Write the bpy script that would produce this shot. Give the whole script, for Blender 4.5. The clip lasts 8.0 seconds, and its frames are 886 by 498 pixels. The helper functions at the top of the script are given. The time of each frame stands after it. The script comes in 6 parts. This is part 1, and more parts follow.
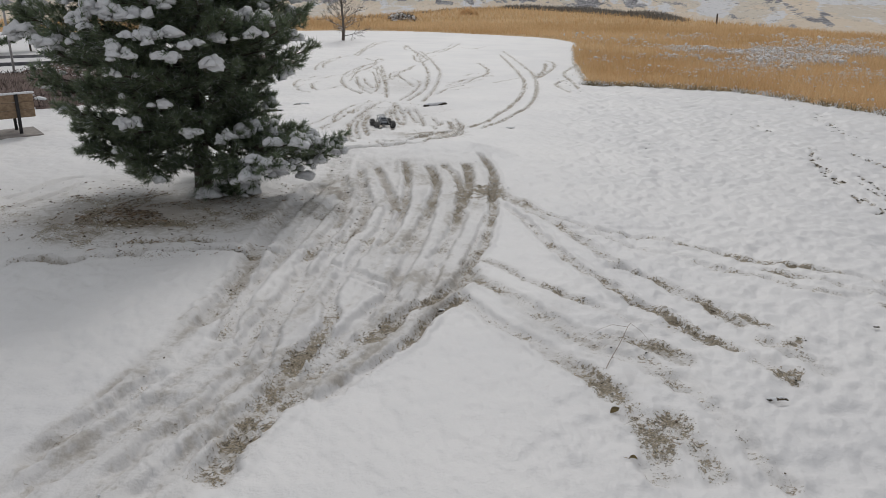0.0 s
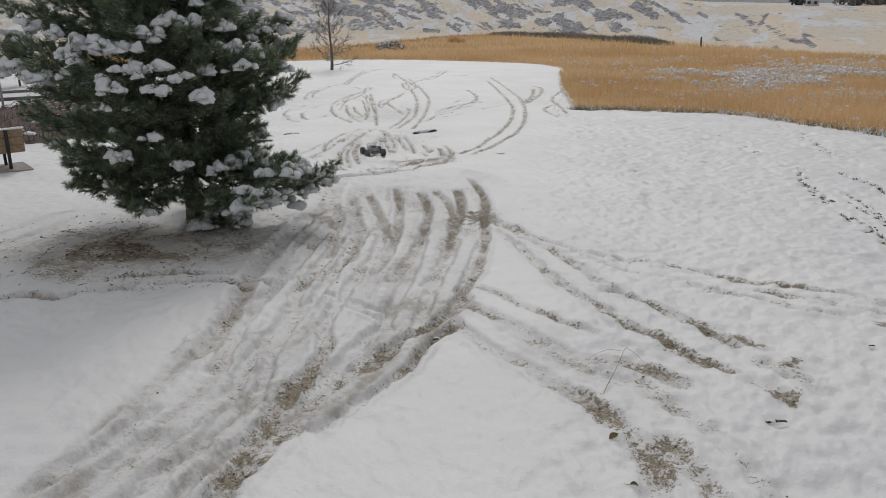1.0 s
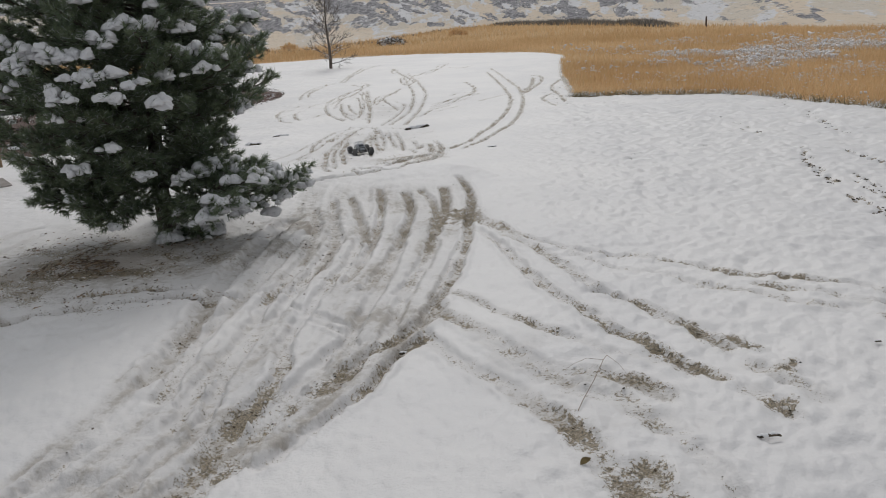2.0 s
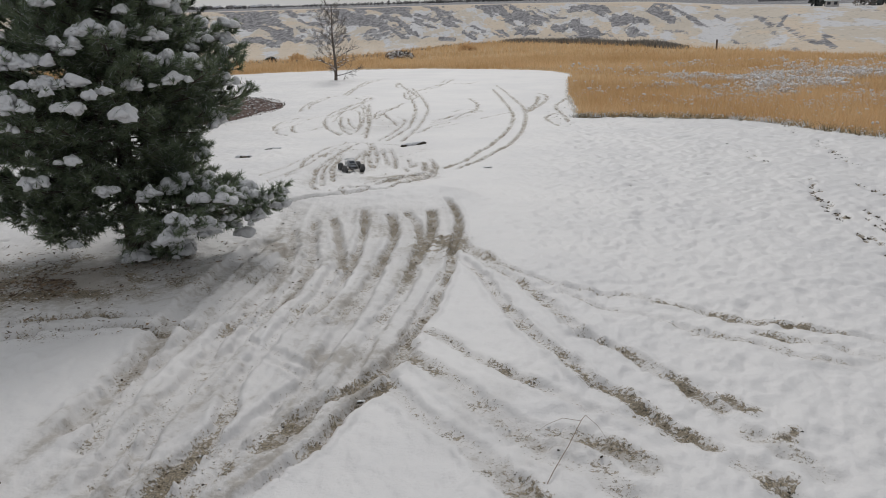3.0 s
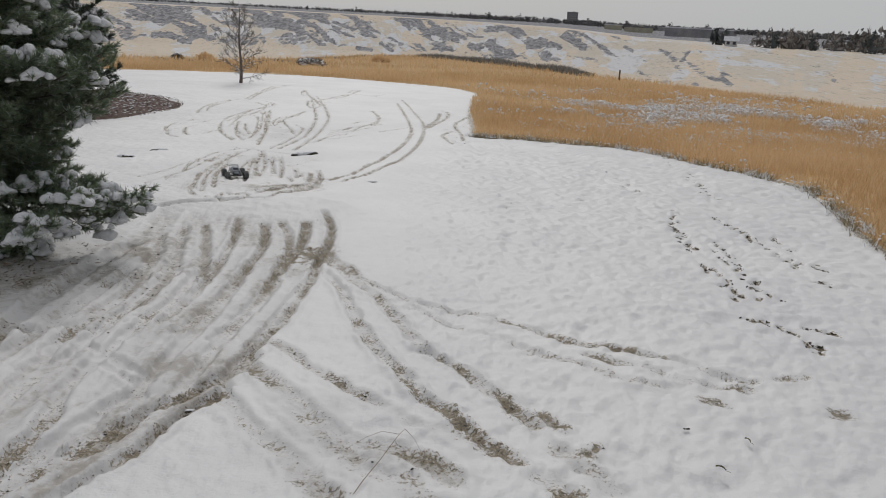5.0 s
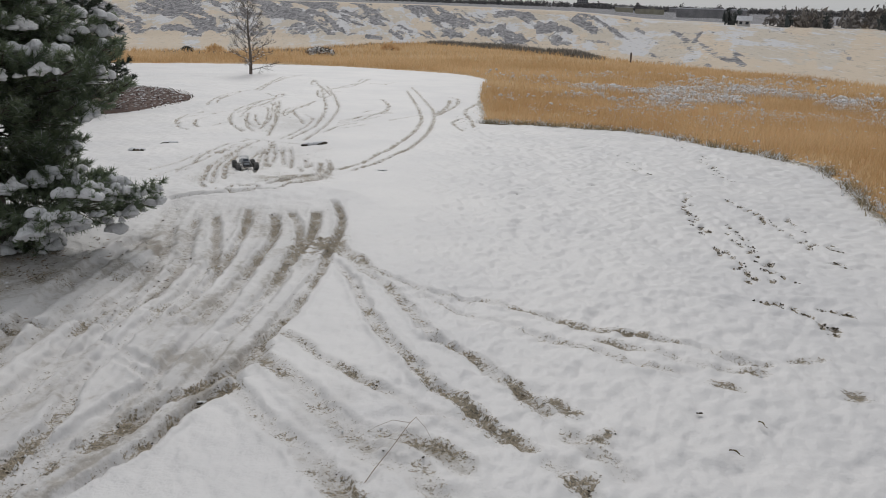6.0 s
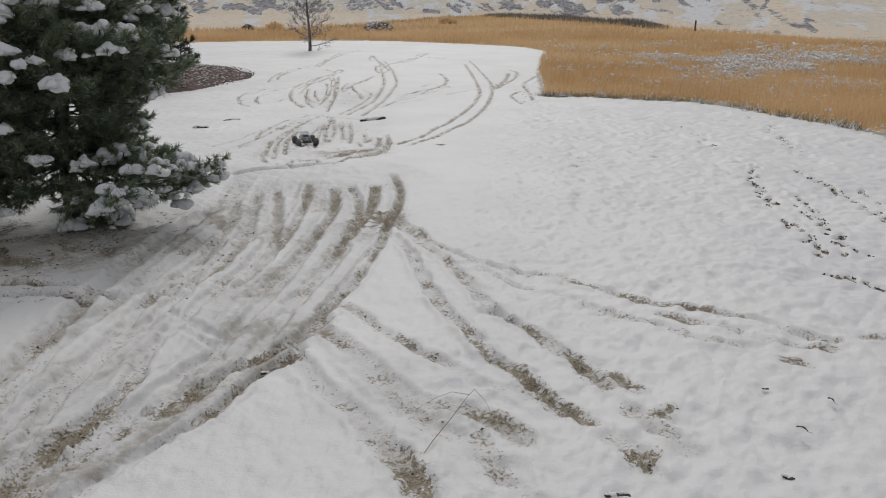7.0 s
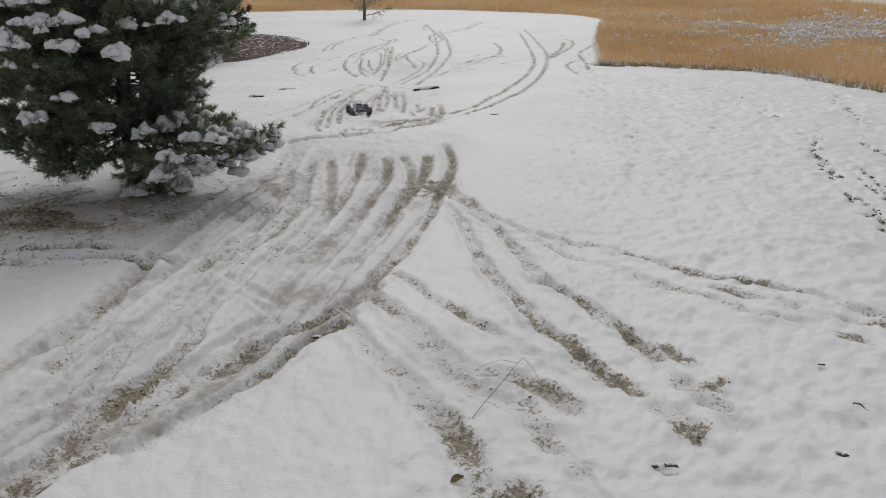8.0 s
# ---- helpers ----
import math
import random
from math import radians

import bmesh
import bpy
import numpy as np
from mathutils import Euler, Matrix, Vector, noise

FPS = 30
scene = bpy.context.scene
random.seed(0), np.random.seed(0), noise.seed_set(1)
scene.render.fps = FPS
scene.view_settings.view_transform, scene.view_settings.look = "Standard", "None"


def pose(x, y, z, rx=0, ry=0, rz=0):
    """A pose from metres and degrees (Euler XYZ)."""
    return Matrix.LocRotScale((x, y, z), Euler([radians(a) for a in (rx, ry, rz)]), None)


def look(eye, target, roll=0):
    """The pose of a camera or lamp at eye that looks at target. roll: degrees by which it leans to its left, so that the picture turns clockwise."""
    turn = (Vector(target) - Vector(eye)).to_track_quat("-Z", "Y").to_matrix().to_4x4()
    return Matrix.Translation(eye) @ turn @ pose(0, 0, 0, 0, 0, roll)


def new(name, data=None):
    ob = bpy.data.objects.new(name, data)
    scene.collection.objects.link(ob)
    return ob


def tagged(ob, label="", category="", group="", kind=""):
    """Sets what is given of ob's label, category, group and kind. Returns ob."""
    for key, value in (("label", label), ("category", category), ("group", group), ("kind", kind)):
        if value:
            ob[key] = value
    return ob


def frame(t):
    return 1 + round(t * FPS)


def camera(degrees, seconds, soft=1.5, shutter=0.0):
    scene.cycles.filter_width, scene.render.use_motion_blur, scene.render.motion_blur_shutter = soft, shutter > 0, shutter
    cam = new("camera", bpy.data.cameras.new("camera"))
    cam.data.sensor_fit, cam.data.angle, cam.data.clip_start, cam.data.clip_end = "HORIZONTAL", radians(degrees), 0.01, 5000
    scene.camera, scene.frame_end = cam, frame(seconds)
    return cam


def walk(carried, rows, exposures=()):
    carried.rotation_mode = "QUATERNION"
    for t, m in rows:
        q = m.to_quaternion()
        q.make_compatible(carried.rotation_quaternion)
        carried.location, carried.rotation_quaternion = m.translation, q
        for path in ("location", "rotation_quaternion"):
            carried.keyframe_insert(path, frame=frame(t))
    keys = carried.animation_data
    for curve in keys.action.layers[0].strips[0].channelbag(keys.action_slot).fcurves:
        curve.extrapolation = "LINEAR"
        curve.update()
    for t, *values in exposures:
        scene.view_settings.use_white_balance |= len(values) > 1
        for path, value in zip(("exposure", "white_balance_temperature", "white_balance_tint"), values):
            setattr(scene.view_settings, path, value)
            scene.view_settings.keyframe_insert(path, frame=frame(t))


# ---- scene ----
cam = camera(59.0, 8.0, soft=0.75)
PATH = [
    (0, (0.17, -0.328, 2.625), (0.112, 1.55, 1.94), 0.5),
    (0.5, (0.134, -0.365, 2.618), (0.047, 1.527, 1.976), 0.2),
    (1, (0.158, -0.316, 2.636), (0.12, 1.584, 2.013), -0.5),
    (1.2, (0.198, -0.333, 2.613), (0.158, 1.568, 1.99), -2.0),
    (2.3, (0.6, 0.358, 2.561), (0.526, 2.252, 1.921), -3.6),
    (2.5, (0.621, 0.45, 2.606), (0.625, 2.358, 2.007), -2.4),
    (3, (0.736, 0.692, 2.541), (0.647, 2.597, 1.938), -1.7),
    (3.5, (1.148, 0.846, 2.622), (1.144, 2.748, 2.004), -1.8),
    (4, (1.164, 0.751, 2.643), (1.172, 2.644, 1.997), -1.5),
    (4.5, (1.214, 0.533, 2.664), (1.295, 2.446, 2.088), 1.2),
    (4.7, (1.186, 0.527, 2.654), (1.337, 2.44, 2.093), 3.1),
    (5.8, (1.225, 0.556, 2.62), (1.326, 2.455, 2.0), 2.4),
    (6, (1.228, 0.554, 2.632), (1.338, 2.458, 2.028), 1.7),
    (6.5, (1.213, 0.532, 2.623), (1.264, 2.43, 1.995), 0.8),
    (7, (1.23, 0.564, 2.612), (1.191, 2.449, 1.946), 0.1),
    (7.5, (1.239, 0.553, 2.602), (1.135, 2.423, 1.902), -0.2),
    (8, (1.236, 0.545, 2.599), (1.067, 2.397, 1.865), -0.5),
]
walk(cam, [(t, look(eye, target, roll)) for t, eye, target, roll in PATH])

# ---- light: bright overcast, the sun veiled, straight ahead ----
SUN_EL, SUN_AZ = radians(40), radians(-2)
scene.view_settings.exposure = -0.75
world = bpy.data.worlds.new("overcast_sky")
scene.world = world
world.use_nodes = True
wn, wl = world.node_tree.nodes, world.node_tree.links
sky = wn.new("ShaderNodeTexSky")
sky.sky_type, sky.sun_disc, sky.sun_elevation, sky.sun_rotation = "NISHITA", False, SUN_EL, SUN_AZ
sky.dust_density, sky.ozone_density = 1.5, 1.0
veil = wn.new("ShaderNodeMix")
veil.data_type = "RGBA"
veil.inputs[0].default_value = 0.9
veil.inputs[7].default_value = (7.8, 8.05, 8.35, 1)
wl.new(sky.outputs[0], veil.inputs[6])
wl.new(veil.outputs[2], wn["Background"].inputs[0])
wn["Background"].inputs[1].default_value = 0.1
sun = new("sun", bpy.data.lights.new("sun", "SUN"))
sun.data.energy, sun.data.angle, sun.data.color = 1.75, radians(16), (1.0, 0.975, 0.945)
sun.matrix_world = look((0, 0, 30), (-30 * math.sin(SUN_AZ) / math.tan(SUN_EL), -30 * math.cos(SUN_AZ) / math.tan(SUN_EL), 0))


# ---- materials ----
class Mat:
    """A node material with small helpers for chaining textures."""

    def __init__(self, name, rough=0.8, metal=0.0):
        self.m = bpy.data.materials.new(name)
        self.m.use_nodes = True
        self.n, self.l = self.m.node_tree.nodes, self.m.node_tree.links
        self.b = self.n["Principled BSDF"]
        self.b.inputs["Roughness"].default_value, self.b.inputs["Metallic"].default_value = rough, metal
        self.pos = self.n.new("ShaderNodeNewGeometry").outputs["Position"]

    def noise(self, scale, detail=4, rough=0.55, vec=None, stretch=None):
        t = self.n.new("ShaderNodeTexNoise")
        t.inputs["Scale"].default_value, t.inputs["Detail"].default_value, t.inputs["Roughness"].default_value = scale, detail, rough
        src = vec or self.pos
        if stretch:
            mp = self.n.new("ShaderNodeMapping")
            mp.inputs["Scale"].default_value = stretch
            self.l.new(src, mp.inputs[0])
            src = mp.outputs[0]
        self.l.new(src, t.inputs["Vector"])
        return t.outputs[0]

    def local(self):
        return self.n.new("ShaderNodeTexCoord").outputs["Object"]

    def rnd(self):
        return self.n.new("ShaderNodeNewGeometry").outputs["Random Per Island"]

    def put(self, value, socket):
        if isinstance(value, (int, float)):
            socket.default_value = value
        elif isinstance(value, tuple):
            socket.default_value = (*value, 1)[:4]
        else:
            self.l.new(value, socket)

    def ramp(self, fac, lo, hi, a=0.0, b=1.0):
        t = self.n.new("ShaderNodeMapRange")
        t.interpolation_type = "SMOOTHSTEP"
        self.put(fac, t.inputs[0])
        for k, v in zip((1, 2, 3, 4), (lo, hi, a, b)):
            t.inputs[k].default_value = v
        return t.outputs[0]

    def mix(self, fac, a, b):
        t = self.n.new("ShaderNodeMix")
        t.data_type = "RGBA"
        self.put(fac, t.inputs[0]), self.put(a, t.inputs[6]), self.put(b, t.inputs[7])
        return t.outputs[2]

    def math(self, op, a, b=0.0):
        t = self.n.new("ShaderNodeMath")
        t.operation = op
        self.put(a, t.inputs[0]), self.put(b, t.inputs[1])
        return t.outputs[0]

    def attr(self, name):
        t = self.n.new("ShaderNodeAttribute")
        t.attribute_name = name
        s = self.n.new("ShaderNodeSeparateColor")
        self.l.new(t.outputs["Color"], s.inputs[0])
        return s.outputs[0], s.outputs[1], s.outputs[2]

    def color(self, c):
        self.put(c, self.b.inputs["Base Color"])
        return self

    def bump(self, height, dist=0.01, strength=0.6):
        t = self.n.new("ShaderNodeBump")
        t.inputs["Distance"].default_value, t.inputs["Strength"].default_value = dist, strength
        self.l.new(height, t.inputs["Height"])
        self.l.new(t.outputs[0], self.b.inputs["Normal"])
        return self


def two_tone(name, a, b, scale, rough=0.8, metal=0.0, bump=0.004, island=0.0, stretch=None, lo=0.35, hi=0.65):
    """Mottled material: two colours, coarse and fine noise, fine relief."""
    m = Mat(name, rough, metal)
    coarse = m.noise(scale, 3, stretch=stretch)
    fine = m.noise(scale * 7, 4, 0.65, stretch=stretch)
    f = m.math("ADD", m.math("MULTIPLY", coarse, 0.6), m.math("MULTIPLY", fine, 0.4))
    if island:
        f = m.math("ADD", f, m.math("MULTIPLY", m.math("SUBTRACT", m.rnd(), 0.5), island))
    m.color(m.mix(m.ramp(f, lo, hi), a, b))
    if bump:
        m.bump(fine, bump, 0.7)
    return m.m


def snow_material(name, white=1.0, rough=1.0):
    m = Mat(name, 0.65)
    big, mid, fine = m.noise(0.6, 3), m.noise(9, 4), m.noise(70, 3)
    c = m.mix(m.ramp(big, 0.3, 0.7), (0.72 * white, 0.72 * white, 0.74 * white), (0.79 * white, 0.785 * white, 0.79 * white))
    m.color(m.mix(m.ramp(fine, 0.45, 0.75, 0, 0.12 * rough), c, (0.70 * white, 0.71 * white, 0.76 * white)))
    m.b.inputs["Subsurface Weight"].default_value = 0.0
    m.bump(m.math("ADD", m.math("MULTIPLY", mid, 0.8), m.math("ADD", m.math("MULTIPLY", fine, 0.25), m.math("MULTIPLY", m.noise(26, 4, 0.6), 0.7 * (rough - 1)))), 0.02 * rough, 0.5)
    return m.m


def ground_material():
    """Snow over turf: bare turf where tyres cut through, needle litter, prairie, and the bluffs' scree, straw and snow."""
    m = Mat("snowy_ground", 0.55)
    bare, dirt, prairie = m.attr("cover")
    scree, straw, far = m.attr("bluff")
    big, lump, fine, grit = m.noise(0.5, 3), m.noise(9, 4), m.noise(60, 4, 0.6), m.noise(140, 2)
    c = m.mix(m.ramp(big, 0.3, 0.7), (0.695, 0.68, 0.68), (0.765, 0.745, 0.735))
    c = m.mix(m.ramp(fine, 0.5, 0.8, 0, 0.15), c, (0.60, 0.595, 0.62))
    # soiled snow, thrown about by the wheels; under the pine the tint also carries shade
    speck = m.math("MULTIPLY", m.math("SUBTRACT", m.noise(13, 6, 0.66), 0.5), 1.5)
    soil = m.math("ADD", m.ramp(m.math("ADD", m.math("MULTIPLY", dirt, 0.62), speck), 0.45, 0.85, 0, 0.6), m.math("MULTIPLY", dirt, 0.26))
    c = m.mix(soil, c, m.mix(m.ramp(dirt, 1.0, 2.2), (0.455, 0.42, 0.38), (0.37, 0.315, 0.265)))
    # bare turf: straw, olive and mud; near-black flecks also paint shaded gaps
    turf = m.mix(m.ramp(m.noise(85, 4, 0.7), 0.42, 0.58), (0.37, 0.305, 0.22), (0.185, 0.15, 0.10))
    turf = m.mix(m.ramp(m.noise(60, 5, 0.75), 0.53, 0.60), turf, (0.055, 0.05, 0.034))
    cut = m.math("ADD", m.math("MULTIPLY", bare, 0.68), m.math("MULTIPLY", m.math("SUBTRACT", m.noise(38, 6, 0.8), 0.5), 2.6))
    c = m.mix(m.math("MULTIPLY", m.ramp(cut, 0.34, 0.46), m.ramp(bare, 0.06, 0.2)), c, turf)
    # prairie floor
    hay = m.mix(m.ramp(m.noise(0.25, 5), 0.35, 0.65), (0.56, 0.37, 0.185), (0.49, 0.325, 0.165))
    hay = m.mix(m.ramp(m.noise(5, 5, 0.7), 0.55, 0.8), hay, (0.52, 0.44, 0.33))
    c = m.mix(m.ramp(prairie, 0.35, 0.65), c, hay)
    # bluffs
    along = (1, 0.3, 1.2)
    rub = m.noise(0.7, 8, 0.75, stretch=along)
    face = m.mix(m.ramp(m.noise(0.11, 9, 0.72, stretch=along), 0.47, 0.505), (0.64, 0.63, 0.64), (0.60, 0.53, 0.445))
    face = m.mix(m.ramp(m.math("ADD", straw, m.math("MULTIPLY", m.math("SUBTRACT", m.noise(0.2, 8, 0.72, stretch=along), 0.5), 1.3)), 0.47, 0.54), face, (0.65, 0.545, 0.43))
    dark = m.mix(m.ramp(rub, 0.42, 0.56), (0.13, 0.128, 0.14), (0.32, 0.31, 0.32))
    face = m.mix(m.ramp(m.math("ADD", scree, m.math("MULTIPLY", m.math("SUBTRACT", m.noise(0.3, 9, 0.78, stretch=along), 0.5), 1.25)), 0.42, 0.50), face, dark)
    face = m.mix(m.ramp(m.noise(0.75, 5, 0.7, stretch=(1, 0.3, 1.2)), 0.57, 0.63, 0, 0.4), face, (0.22, 0.205, 0.20))
    face = m.mix(m.ramp(m.noise(0.5, 6, 0.7, stretch=(1, 0.3, 1.6)), 0.58, 0.66, 0, 0.6), face, (0.72, 0.71, 0.72))
    c = m.mix(m.ramp(far, 0.4, 0.6), c, face)
    m.color(c)
    m.put(m.ramp(m.math("ADD", far, prairie), 0.2, 0.8, 0.55, 0.95), m.b.inputs["Roughness"])
    lump = m.math("ADD", lump, m.math("MULTIPLY", dirt, m.math("MULTIPLY", m.noise(38, 5, 0.7), 1.1)))
    m.bump(m.math("ADD", m.math("MULTIPLY", lump, 0.7), m.math("ADD", m.math("MULTIPLY", fine, 0.24), m.math("MULTIPLY", grit, 0.05))), 0.022, 0.8)
    # eroded gullies of the bluffs
    gully = m.n.new("ShaderNodeBump")
    gully.inputs["Distance"].default_value = 5.0
    m.put(m.math("MULTIPLY", far, 0.75), gully.inputs["Strength"])
    m.put(m.noise(0.055, 8, 0.62, stretch=(1, 0.35, 1.5)), gully.inputs["Height"])
    m.l.new(m.b.inputs["Normal"].links[0].from_socket, gully.inputs["Normal"])
    m.l.new(gully.outputs[0], m.b.inputs["Normal"])
    return m.m


SNOW = snow_material("settled_snow")
# rougher, greyer snow: the caps' backlit shade is put into its colour
CAP_SNOW = snow_material("shaded_cap_snow", 0.86, 2.2)
GROUND = ground_material()
BARK = two_tone("pine_bark", (0.035, 0.028, 0.022), (0.12, 0.095, 0.075), 9, 0.9, bump=0.02, stretch=(1, 1, 0.25))
TWIG = two_tone("grey_twig", (0.10, 0.085, 0.075), (0.22, 0.19, 0.17), 12, 0.9, bump=0.004)
BARE_BARK = two_tone("bare_tree_bark", (0.10, 0.078, 0.065), (0.20, 0.165, 0.14), 6, 0.9, bump=0.01, stretch=(1, 1, 0.3))
NEEDLE_OLD = two_tone("dark_needles", (0.02, 0.032, 0.024), (0.05, 0.066, 0.042), 5, 0.7, bump=0, island=0.5)
def straw_material(name, a, b, scale, haze=0.0):
    """Dry blades, which let some light through."""
    m = Mat(name, 0.85)
    f = m.math("ADD", m.math("MULTIPLY", m.noise(scale, 4), 0.78), m.math("MULTIPLY", m.rnd(), 0.22))
    c = m.mix(m.ramp(f, 0.3, 0.7), a, b)
    # haze over the dark crown, painted as a share of paler needles
    if haze:
        c = m.mix(m.ramp(m.rnd(), 1 - haze - 0.02, 1 - haze), c, (0.46, 0.48, 0.49))
    m.color(c)
    thin = m.n.new("ShaderNodeBsdfTranslucent")
    both = m.n.new("ShaderNodeMixShader")
    both.inputs[0].default_value = 0.5
    m.l.new(c, thin.inputs[0])
    m.l.new(m.b.outputs[0], both.inputs[1])
    m.l.new(thin.outputs[0], both.inputs[2])
    m.l.new(both.outputs[0], m.n["Material Output"].inputs[0])
    return m.m


NEEDLE = straw_material("pine_needles", (0.125, 0.165, 0.108), (0.235, 0.28, 0.175), 4.0, 0.07)
HAY = straw_material("dry_prairie_grass", (0.56, 0.375, 0.195), (0.78, 0.58, 0.35), 0.12)
STRAW = two_tone("dead_turf_blades", (0.19, 0.16, 0.09), (0.48, 0.40, 0.27), 3, 0.85, bump=0, island=0.9, lo=0.2, hi=0.8)
CLOD = two_tone("wet_soil_clods", (0.035, 0.028, 0.02), (0.12, 0.09, 0.06), 30, 0.85, bump=0.004, island=0.6)
MULCH = two_tone("bark_mulch", (0.045, 0.028, 0.024), (0.135, 0.085, 0.07), 7, 0.9, bump=0.03, island=0.7)
REED = two_tone("reed_stems", (0.20, 0.19, 0.175), (0.34, 0.315, 0.28), 0.4, 0.9, bump=0, island=0.7)
FAR_LEAF = two_tone("distant_bare_wood", (0.085, 0.085, 0.09), (0.17, 0.16, 0.155), 0.05, 0.95, bump=0, island=0.7)
RIM_LEAF = two_tone("bare_brown_wood", (0.13, 0.12, 0.115), (0.26, 0.235, 0.215), 0.05, 0.95, bump=0, island=0.7)
FAR_FIR = two_tone("distant_spruce", (0.06, 0.07, 0.07), (0.12, 0.125, 0.12), 0.1, 0.95, bump=0, island=0.6)
PLANK = two_tone("stained_plank", (0.19, 0.125, 0.075), (0.33, 0.235, 0.15), 3, 0.7, bump=0.004, stretch=(6, 0.6, 6))
BLACK_METAL = two_tone("black_powder_coat", (0.012, 0.012, 0.014), (0.035, 0.035, 0.038), 8, 0.5, 0.3, bump=0.001)
SHADOW_GREY = two_tone("bench_shadow_grey", (0.24, 0.215, 0.20), (0.38, 0.345, 0.32), 4, 0.85, bump=0.006)
RUBBER = two_tone("tyre_rubber", (0.03, 0.03, 0.032), (0.15, 0.145, 0.14), 30, 0.8, bump=0.004)
SHELL = two_tone("blue_grey_shell", (0.2, 0.215, 0.24), (0.4, 0.415, 0.44), 25, 0.35, bump=0.001)
SHELL_LIGHT = two_tone("pale_grey_trim", (0.42, 0.43, 0.45), (0.6, 0.6, 0.62), 25, 0.4, bump=0.001)
STEEL = two_tone("worn_steel", (0.30, 0.30, 0.31), (0.5, 0.5, 0.5), 40, 0.35, 0.9, bump=0.001)
POST_WOOD = two_tone("weathered_post", (0.06, 0.045, 0.036), (0.15, 0.12, 0.10), 4, 0.9, bump=0.01, stretch=(1, 1, 0.2))
LEAF = two_tone("fallen_leaf", (0.12, 0.085, 0.03), (0.26, 0.19, 0.06), 30, 0.6, bump=0.002)
HOUSE_WALL = two_tone("pale_siding", (0.48, 0.46, 0.45), (0.62, 0.60, 0.58), 0.6, 0.8, bump=0.01)
TOWER_WALL = two_tone("tower_concrete", (0.20, 0.195, 0.205), (0.30, 0.29, 0.295), 0.3, 0.85, bump=0.02)
SHED_WALL = two_tone("olive_metal_wall", (0.27, 0.25, 0.19), (0.37, 0.345, 0.27), 0.3, 0.7, bump=0.01)
ROOF = two_tone("snow_dusted_roof", (0.42, 0.42, 0.45), (0.66, 0.66, 0.69), 0.3, 0.8, bump=0.01)
ROOF_DARK = two_tone("dark_shingle_roof", (0.09, 0.085, 0.085), (0.2, 0.19, 0.19), 0.4, 0.85, bump=0.01)
GLASS_DARK = two_tone("window_glass", (0.03, 0.035, 0.045), (0.06, 0.065, 0.08), 0.5, 0.1, bump=0)


# ---- numeric helpers ----
RNG = np.random.default_rng(7)


def vnoise(x, y, scale, seed=0):
    """Smooth value noise, 0 to 1, for whole arrays."""
    x, y = np.asarray(x) * scale, np.asarray(y) * scale
    xi, yi = np.floor(x).astype(np.int64), np.floor(y).astype(np.int64)
    fx, fy = x - xi, y - yi
    fx, fy = fx * fx * (3 - 2 * fx), fy * fy * (3 - 2 * fy)

    def corner(i, j):
        h = ((xi + i) * 374761393 + (yi + j) * 668265263 + seed * 974711) & 0xFFFFFFFF
        h = ((h ^ (h >> 13)) * 1274126177) & 0xFFFFFFFF
        return ((h ^ (h >> 16)) & 0xFFFF) / 65535.0

    top = corner(0, 0) * (1 - fx) + corner(1, 0) * fx
    low = corner(0, 1) * (1 - fx) + corner(1, 1) * fx
    return top * (1 - fy) + low * fy


def fbm(x, y, scale, seed=0, octaves=4, gain=0.5):
    total, amp, norm = 0.0, 1.0, 0.0
    for k in range(octaves):
        total, norm = total + amp * vnoise(x, y, scale * 2 ** k, seed + 31 * k), norm + amp
        amp *= gain
    return total / norm


def step(a, lo, hi):
    t = np.clip((np.asarray(a) - lo) / (hi - lo), 0, 1)
    return t * t * (3 - 2 * t)


def smooth_line(points, n=14):
    """A Catmull-Rom curve through plan points."""
    p = np.array(points, float)
    p = np.vstack([2 * p[0] - p[1], p, 2 * p[-1] - p[-2]])
    u = np.linspace(0, 1, n, endpoint=False)[:, None]
    out = [0.5 * (2 * b + (c - a) * u + (2 * a - 5 * b + 4 * c - d) * u ** 2 + (3 * b - a - 3 * c + d) * u ** 3)
           for a, b, c, d in zip(p, p[1:], p[2:], p[3:])]
    return np.vstack(out + [p[-2:-1]])


def near_line(x, y, line, reach):
    """Distance to a plan curve and the length along it, for the points within reach; others get 1e9."""
    d, s = np.full(x.shape, 1e9), np.zeros(x.shape)
    box = (x > line[:, 0].min() - reach) & (x < line[:, 0].max() + reach) & (y > line[:, 1].min() - reach) & (y < line[:, 1].max() + reach)
    idx = np.flatnonzero(box)
    if not len(idx):
        return d, s
    px, py, best, along, run = x[idx], y[idx], np.full(len(idx), 1e9), np.zeros(len(idx)), 0.0
    for (ax, ay), (bx, by) in zip(line, line[1:]):
        dx, dy = bx - ax, by - ay
        ln = math.hypot(dx, dy) + 1e-9
        u = np.clip(((px - ax) * dx + (py - ay) * dy) / ln ** 2, 0, 1)
        q = np.hypot(px - ax - u * dx, py - ay - u * dy)
        hit = q < best
        best[hit], along[hit] = q[hit], run + u[hit] * ln
        run += ln
    d[idx], s[idx] = best, along
    return d, s


def inside(x, y, poly):
    """Points inside a plan polygon."""
    res = np.zeros(x.shape, bool)
    for (ax, ay), (bx, by) in zip(poly, poly[1:] + poly[:1]):
        cross = (ay > y) != (by > y)
        with np.errstate(divide="ignore", invalid="ignore"):
            res ^= cross & (x < (bx - ax) * (y - ay) / (by - ay + 1e-12) + ax)
    return res


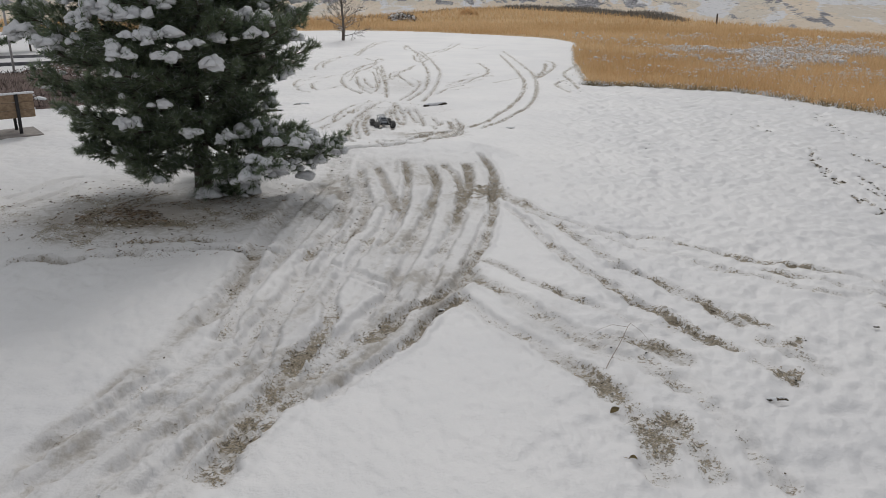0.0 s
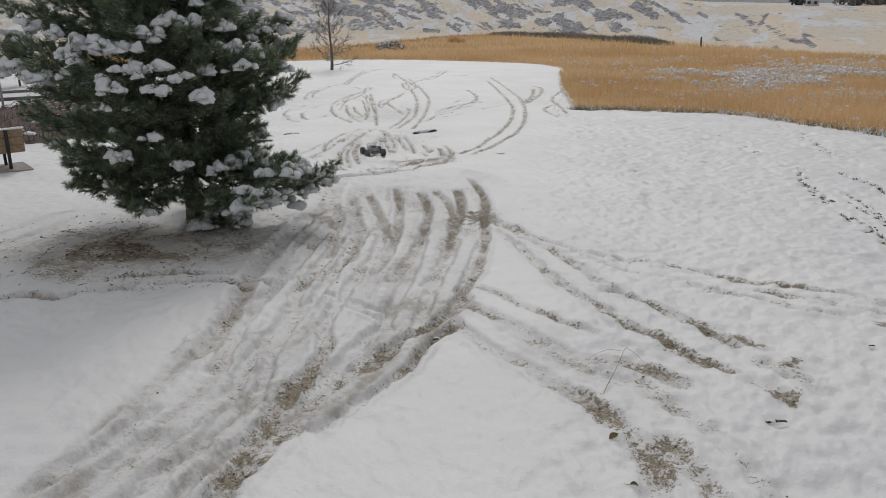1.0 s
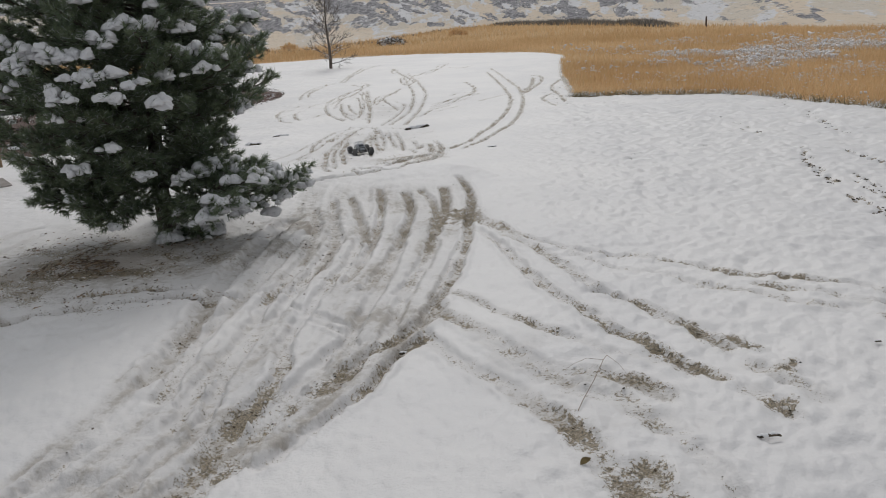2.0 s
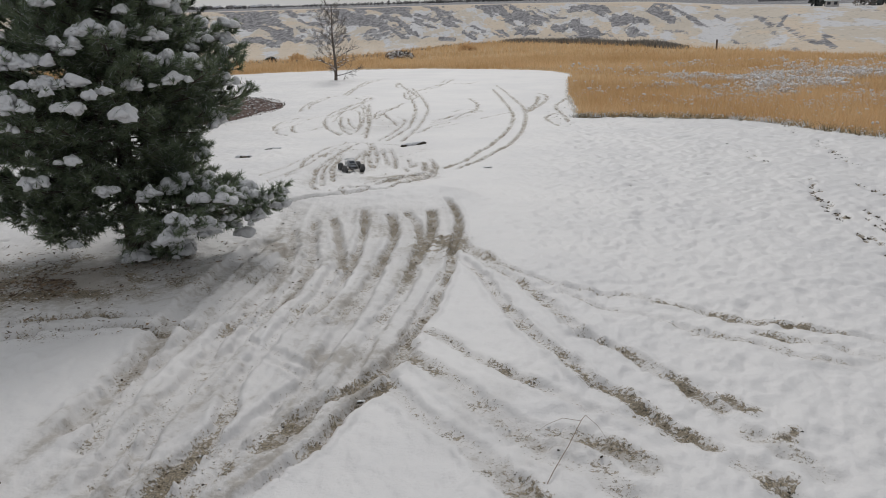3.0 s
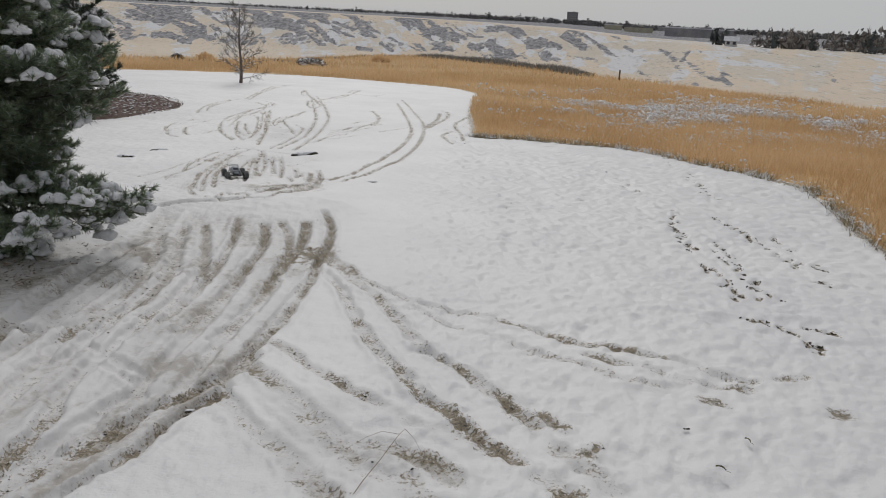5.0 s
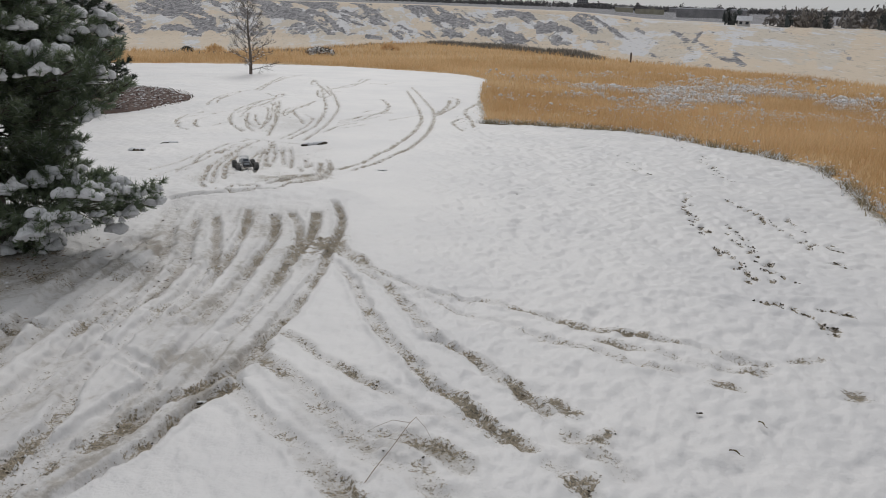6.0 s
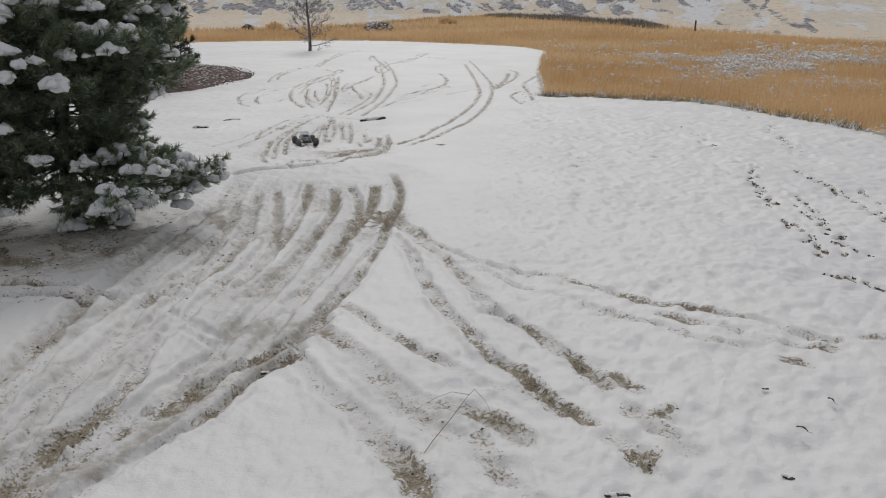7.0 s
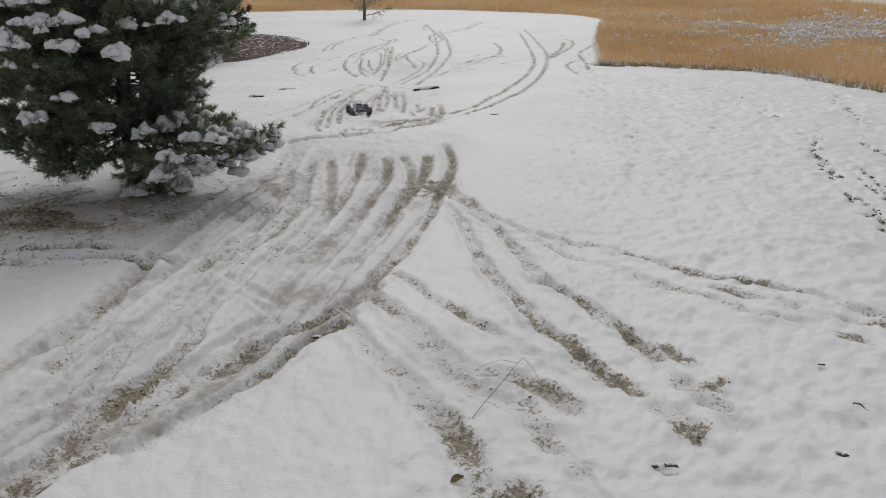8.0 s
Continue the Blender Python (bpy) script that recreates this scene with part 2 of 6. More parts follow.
# ---- the lie of the land ----
_py = np.linspace(-60, 230, 2901)
_pz = np.interp(_py, (-60, -6, 2, 4, 6, 8, 10, 12, 14, 16.5, 22.4, 30, 40, 70, 115, 160, 230),
                (1.5, .55, .33, .24, .15, .08, 0, -.06, -.14, -.26, -.62, -.85, -1.1, -1.95, -2.95, -4, -5.5))
_k = np.hanning(41) / np.hanning(41).sum()
_pz = np.convolve(np.pad(_pz, 20, "edge"), _k, "valid")

LAWN = [tuple(p) for p in smooth_line([(7.2, -30), (7.0, 2), (7.6, 9.5), (8.66, 12.95), (9.06, 15.0), (8.41, 17.5), (7.46, 20.75), (5.48, 22.1), (3.62, 22.5)], 6)] + \
       [tuple(p) for p in smooth_line([(3.6, 22.55), (4.19, 30.1), (5.0, 37), (5.5, 41.5), (4.0, 45.5), (1.0, 47.8), (-3, 50.3), (-7, 50.4), (-11.5, 49.6), (-20, 46), (-40, 42), (-80, 30), (-80, -30)], 6)]
BED = (-10.2, 26.8, 4.35, 5.9)
PINE = (-3.05, 8.85)

BRINK_AZ = (-75, -60, -20, -12, -6.5, -1, 2, 7, 12, 16.5, 22.4, 27.7, 31.5, 45, 60, 75)
BRINK_R = (900, 66, 67, 70, 78, 100, 108, 96, 82, 71, 59, 54, 49, 45, 50, 900)


def bearing(x, y):
    return np.degrees(np.arctan2(x - 0.8, y - 0.2))


def foot_of(az):
    return np.interp(az, (-40, 6, 14, 22, 40), (315, 325, 270, 165, 150))


def rim_of(az):
    return np.interp(az, (-40, -8, 6, 14, 22, 40), (395, 410, 415, 345, 255, 245))


def spurs(az, u):
    """Ridges of the bluffs, running down the face at a slant."""
    return np.abs(2 * fbm(az * 0.5 - u * 1.7, u * 0.9 + az * 0.12, 0.6, 5, 3, 0.42) - 1)


def lie(x, y):
    """Height of the land without snow relief: the gentle slope, the brink, the valley and the bluffs beyond it."""
    x, y = np.asarray(x, float), np.asarray(y, float)
    az, r = bearing(x, y), np.hypot(x - 0.8, y - 0.2)
    z = np.interp(y, _py, _pz)
    z = z + 0.16 * np.exp(-(np.abs(y - 11.05 - 0.25 * (x + 2) / 2.3) / np.where(y > 11.05 + 0.25 * (x + 2) / 2.3, 0.26, 0.65)) ** 2) * step(x, -3.4, -1.8) * step(-x, -0.9, -0.1)
    brink = np.interp(az, BRINK_AZ, BRINK_R)
    foot, rim = foot_of(az), rim_of(az)
    rimz = np.interp(az, (-40, -20, 0, 12, 17, 24, 40), (0.6, 0.6, 0.4, -0.6, -2.4, -2.2, -1.6))
    floor = np.interp(az, (-40, -14, 8, 16, 24, 40), (-12.5, -12.5, -13, -12.5, -8.5, -7.0))
    u0 = np.clip((r - foot) / (rim - foot), -0.5, 1.5)
    spur = spurs(az, u0)
    fine = fbm(az * 1.6 - u0 * 2.0, u0 * 3.0 + az * 0.5, 1.0, 6, 4)
    push = np.interp(az, (-20, 8, 14, 22), (26, 24, 18, 10)) * (spur - 0.35) + np.interp(az, (8, 20), (9, 5)) * (fine - 0.5)
    climb = np.clip((r - push - foot) / (rim - foot), 0, 1)
    climb = np.where(climb < 0.35, climb * 0.9, 0.315 + (climb - 0.35) * 1.054)
    far = floor + (rimz - floor) * climb + 0.0004 * np.clip(r - rim, 0, 1e5)
    t = step(r, brink - 1, brink + 45)
    front = 1 - step(np.abs(az), 66, 76)
    return np.where(r < brink - 1, z, z * (1 - t * front) + far * t * front)


def lie_floor(az):
    return np.interp(az, (-40, -14, 8, 16, 24, 40), (-12.5, -12.5, -13, -12.5, -8.5, -7.0))


def lie1(x, y):
    return float(lie(np.array([x]), np.array([y]))[0])


def lawn_mask(x, y):
    """True on the mown lawn, false on the prairie, with a ragged border."""
    wob = 0.35
    return inside(x + wob * (fbm(x, y, 1.6, 3, 3) - 0.5), y + wob * (fbm(x, y, 1.6, 4, 3) - 0.5), LAWN)


# tyre ruts: plan waypoints, half width, depth, how much turf shows along the way, how soiled the snow is
RUTS = []


def rut(points, width=0.05, depth=0.04, turf=(0.4,), dirt=0.4):
    line = smooth_line(points, 6)
    run = np.r_[0, np.cumsum(np.hypot(*np.diff(line, axis=0).T))]
    marks = run[::6]
    show = np.interp(run, marks[np.linspace(0, len(marks) - 1, len(turf)).round().astype(int)], turf) if len(turf) > 1 else np.full(len(run), turf[0])
    RUTS.append((line, width, depth, run, show, dirt))


# two pairs of wheel tracks leaving the knot below the ridge
rut([(0.52, 8.25), (0.77, 7.57), (0.88, 7.08), (0.97, 6.71), (1.06, 6.32), (1.20, 5.91), (1.32, 5.65), (1.43, 5.31), (1.56, 5.14), (1.67, 4.92), (1.77, 4.72), (1.86, 4.59), (1.94, 4.46), (1.99, 4.30)], 0.042, 0.045, (0.1, 0.1, 0.3, 0.5, 0.3, 0.25, 0.55, 0.55, 0.62, 0.7, 0.85, 0.9, 0.9, 0.4), 0.45)
rut([(0.63, 8.47), (0.87, 7.86), (1.10, 7.42), (1.23, 7.01), (1.35, 6.59), (1.52, 6.09), (1.66, 5.88), (1.79, 5.67), (1.92, 5.39), (2.02, 5.17), (2.12, 4.97), (2.21, 4.79)], 0.042, 0.045, (0.2, 0.15, 0.3, 0.45, 0.42, 0.35, 0.5, 0.52, 0.42, 0.8, 0.85, 0.9), 0.45)
rut([(2.18, 5.13), (2.26, 4.97), (2.30, 4.86), (2.40, 4.98)], 0.04, 0.02, (0.4, 0.9, 0.9, 0.3), 0.5)
rut([(2.17, 4.71), (2.26, 4.54), (2.34, 4.39), (2.45, 4.24), (2.49, 4.07)], 0.05, 0.03, (0.3, 0.2, 0.3, 0.35, 0.2), 0.45)
rut([(2.36, 4.65), (2.45, 4.53), (2.52, 4.49)], 0.06, 0.02, (0.4, 0.75, 0.5), 0.5)
rut([(1.99, 4.30), (2.09, 4.23), (2.23, 4.03), (2.33, 3.98)], 0.06, 0.02, (0.3, 0.25, 0.55, 0.2), 0.45)
rut([(0.62, 8.58), (0.92, 7.96), (1.20, 7.60), (1.46, 7.27), (1.76, 7.05), (2.04, 6.91), (2.22, 6.77), (2.39, 6.65), (2.56, 6.49), (2.78, 6.34), (3.02, 6.25), (3.17, 6.18), (3.35, 6.07), (3.52, 5.97), (3.80, 5.67), (4.05, 5.64)], 0.034, 0.035, (0.5, 0.4, 0.1, 0.1, 0.12, 0.4, 0.5, 0.2, 0.65, 0.5, 0.6, 0.65, 0.3, 0.2, 0.35, 0.3), 0.35)
rut([(1.36, 7.26), (1.73, 6.68), (2.08, 6.43), (2.31, 6.20), (2.42, 6.08), (2.61, 5.98), (2.76, 5.90), (2.88, 5.73), (3.01, 5.63), (3.22, 5.55), (3.35, 5.50)], 0.036, 0.035, (0.1, 0.1, 0.1, 0.2, 0.5, 0.42, 0.55, 0.55, 0.4, 0.3, 0.2), 0.35)
rut([(2.72, 6.19), (2.88, 6.05), (3.02, 5.94), (3.20, 5.85), (3.41, 5.65), (3.74, 5.53), (3.95, 5.49)], 0.04, 0.03, (0.3, 0.5, 0.35, 0.28, 0.3, 0.5, 0.4), 0.35)
rut([(3.31, 5.38), (3.43, 5.32), (3.53, 5.20)], 0.04, 0.02, (0.3, 0.55, 0.3), 0.35)
rut([(3.37, 5.32), (3.50, 5.26), (3.63, 5.20)], 0.04, 0.02, (0.4, 0.55, 0.2), 0.35)
rut([(4.06, 5.73), (4.24, 5.71), (4.47, 5.74)], 0.035, 0.025, (0.5, 0.6, 0.5), 0.3)
rut([(4.15, 5.15), (4.28, 5.12), (4.45, 5.13)], 0.06, 0.025, (0.3, 0.65, 0.5), 0.35)
# three tracks that leave the end of the fan towards the stem
rut([(0.27, 6.27), (0.46, 6.04), (0.64, 5.77), (0.80, 5.57), (0.99, 5.34), (1.23, 5.08), (1.41, 4.89), (1.61, 4.74), (1.85, 4.55)], 0.04, 0.03, (0.35, 0.45, 0.2, 0.5, 0.4, 0.12, 0.08, 0.1, 0.1), 0.55)
rut([(0.17, 5.80), (0.38, 5.54), (0.63, 5.19), (0.84, 4.86), (1.03, 4.68), (1.23, 4.59), (1.33, 4.49), (1.49, 4.37), (1.57, 4.25), (1.68, 4.12)], 0.055, 0.035, (0.6, 0.5, 0.2, 0.25, 0.3, 0.3, 0.45, 0.6, 0.45, 0.25), 0.7)
rut([(0.08, 5.34), (0.27, 5.04), (0.47, 4.73), (0.68, 4.46), (0.80, 4.27), (0.89, 4.09), (0.98, 3.94), (1.06, 3.77), (1.11, 3.54)], 0.055, 0.04, (0.2, 0.2, 0.2, 0.3, 0.6, 0.5, 0.75, 0.6, 0.2), 0.6)
rut([(0.69, 4.93), (1.04, 4.38), (1.27, 4.20), (1.40, 4.01), (1.45, 3.88), (1.51, 3.72)], 0.05, 0.025, (0.05, 0.1, 0.1, 0.45, 0.45, 0.3), 0.5)
rut([(0.46, 5.26), (0.77, 4.86), (0.98, 4.58), (1.17, 4.38)], 0.05, 0.025, (0.1, 0.12, 0.35, 0.15), 0.75)
rut([(0.99, 3.87), (1.08, 3.64), (1.14, 3.44), (1.20, 3.27), (1.19, 3.13), (1.14, 2.98), (1.17, 2.79)], 0.06, 0.04, (0.7, 0.3, 0.4, 0.65, 0.6, 0.2, 0.5), 0.5)
rut([(1.23, 3.58), (1.31, 3.45), (1.34, 3.30), (1.38, 3.17), (1.41, 2.99), (1.42, 2.81)], 0.06, 0.035, (0.3, 0.65, 0.5, 0.45, 0.25, 0.1), 0.55)
rut([(1.49, 4.09), (1.58, 3.69), (1.66, 3.32), (1.70, 3.11), (1.74, 2.91), (1.77, 2.77)], 0.05, 0.03, (0.1, 0.1, 0.1, 0.15, 0.3, 0.4), 0.5)
rut([(1.37, 4.38), (1.37, 4.12), (1.45, 3.93)], 0.05, 0.02, (0.3, 0.4, 0.4), 0.4)
rut([(2.06, 4.12), (2.20, 4.02), (2.26, 4.02)], 0.05, 0.02, (0.2, 0.5, 0.3), 0.4)
# streaks where the wheels came over the ridge
rut([(-0.72, 10.48), (-0.65, 9.91), (-0.57, 9.10), (-0.53, 8.08), (-0.55, 7.44), (-0.60, 6.90), (-0.67, 6.53)], 0.043, 0.04, (0.6, 0.55, 0.35, 0.35, 0.25, 0.3, 0.1), 0.9)
rut([(-0.36, 10.31), (-0.26, 9.61), (-0.20, 8.95), (-0.23, 8.07), (-0.30, 7.35), (-0.38, 6.75), (-0.49, 6.30)], 0.047, 0.04, (0.5, 0.6, 0.5, 0.5, 0.35, 0.2, 0.1), 0.9)
rut([(-0.20, 10.44), (0.01, 9.73), (0.10, 9.06), (0.09, 8.36), (0.07, 7.62), (0.01, 7.09), (-0.07, 6.53), (-0.16, 6.17)], 0.040, 0.04, (0.5, 0.5, 0.5, 0.55, 0.6, 0.2, 0.2, 0.3), 0.8)
rut([(0.14, 10.47), (0.19, 9.72), (0.20, 9.18), (0.14, 8.46), (0.12, 7.95)], 0.047, 0.04, (0.75, 0.75, 0.6, 0.7, 0.4), 0.9)
rut([(0.34, 10.91), (0.43, 10.53), (0.51, 9.90), (0.51, 9.23), (0.46, 8.55), (0.48, 8.03), (0.42, 7.40), (0.35, 6.72), (0.30, 6.50), (0.20, 6.04), (0.11, 5.62)], 0.040, 0.045, (0.7, 0.7, 0.75, 0.7, 0.75, 0.6, 0.35, 0.35, 0.65, 0.5, 0.6), 0.7)
rut([(0.40, 7.84), (0.29, 7.01), (0.20, 6.39), (0.11, 6.04)], 0.023, 0.03, (0.2, 0.15, 0.2, 0.3), 0.5)
rut([(-1.08, 10.19), (-0.84, 9.12), (-0.64, 8.19), (-0.51, 7.79)], 0.047, 0.035, (0.35, 0.4, 0.35, 0.3), 1.0)
rut([(-1.31, 10.08), (-1.09, 8.88), (-0.95, 8.01), (-0.93, 7.38), (-0.98, 6.84)], 0.053, 0.035, (0.2, 0.3, 0.35, 0.2, 0.45), 1.0)
rut([(-1.47, 9.69), (-1.27, 8.66), (-1.17, 7.83), (-1.18, 7.23)], 0.053, 0.03, (0.15, 0.3, 0.2, 0.15), 1.0)
rut([(0.53, 9.03), (0.67, 8.59), (0.85, 8.27), (0.95, 7.81)], 0.033, 0.035, (0.6, 0.5, 0.55, 0.2), 0.5)
# the fan: grooves that run down from the ridge
rut([(-1.65, 9.22), (-1.73, 8.46), (-1.77, 7.92), (-1.80, 7.41), (-1.79, 6.76), (-1.74, 6.11), (-1.70, 5.59), (-1.69, 5.18), (-1.68, 4.83), (-1.69, 4.59)], 0.075, 0.06, (0.05, 0.05, 0.08, 0.1, 0.12, 0.25, 0.28, 0.15, 0.2, 0.1), 0.85)
rut([(-1.25, 8.98), (-1.39, 8.01), (-1.43, 7.29), (-1.47, 6.59), (-1.51, 6.12), (-1.55, 5.71), (-1.54, 5.28), (-1.52, 4.79), (-1.49, 4.50), (-1.53, 4.34)], 0.05, 0.045, (0.1, 0.1, 0.1, 0.2, 0.1, 0.12, 0.1, 0.2, 0.35, 0.1), 0.6)
rut([(-1.09, 8.61), (-1.16, 8.02), (-1.18, 7.35), (-1.22, 6.71), (-1.25, 6.14), (-1.24, 5.78), (-1.24, 5.26), (-1.27, 4.96), (-1.30, 4.65), (-1.29, 4.26), (-1.30, 4.01)], 0.055, 0.045, (0.2, 0.15, 0.2, 0.25, 0.3, 0.12, 0.1, 0.2, 0.2, 0.1, 0.1), 0.65)
rut([(-0.89, 8.32), (-0.95, 7.76), (-1.00, 7.12), (-1.03, 6.59), (-1.07, 6.02), (-1.12, 5.71), (-1.16, 5.49), (-1.18, 5.17), (-1.17, 4.60), (-1.12, 4.14), (-1.15, 3.86)], 0.05, 0.045, (0.2, 0.2, 0.45, 0.3, 0.12, 0.4, 0.6, 0.1, 0.1, 0.1, 0.2), 0.6)
rut([(-0.68, 8.19), (-0.69, 7.33), (-0.75, 6.89), (-0.79, 6.42), (-0.85, 5.91), (-0.89, 5.33), (-0.81, 4.90), (-0.82, 4.70), (-0.83, 4.48), (-0.86, 4.25), (-0.90, 3.95), (-0.87, 3.62), (-0.91, 3.45)], 0.05, 0.045, (0.25, 0.2, 0.35, 0.2, 0.12, 0.1, 0.45, 0.4, 0.55, 0.7, 0.25, 0.4, 0.3), 0.55)
rut([(-0.53, 7.33), (-0.66, 7.00), (-0.79, 6.77), (-0.95, 6.71)], 0.04, 0.03, (0.2, 0.3, 0.35, 0.3), 0.5)
rut([(-0.23, 8.00), (-0.26, 7.18), (-0.33, 6.30), (-0.41, 5.61), (-0.42, 5.33), (-0.55, 5.03), (-0.63, 4.67), (-0.68, 4.50), (-0.75, 4.16), (-0.83, 3.82)], 0.05, 0.045, (0.25, 0.2, 0.12, 0.15, 0.4, 0.15, 0.2, 0.5, 0.15, 0.3), 0.55)
rut([(0.13, 7.92), (0.10, 7.34), (0.01, 6.71), (-0.08, 6.17), (-0.12, 5.60), (-0.19, 5.23)], 0.04, 0.035, (0.2, 0.2, 0.15, 0.2, 0.3, 0.3), 0.5)
rut([(0.26, 6.03), (0.18, 5.75), (0.02, 5.43), (-0.17, 5.16), (-0.28, 5.03), (-0.36, 4.76), (-0.44, 4.58), (-0.50, 4.46), (-0.59, 4.32), (-0.68, 4.13), (-0.78, 3.90), (-0.81, 3.66), (-0.85, 3.48)], 0.06, 0.05, (0.6, 0.55, 0.45, 0.4, 0.55, 0.85, 0.85, 0.4, 0.5, 0.2, 0.3, 0.35, 0.3), 0.7)
rut([(0.20, 5.43), (0.09, 5.19), (-0.04, 4.96), (-0.12, 4.77), (-0.18, 4.51), (-0.23, 4.41), (-0.33, 4.21), (-0.42, 4.04), (-0.53, 3.87), (-0.59, 3.72), (-0.70, 3.56)], 0.045, 0.055, (0.45, 0.6, 0.45, 0.85, 0.6, 0.6, 0.3, 0.15, 0.2, 0.3, 0.2), 0.55)
rut([(-0.66, 4.55), (-0.83, 4.44), (-0.93, 4.15), (-0.96, 3.70), (-1.00, 3.40), (-1.04, 3.16), (-1.08, 2.92), (-1.08, 2.73)], 0.055, 0.05, (0.3, 0.4, 0.7, 0.45, 0.6, 0.7, 0.5, 0.75), 0.55)
rut([(-0.42, 4.86), (-0.64, 4.18), (-0.73, 4.09), (-0.83, 3.71), (-0.91, 3.37), (-0.99, 3.08), (-1.01, 2.87), (-1.01, 2.69)], 0.055, 0.05, (0.3, 0.4, 0.4, 0.2, 0.4, 0.75, 0.5, 0.75), 0.5)
rut([(-0.99, 3.56), (-1.11, 3.30), (-1.20, 3.10), (-1.25, 2.91), (-1.31, 2.76), (-1.43, 2.62)], 0.05, 0.04, (0.3, 0.4, 0.4, 0.45, 0.3, 0.35), 0.5)
rut([(-1.20, 4.06), (-1.28, 3.55), (-1.32, 3.38), (-1.48, 3.05), (-1.55, 2.75)], 0.05, 0.04, (0.1, 0.4, 0.45, 0.1, 0.1), 0.45)
rut([(-1.46, 3.67), (-1.55, 3.46), (-1.62, 3.32), (-1.74, 2.99), (-1.84, 2.79), (-1.94, 2.67)], 0.06, 0.05, (0.1, 0.2, 0.5, 0.1, 0.3, 0.45), 0.55)
rut([(-1.56, 3.67), (-1.71, 3.24), (-1.80, 2.99), (-1.87, 2.73), (-1.95, 2.60)], 0.05, 0.045, (0.1, 0.1, 0.2, 0.1, 0.1), 0.55)
rut([(-1.67, 3.96), (-1.83, 3.52), (-1.95, 3.17), (-2.01, 2.85)], 0.05, 0.045, (0.1, 0.1, 0.1, 0.1), 0.55)
# streaks across the fan
rut([(-1.40, 6.52), (-1.16, 6.39), (-1.05, 6.43)], 0.035, 0.02, (0.3, 0.5, 0.2), 0.5)
rut([(-1.13, 6.20), (-0.67, 5.75), (-0.49, 5.60), (-0.30, 5.51)], 0.04, 0.025, (0.1, 0.15, 0.1, 0.1), 0.6)
rut([(-0.85, 5.80), (-0.47, 5.40), (-0.31, 5.13)], 0.03, 0.02, (0.1, 0.2, 0.1), 0.4)
rut([(-1.64, 6.30), (-1.37, 6.45), (-1.26, 6.53)], 0.05, 0.03, (0.2, 0.15, 0.2), 0.8)
# the track under the pine
rut([(-3.18, 6.48), (-2.97, 6.60), (-2.71, 6.66), (-2.44, 6.71), (-2.17, 6.65), (-1.95, 6.69)], 0.05, 0.085, (0.7, 0.9, 0.9, 0.9, 0.5, 0.6), 0.9)
rut([(-3.07, 6.29), (-2.79, 6.37), (-2.48, 6.39), (-2.11, 6.39), (-1.76, 6.33), (-1.54, 6.48)], 0.05, 0.085, (0.65, 0.6, 0.6, 0.5, 0.45, 0.6), 0.9)
rut([(-3.85, 5.85), (-3.62, 5.97), (-3.31, 5.96), (-3.14, 6.13), (-2.72, 6.23)], 0.05, 0.085, (0.65, 0.8, 0.9, 0.6, 0.5), 0.9)
rut([(-5.15, 8.10), (-5.05, 8.37), (-4.92, 8.91), (-4.72, 9.25)], 0.045, 0.04, (0.2,), 0.3)
rut([(-4.85, 7.57), (-4.77, 8.00), (-4.62, 8.46), (-4.58, 8.94)], 0.045, 0.04, (0.2,), 0.3)
# beyond the ridge
rut([(0.39, 13.35), (0.80, 14.46), (1.26, 15.99), (1.62, 17.62), (1.96, 20.62), (2.16, 23.29), (2.22, 26.08), (2.11, 28.11), (1.87, 32.22), (1.61, 35.19)], 0.055, 0.04, (0.2, 0.4, 0.4, 0.45, 0.6, 0.6, 0.5, 0.4, 0.4, 0.3), 0.3)
rut([(0.19, 13.43), (0.50, 14.30), (0.92, 15.97), (1.33, 18.15), (1.64, 20.86), (1.82, 23.67), (1.76, 26.57), (1.63, 29.58), (1.43, 33.45)], 0.055, 0.04, (0.2, 0.4, 0.45, 0.5, 0.65, 0.6, 0.5, 0.5, 0.4), 0.3)
rut([(2.16, 24.06), (2.56, 25.30), (3.13, 27.84), (3.31, 29.82), (3.04, 30.86)], 0.07, 0.04, (0.5, 0.65, 0.6, 0.5, 0.3), 0.3)
rut([(2.23, 24.52), (2.74, 26.92), (3.01, 29.67)], 0.07, 0.04, (0.5, 0.6, 0.4), 0.3)
rut([(4.19, 29.34), (3.28, 25.83), (3.24, 22.90), (3.15, 21.30)], 0.06, 0.04, (0.4,), 0.3)
rut([(3.07, 23.86), (2.67, 22.55), (2.79, 20.11)], 0.06, 0.04, (0.3,), 0.3)
rut([(-1.21, 17.62), (-1.01, 20.42), (-1.07, 23.52), (-1.23, 26.36), (-1.66, 30.01), (-2.11, 33.66), (-2.93, 38.36)], 0.06, 0.04, (0.3, 0.4, 0.5, 0.6, 0.5, 0.55, 0.5), 0.3)
rut([(-0.86, 17.44), (-0.77, 20.06), (-0.74, 23.46), (-0.82, 26.26), (-1.15, 29.19), (-1.42, 31.12), (-2.04, 35.09)], 0.06, 0.04, (0.3, 0.4, 0.4, 0.5, 0.55, 0.6, 0.4), 0.3)
rut([(-1.71, 32.98), (-0.91, 35.05), (-0.30, 40.12)], 0.07, 0.04, (0.35,), 0.3)
rut([(-2.90, 38.00), (-2.67, 35.29), (-2.16, 34.24), (-1.42, 30.41)], 0.07, 0.04, (0.5,), 0.3)
rut([(-2.16, 32.85), (-1.88, 30.29), (-1.60, 31.41), (-1.11, 32.55)], 0.07, 0.04, (0.4,), 0.3)
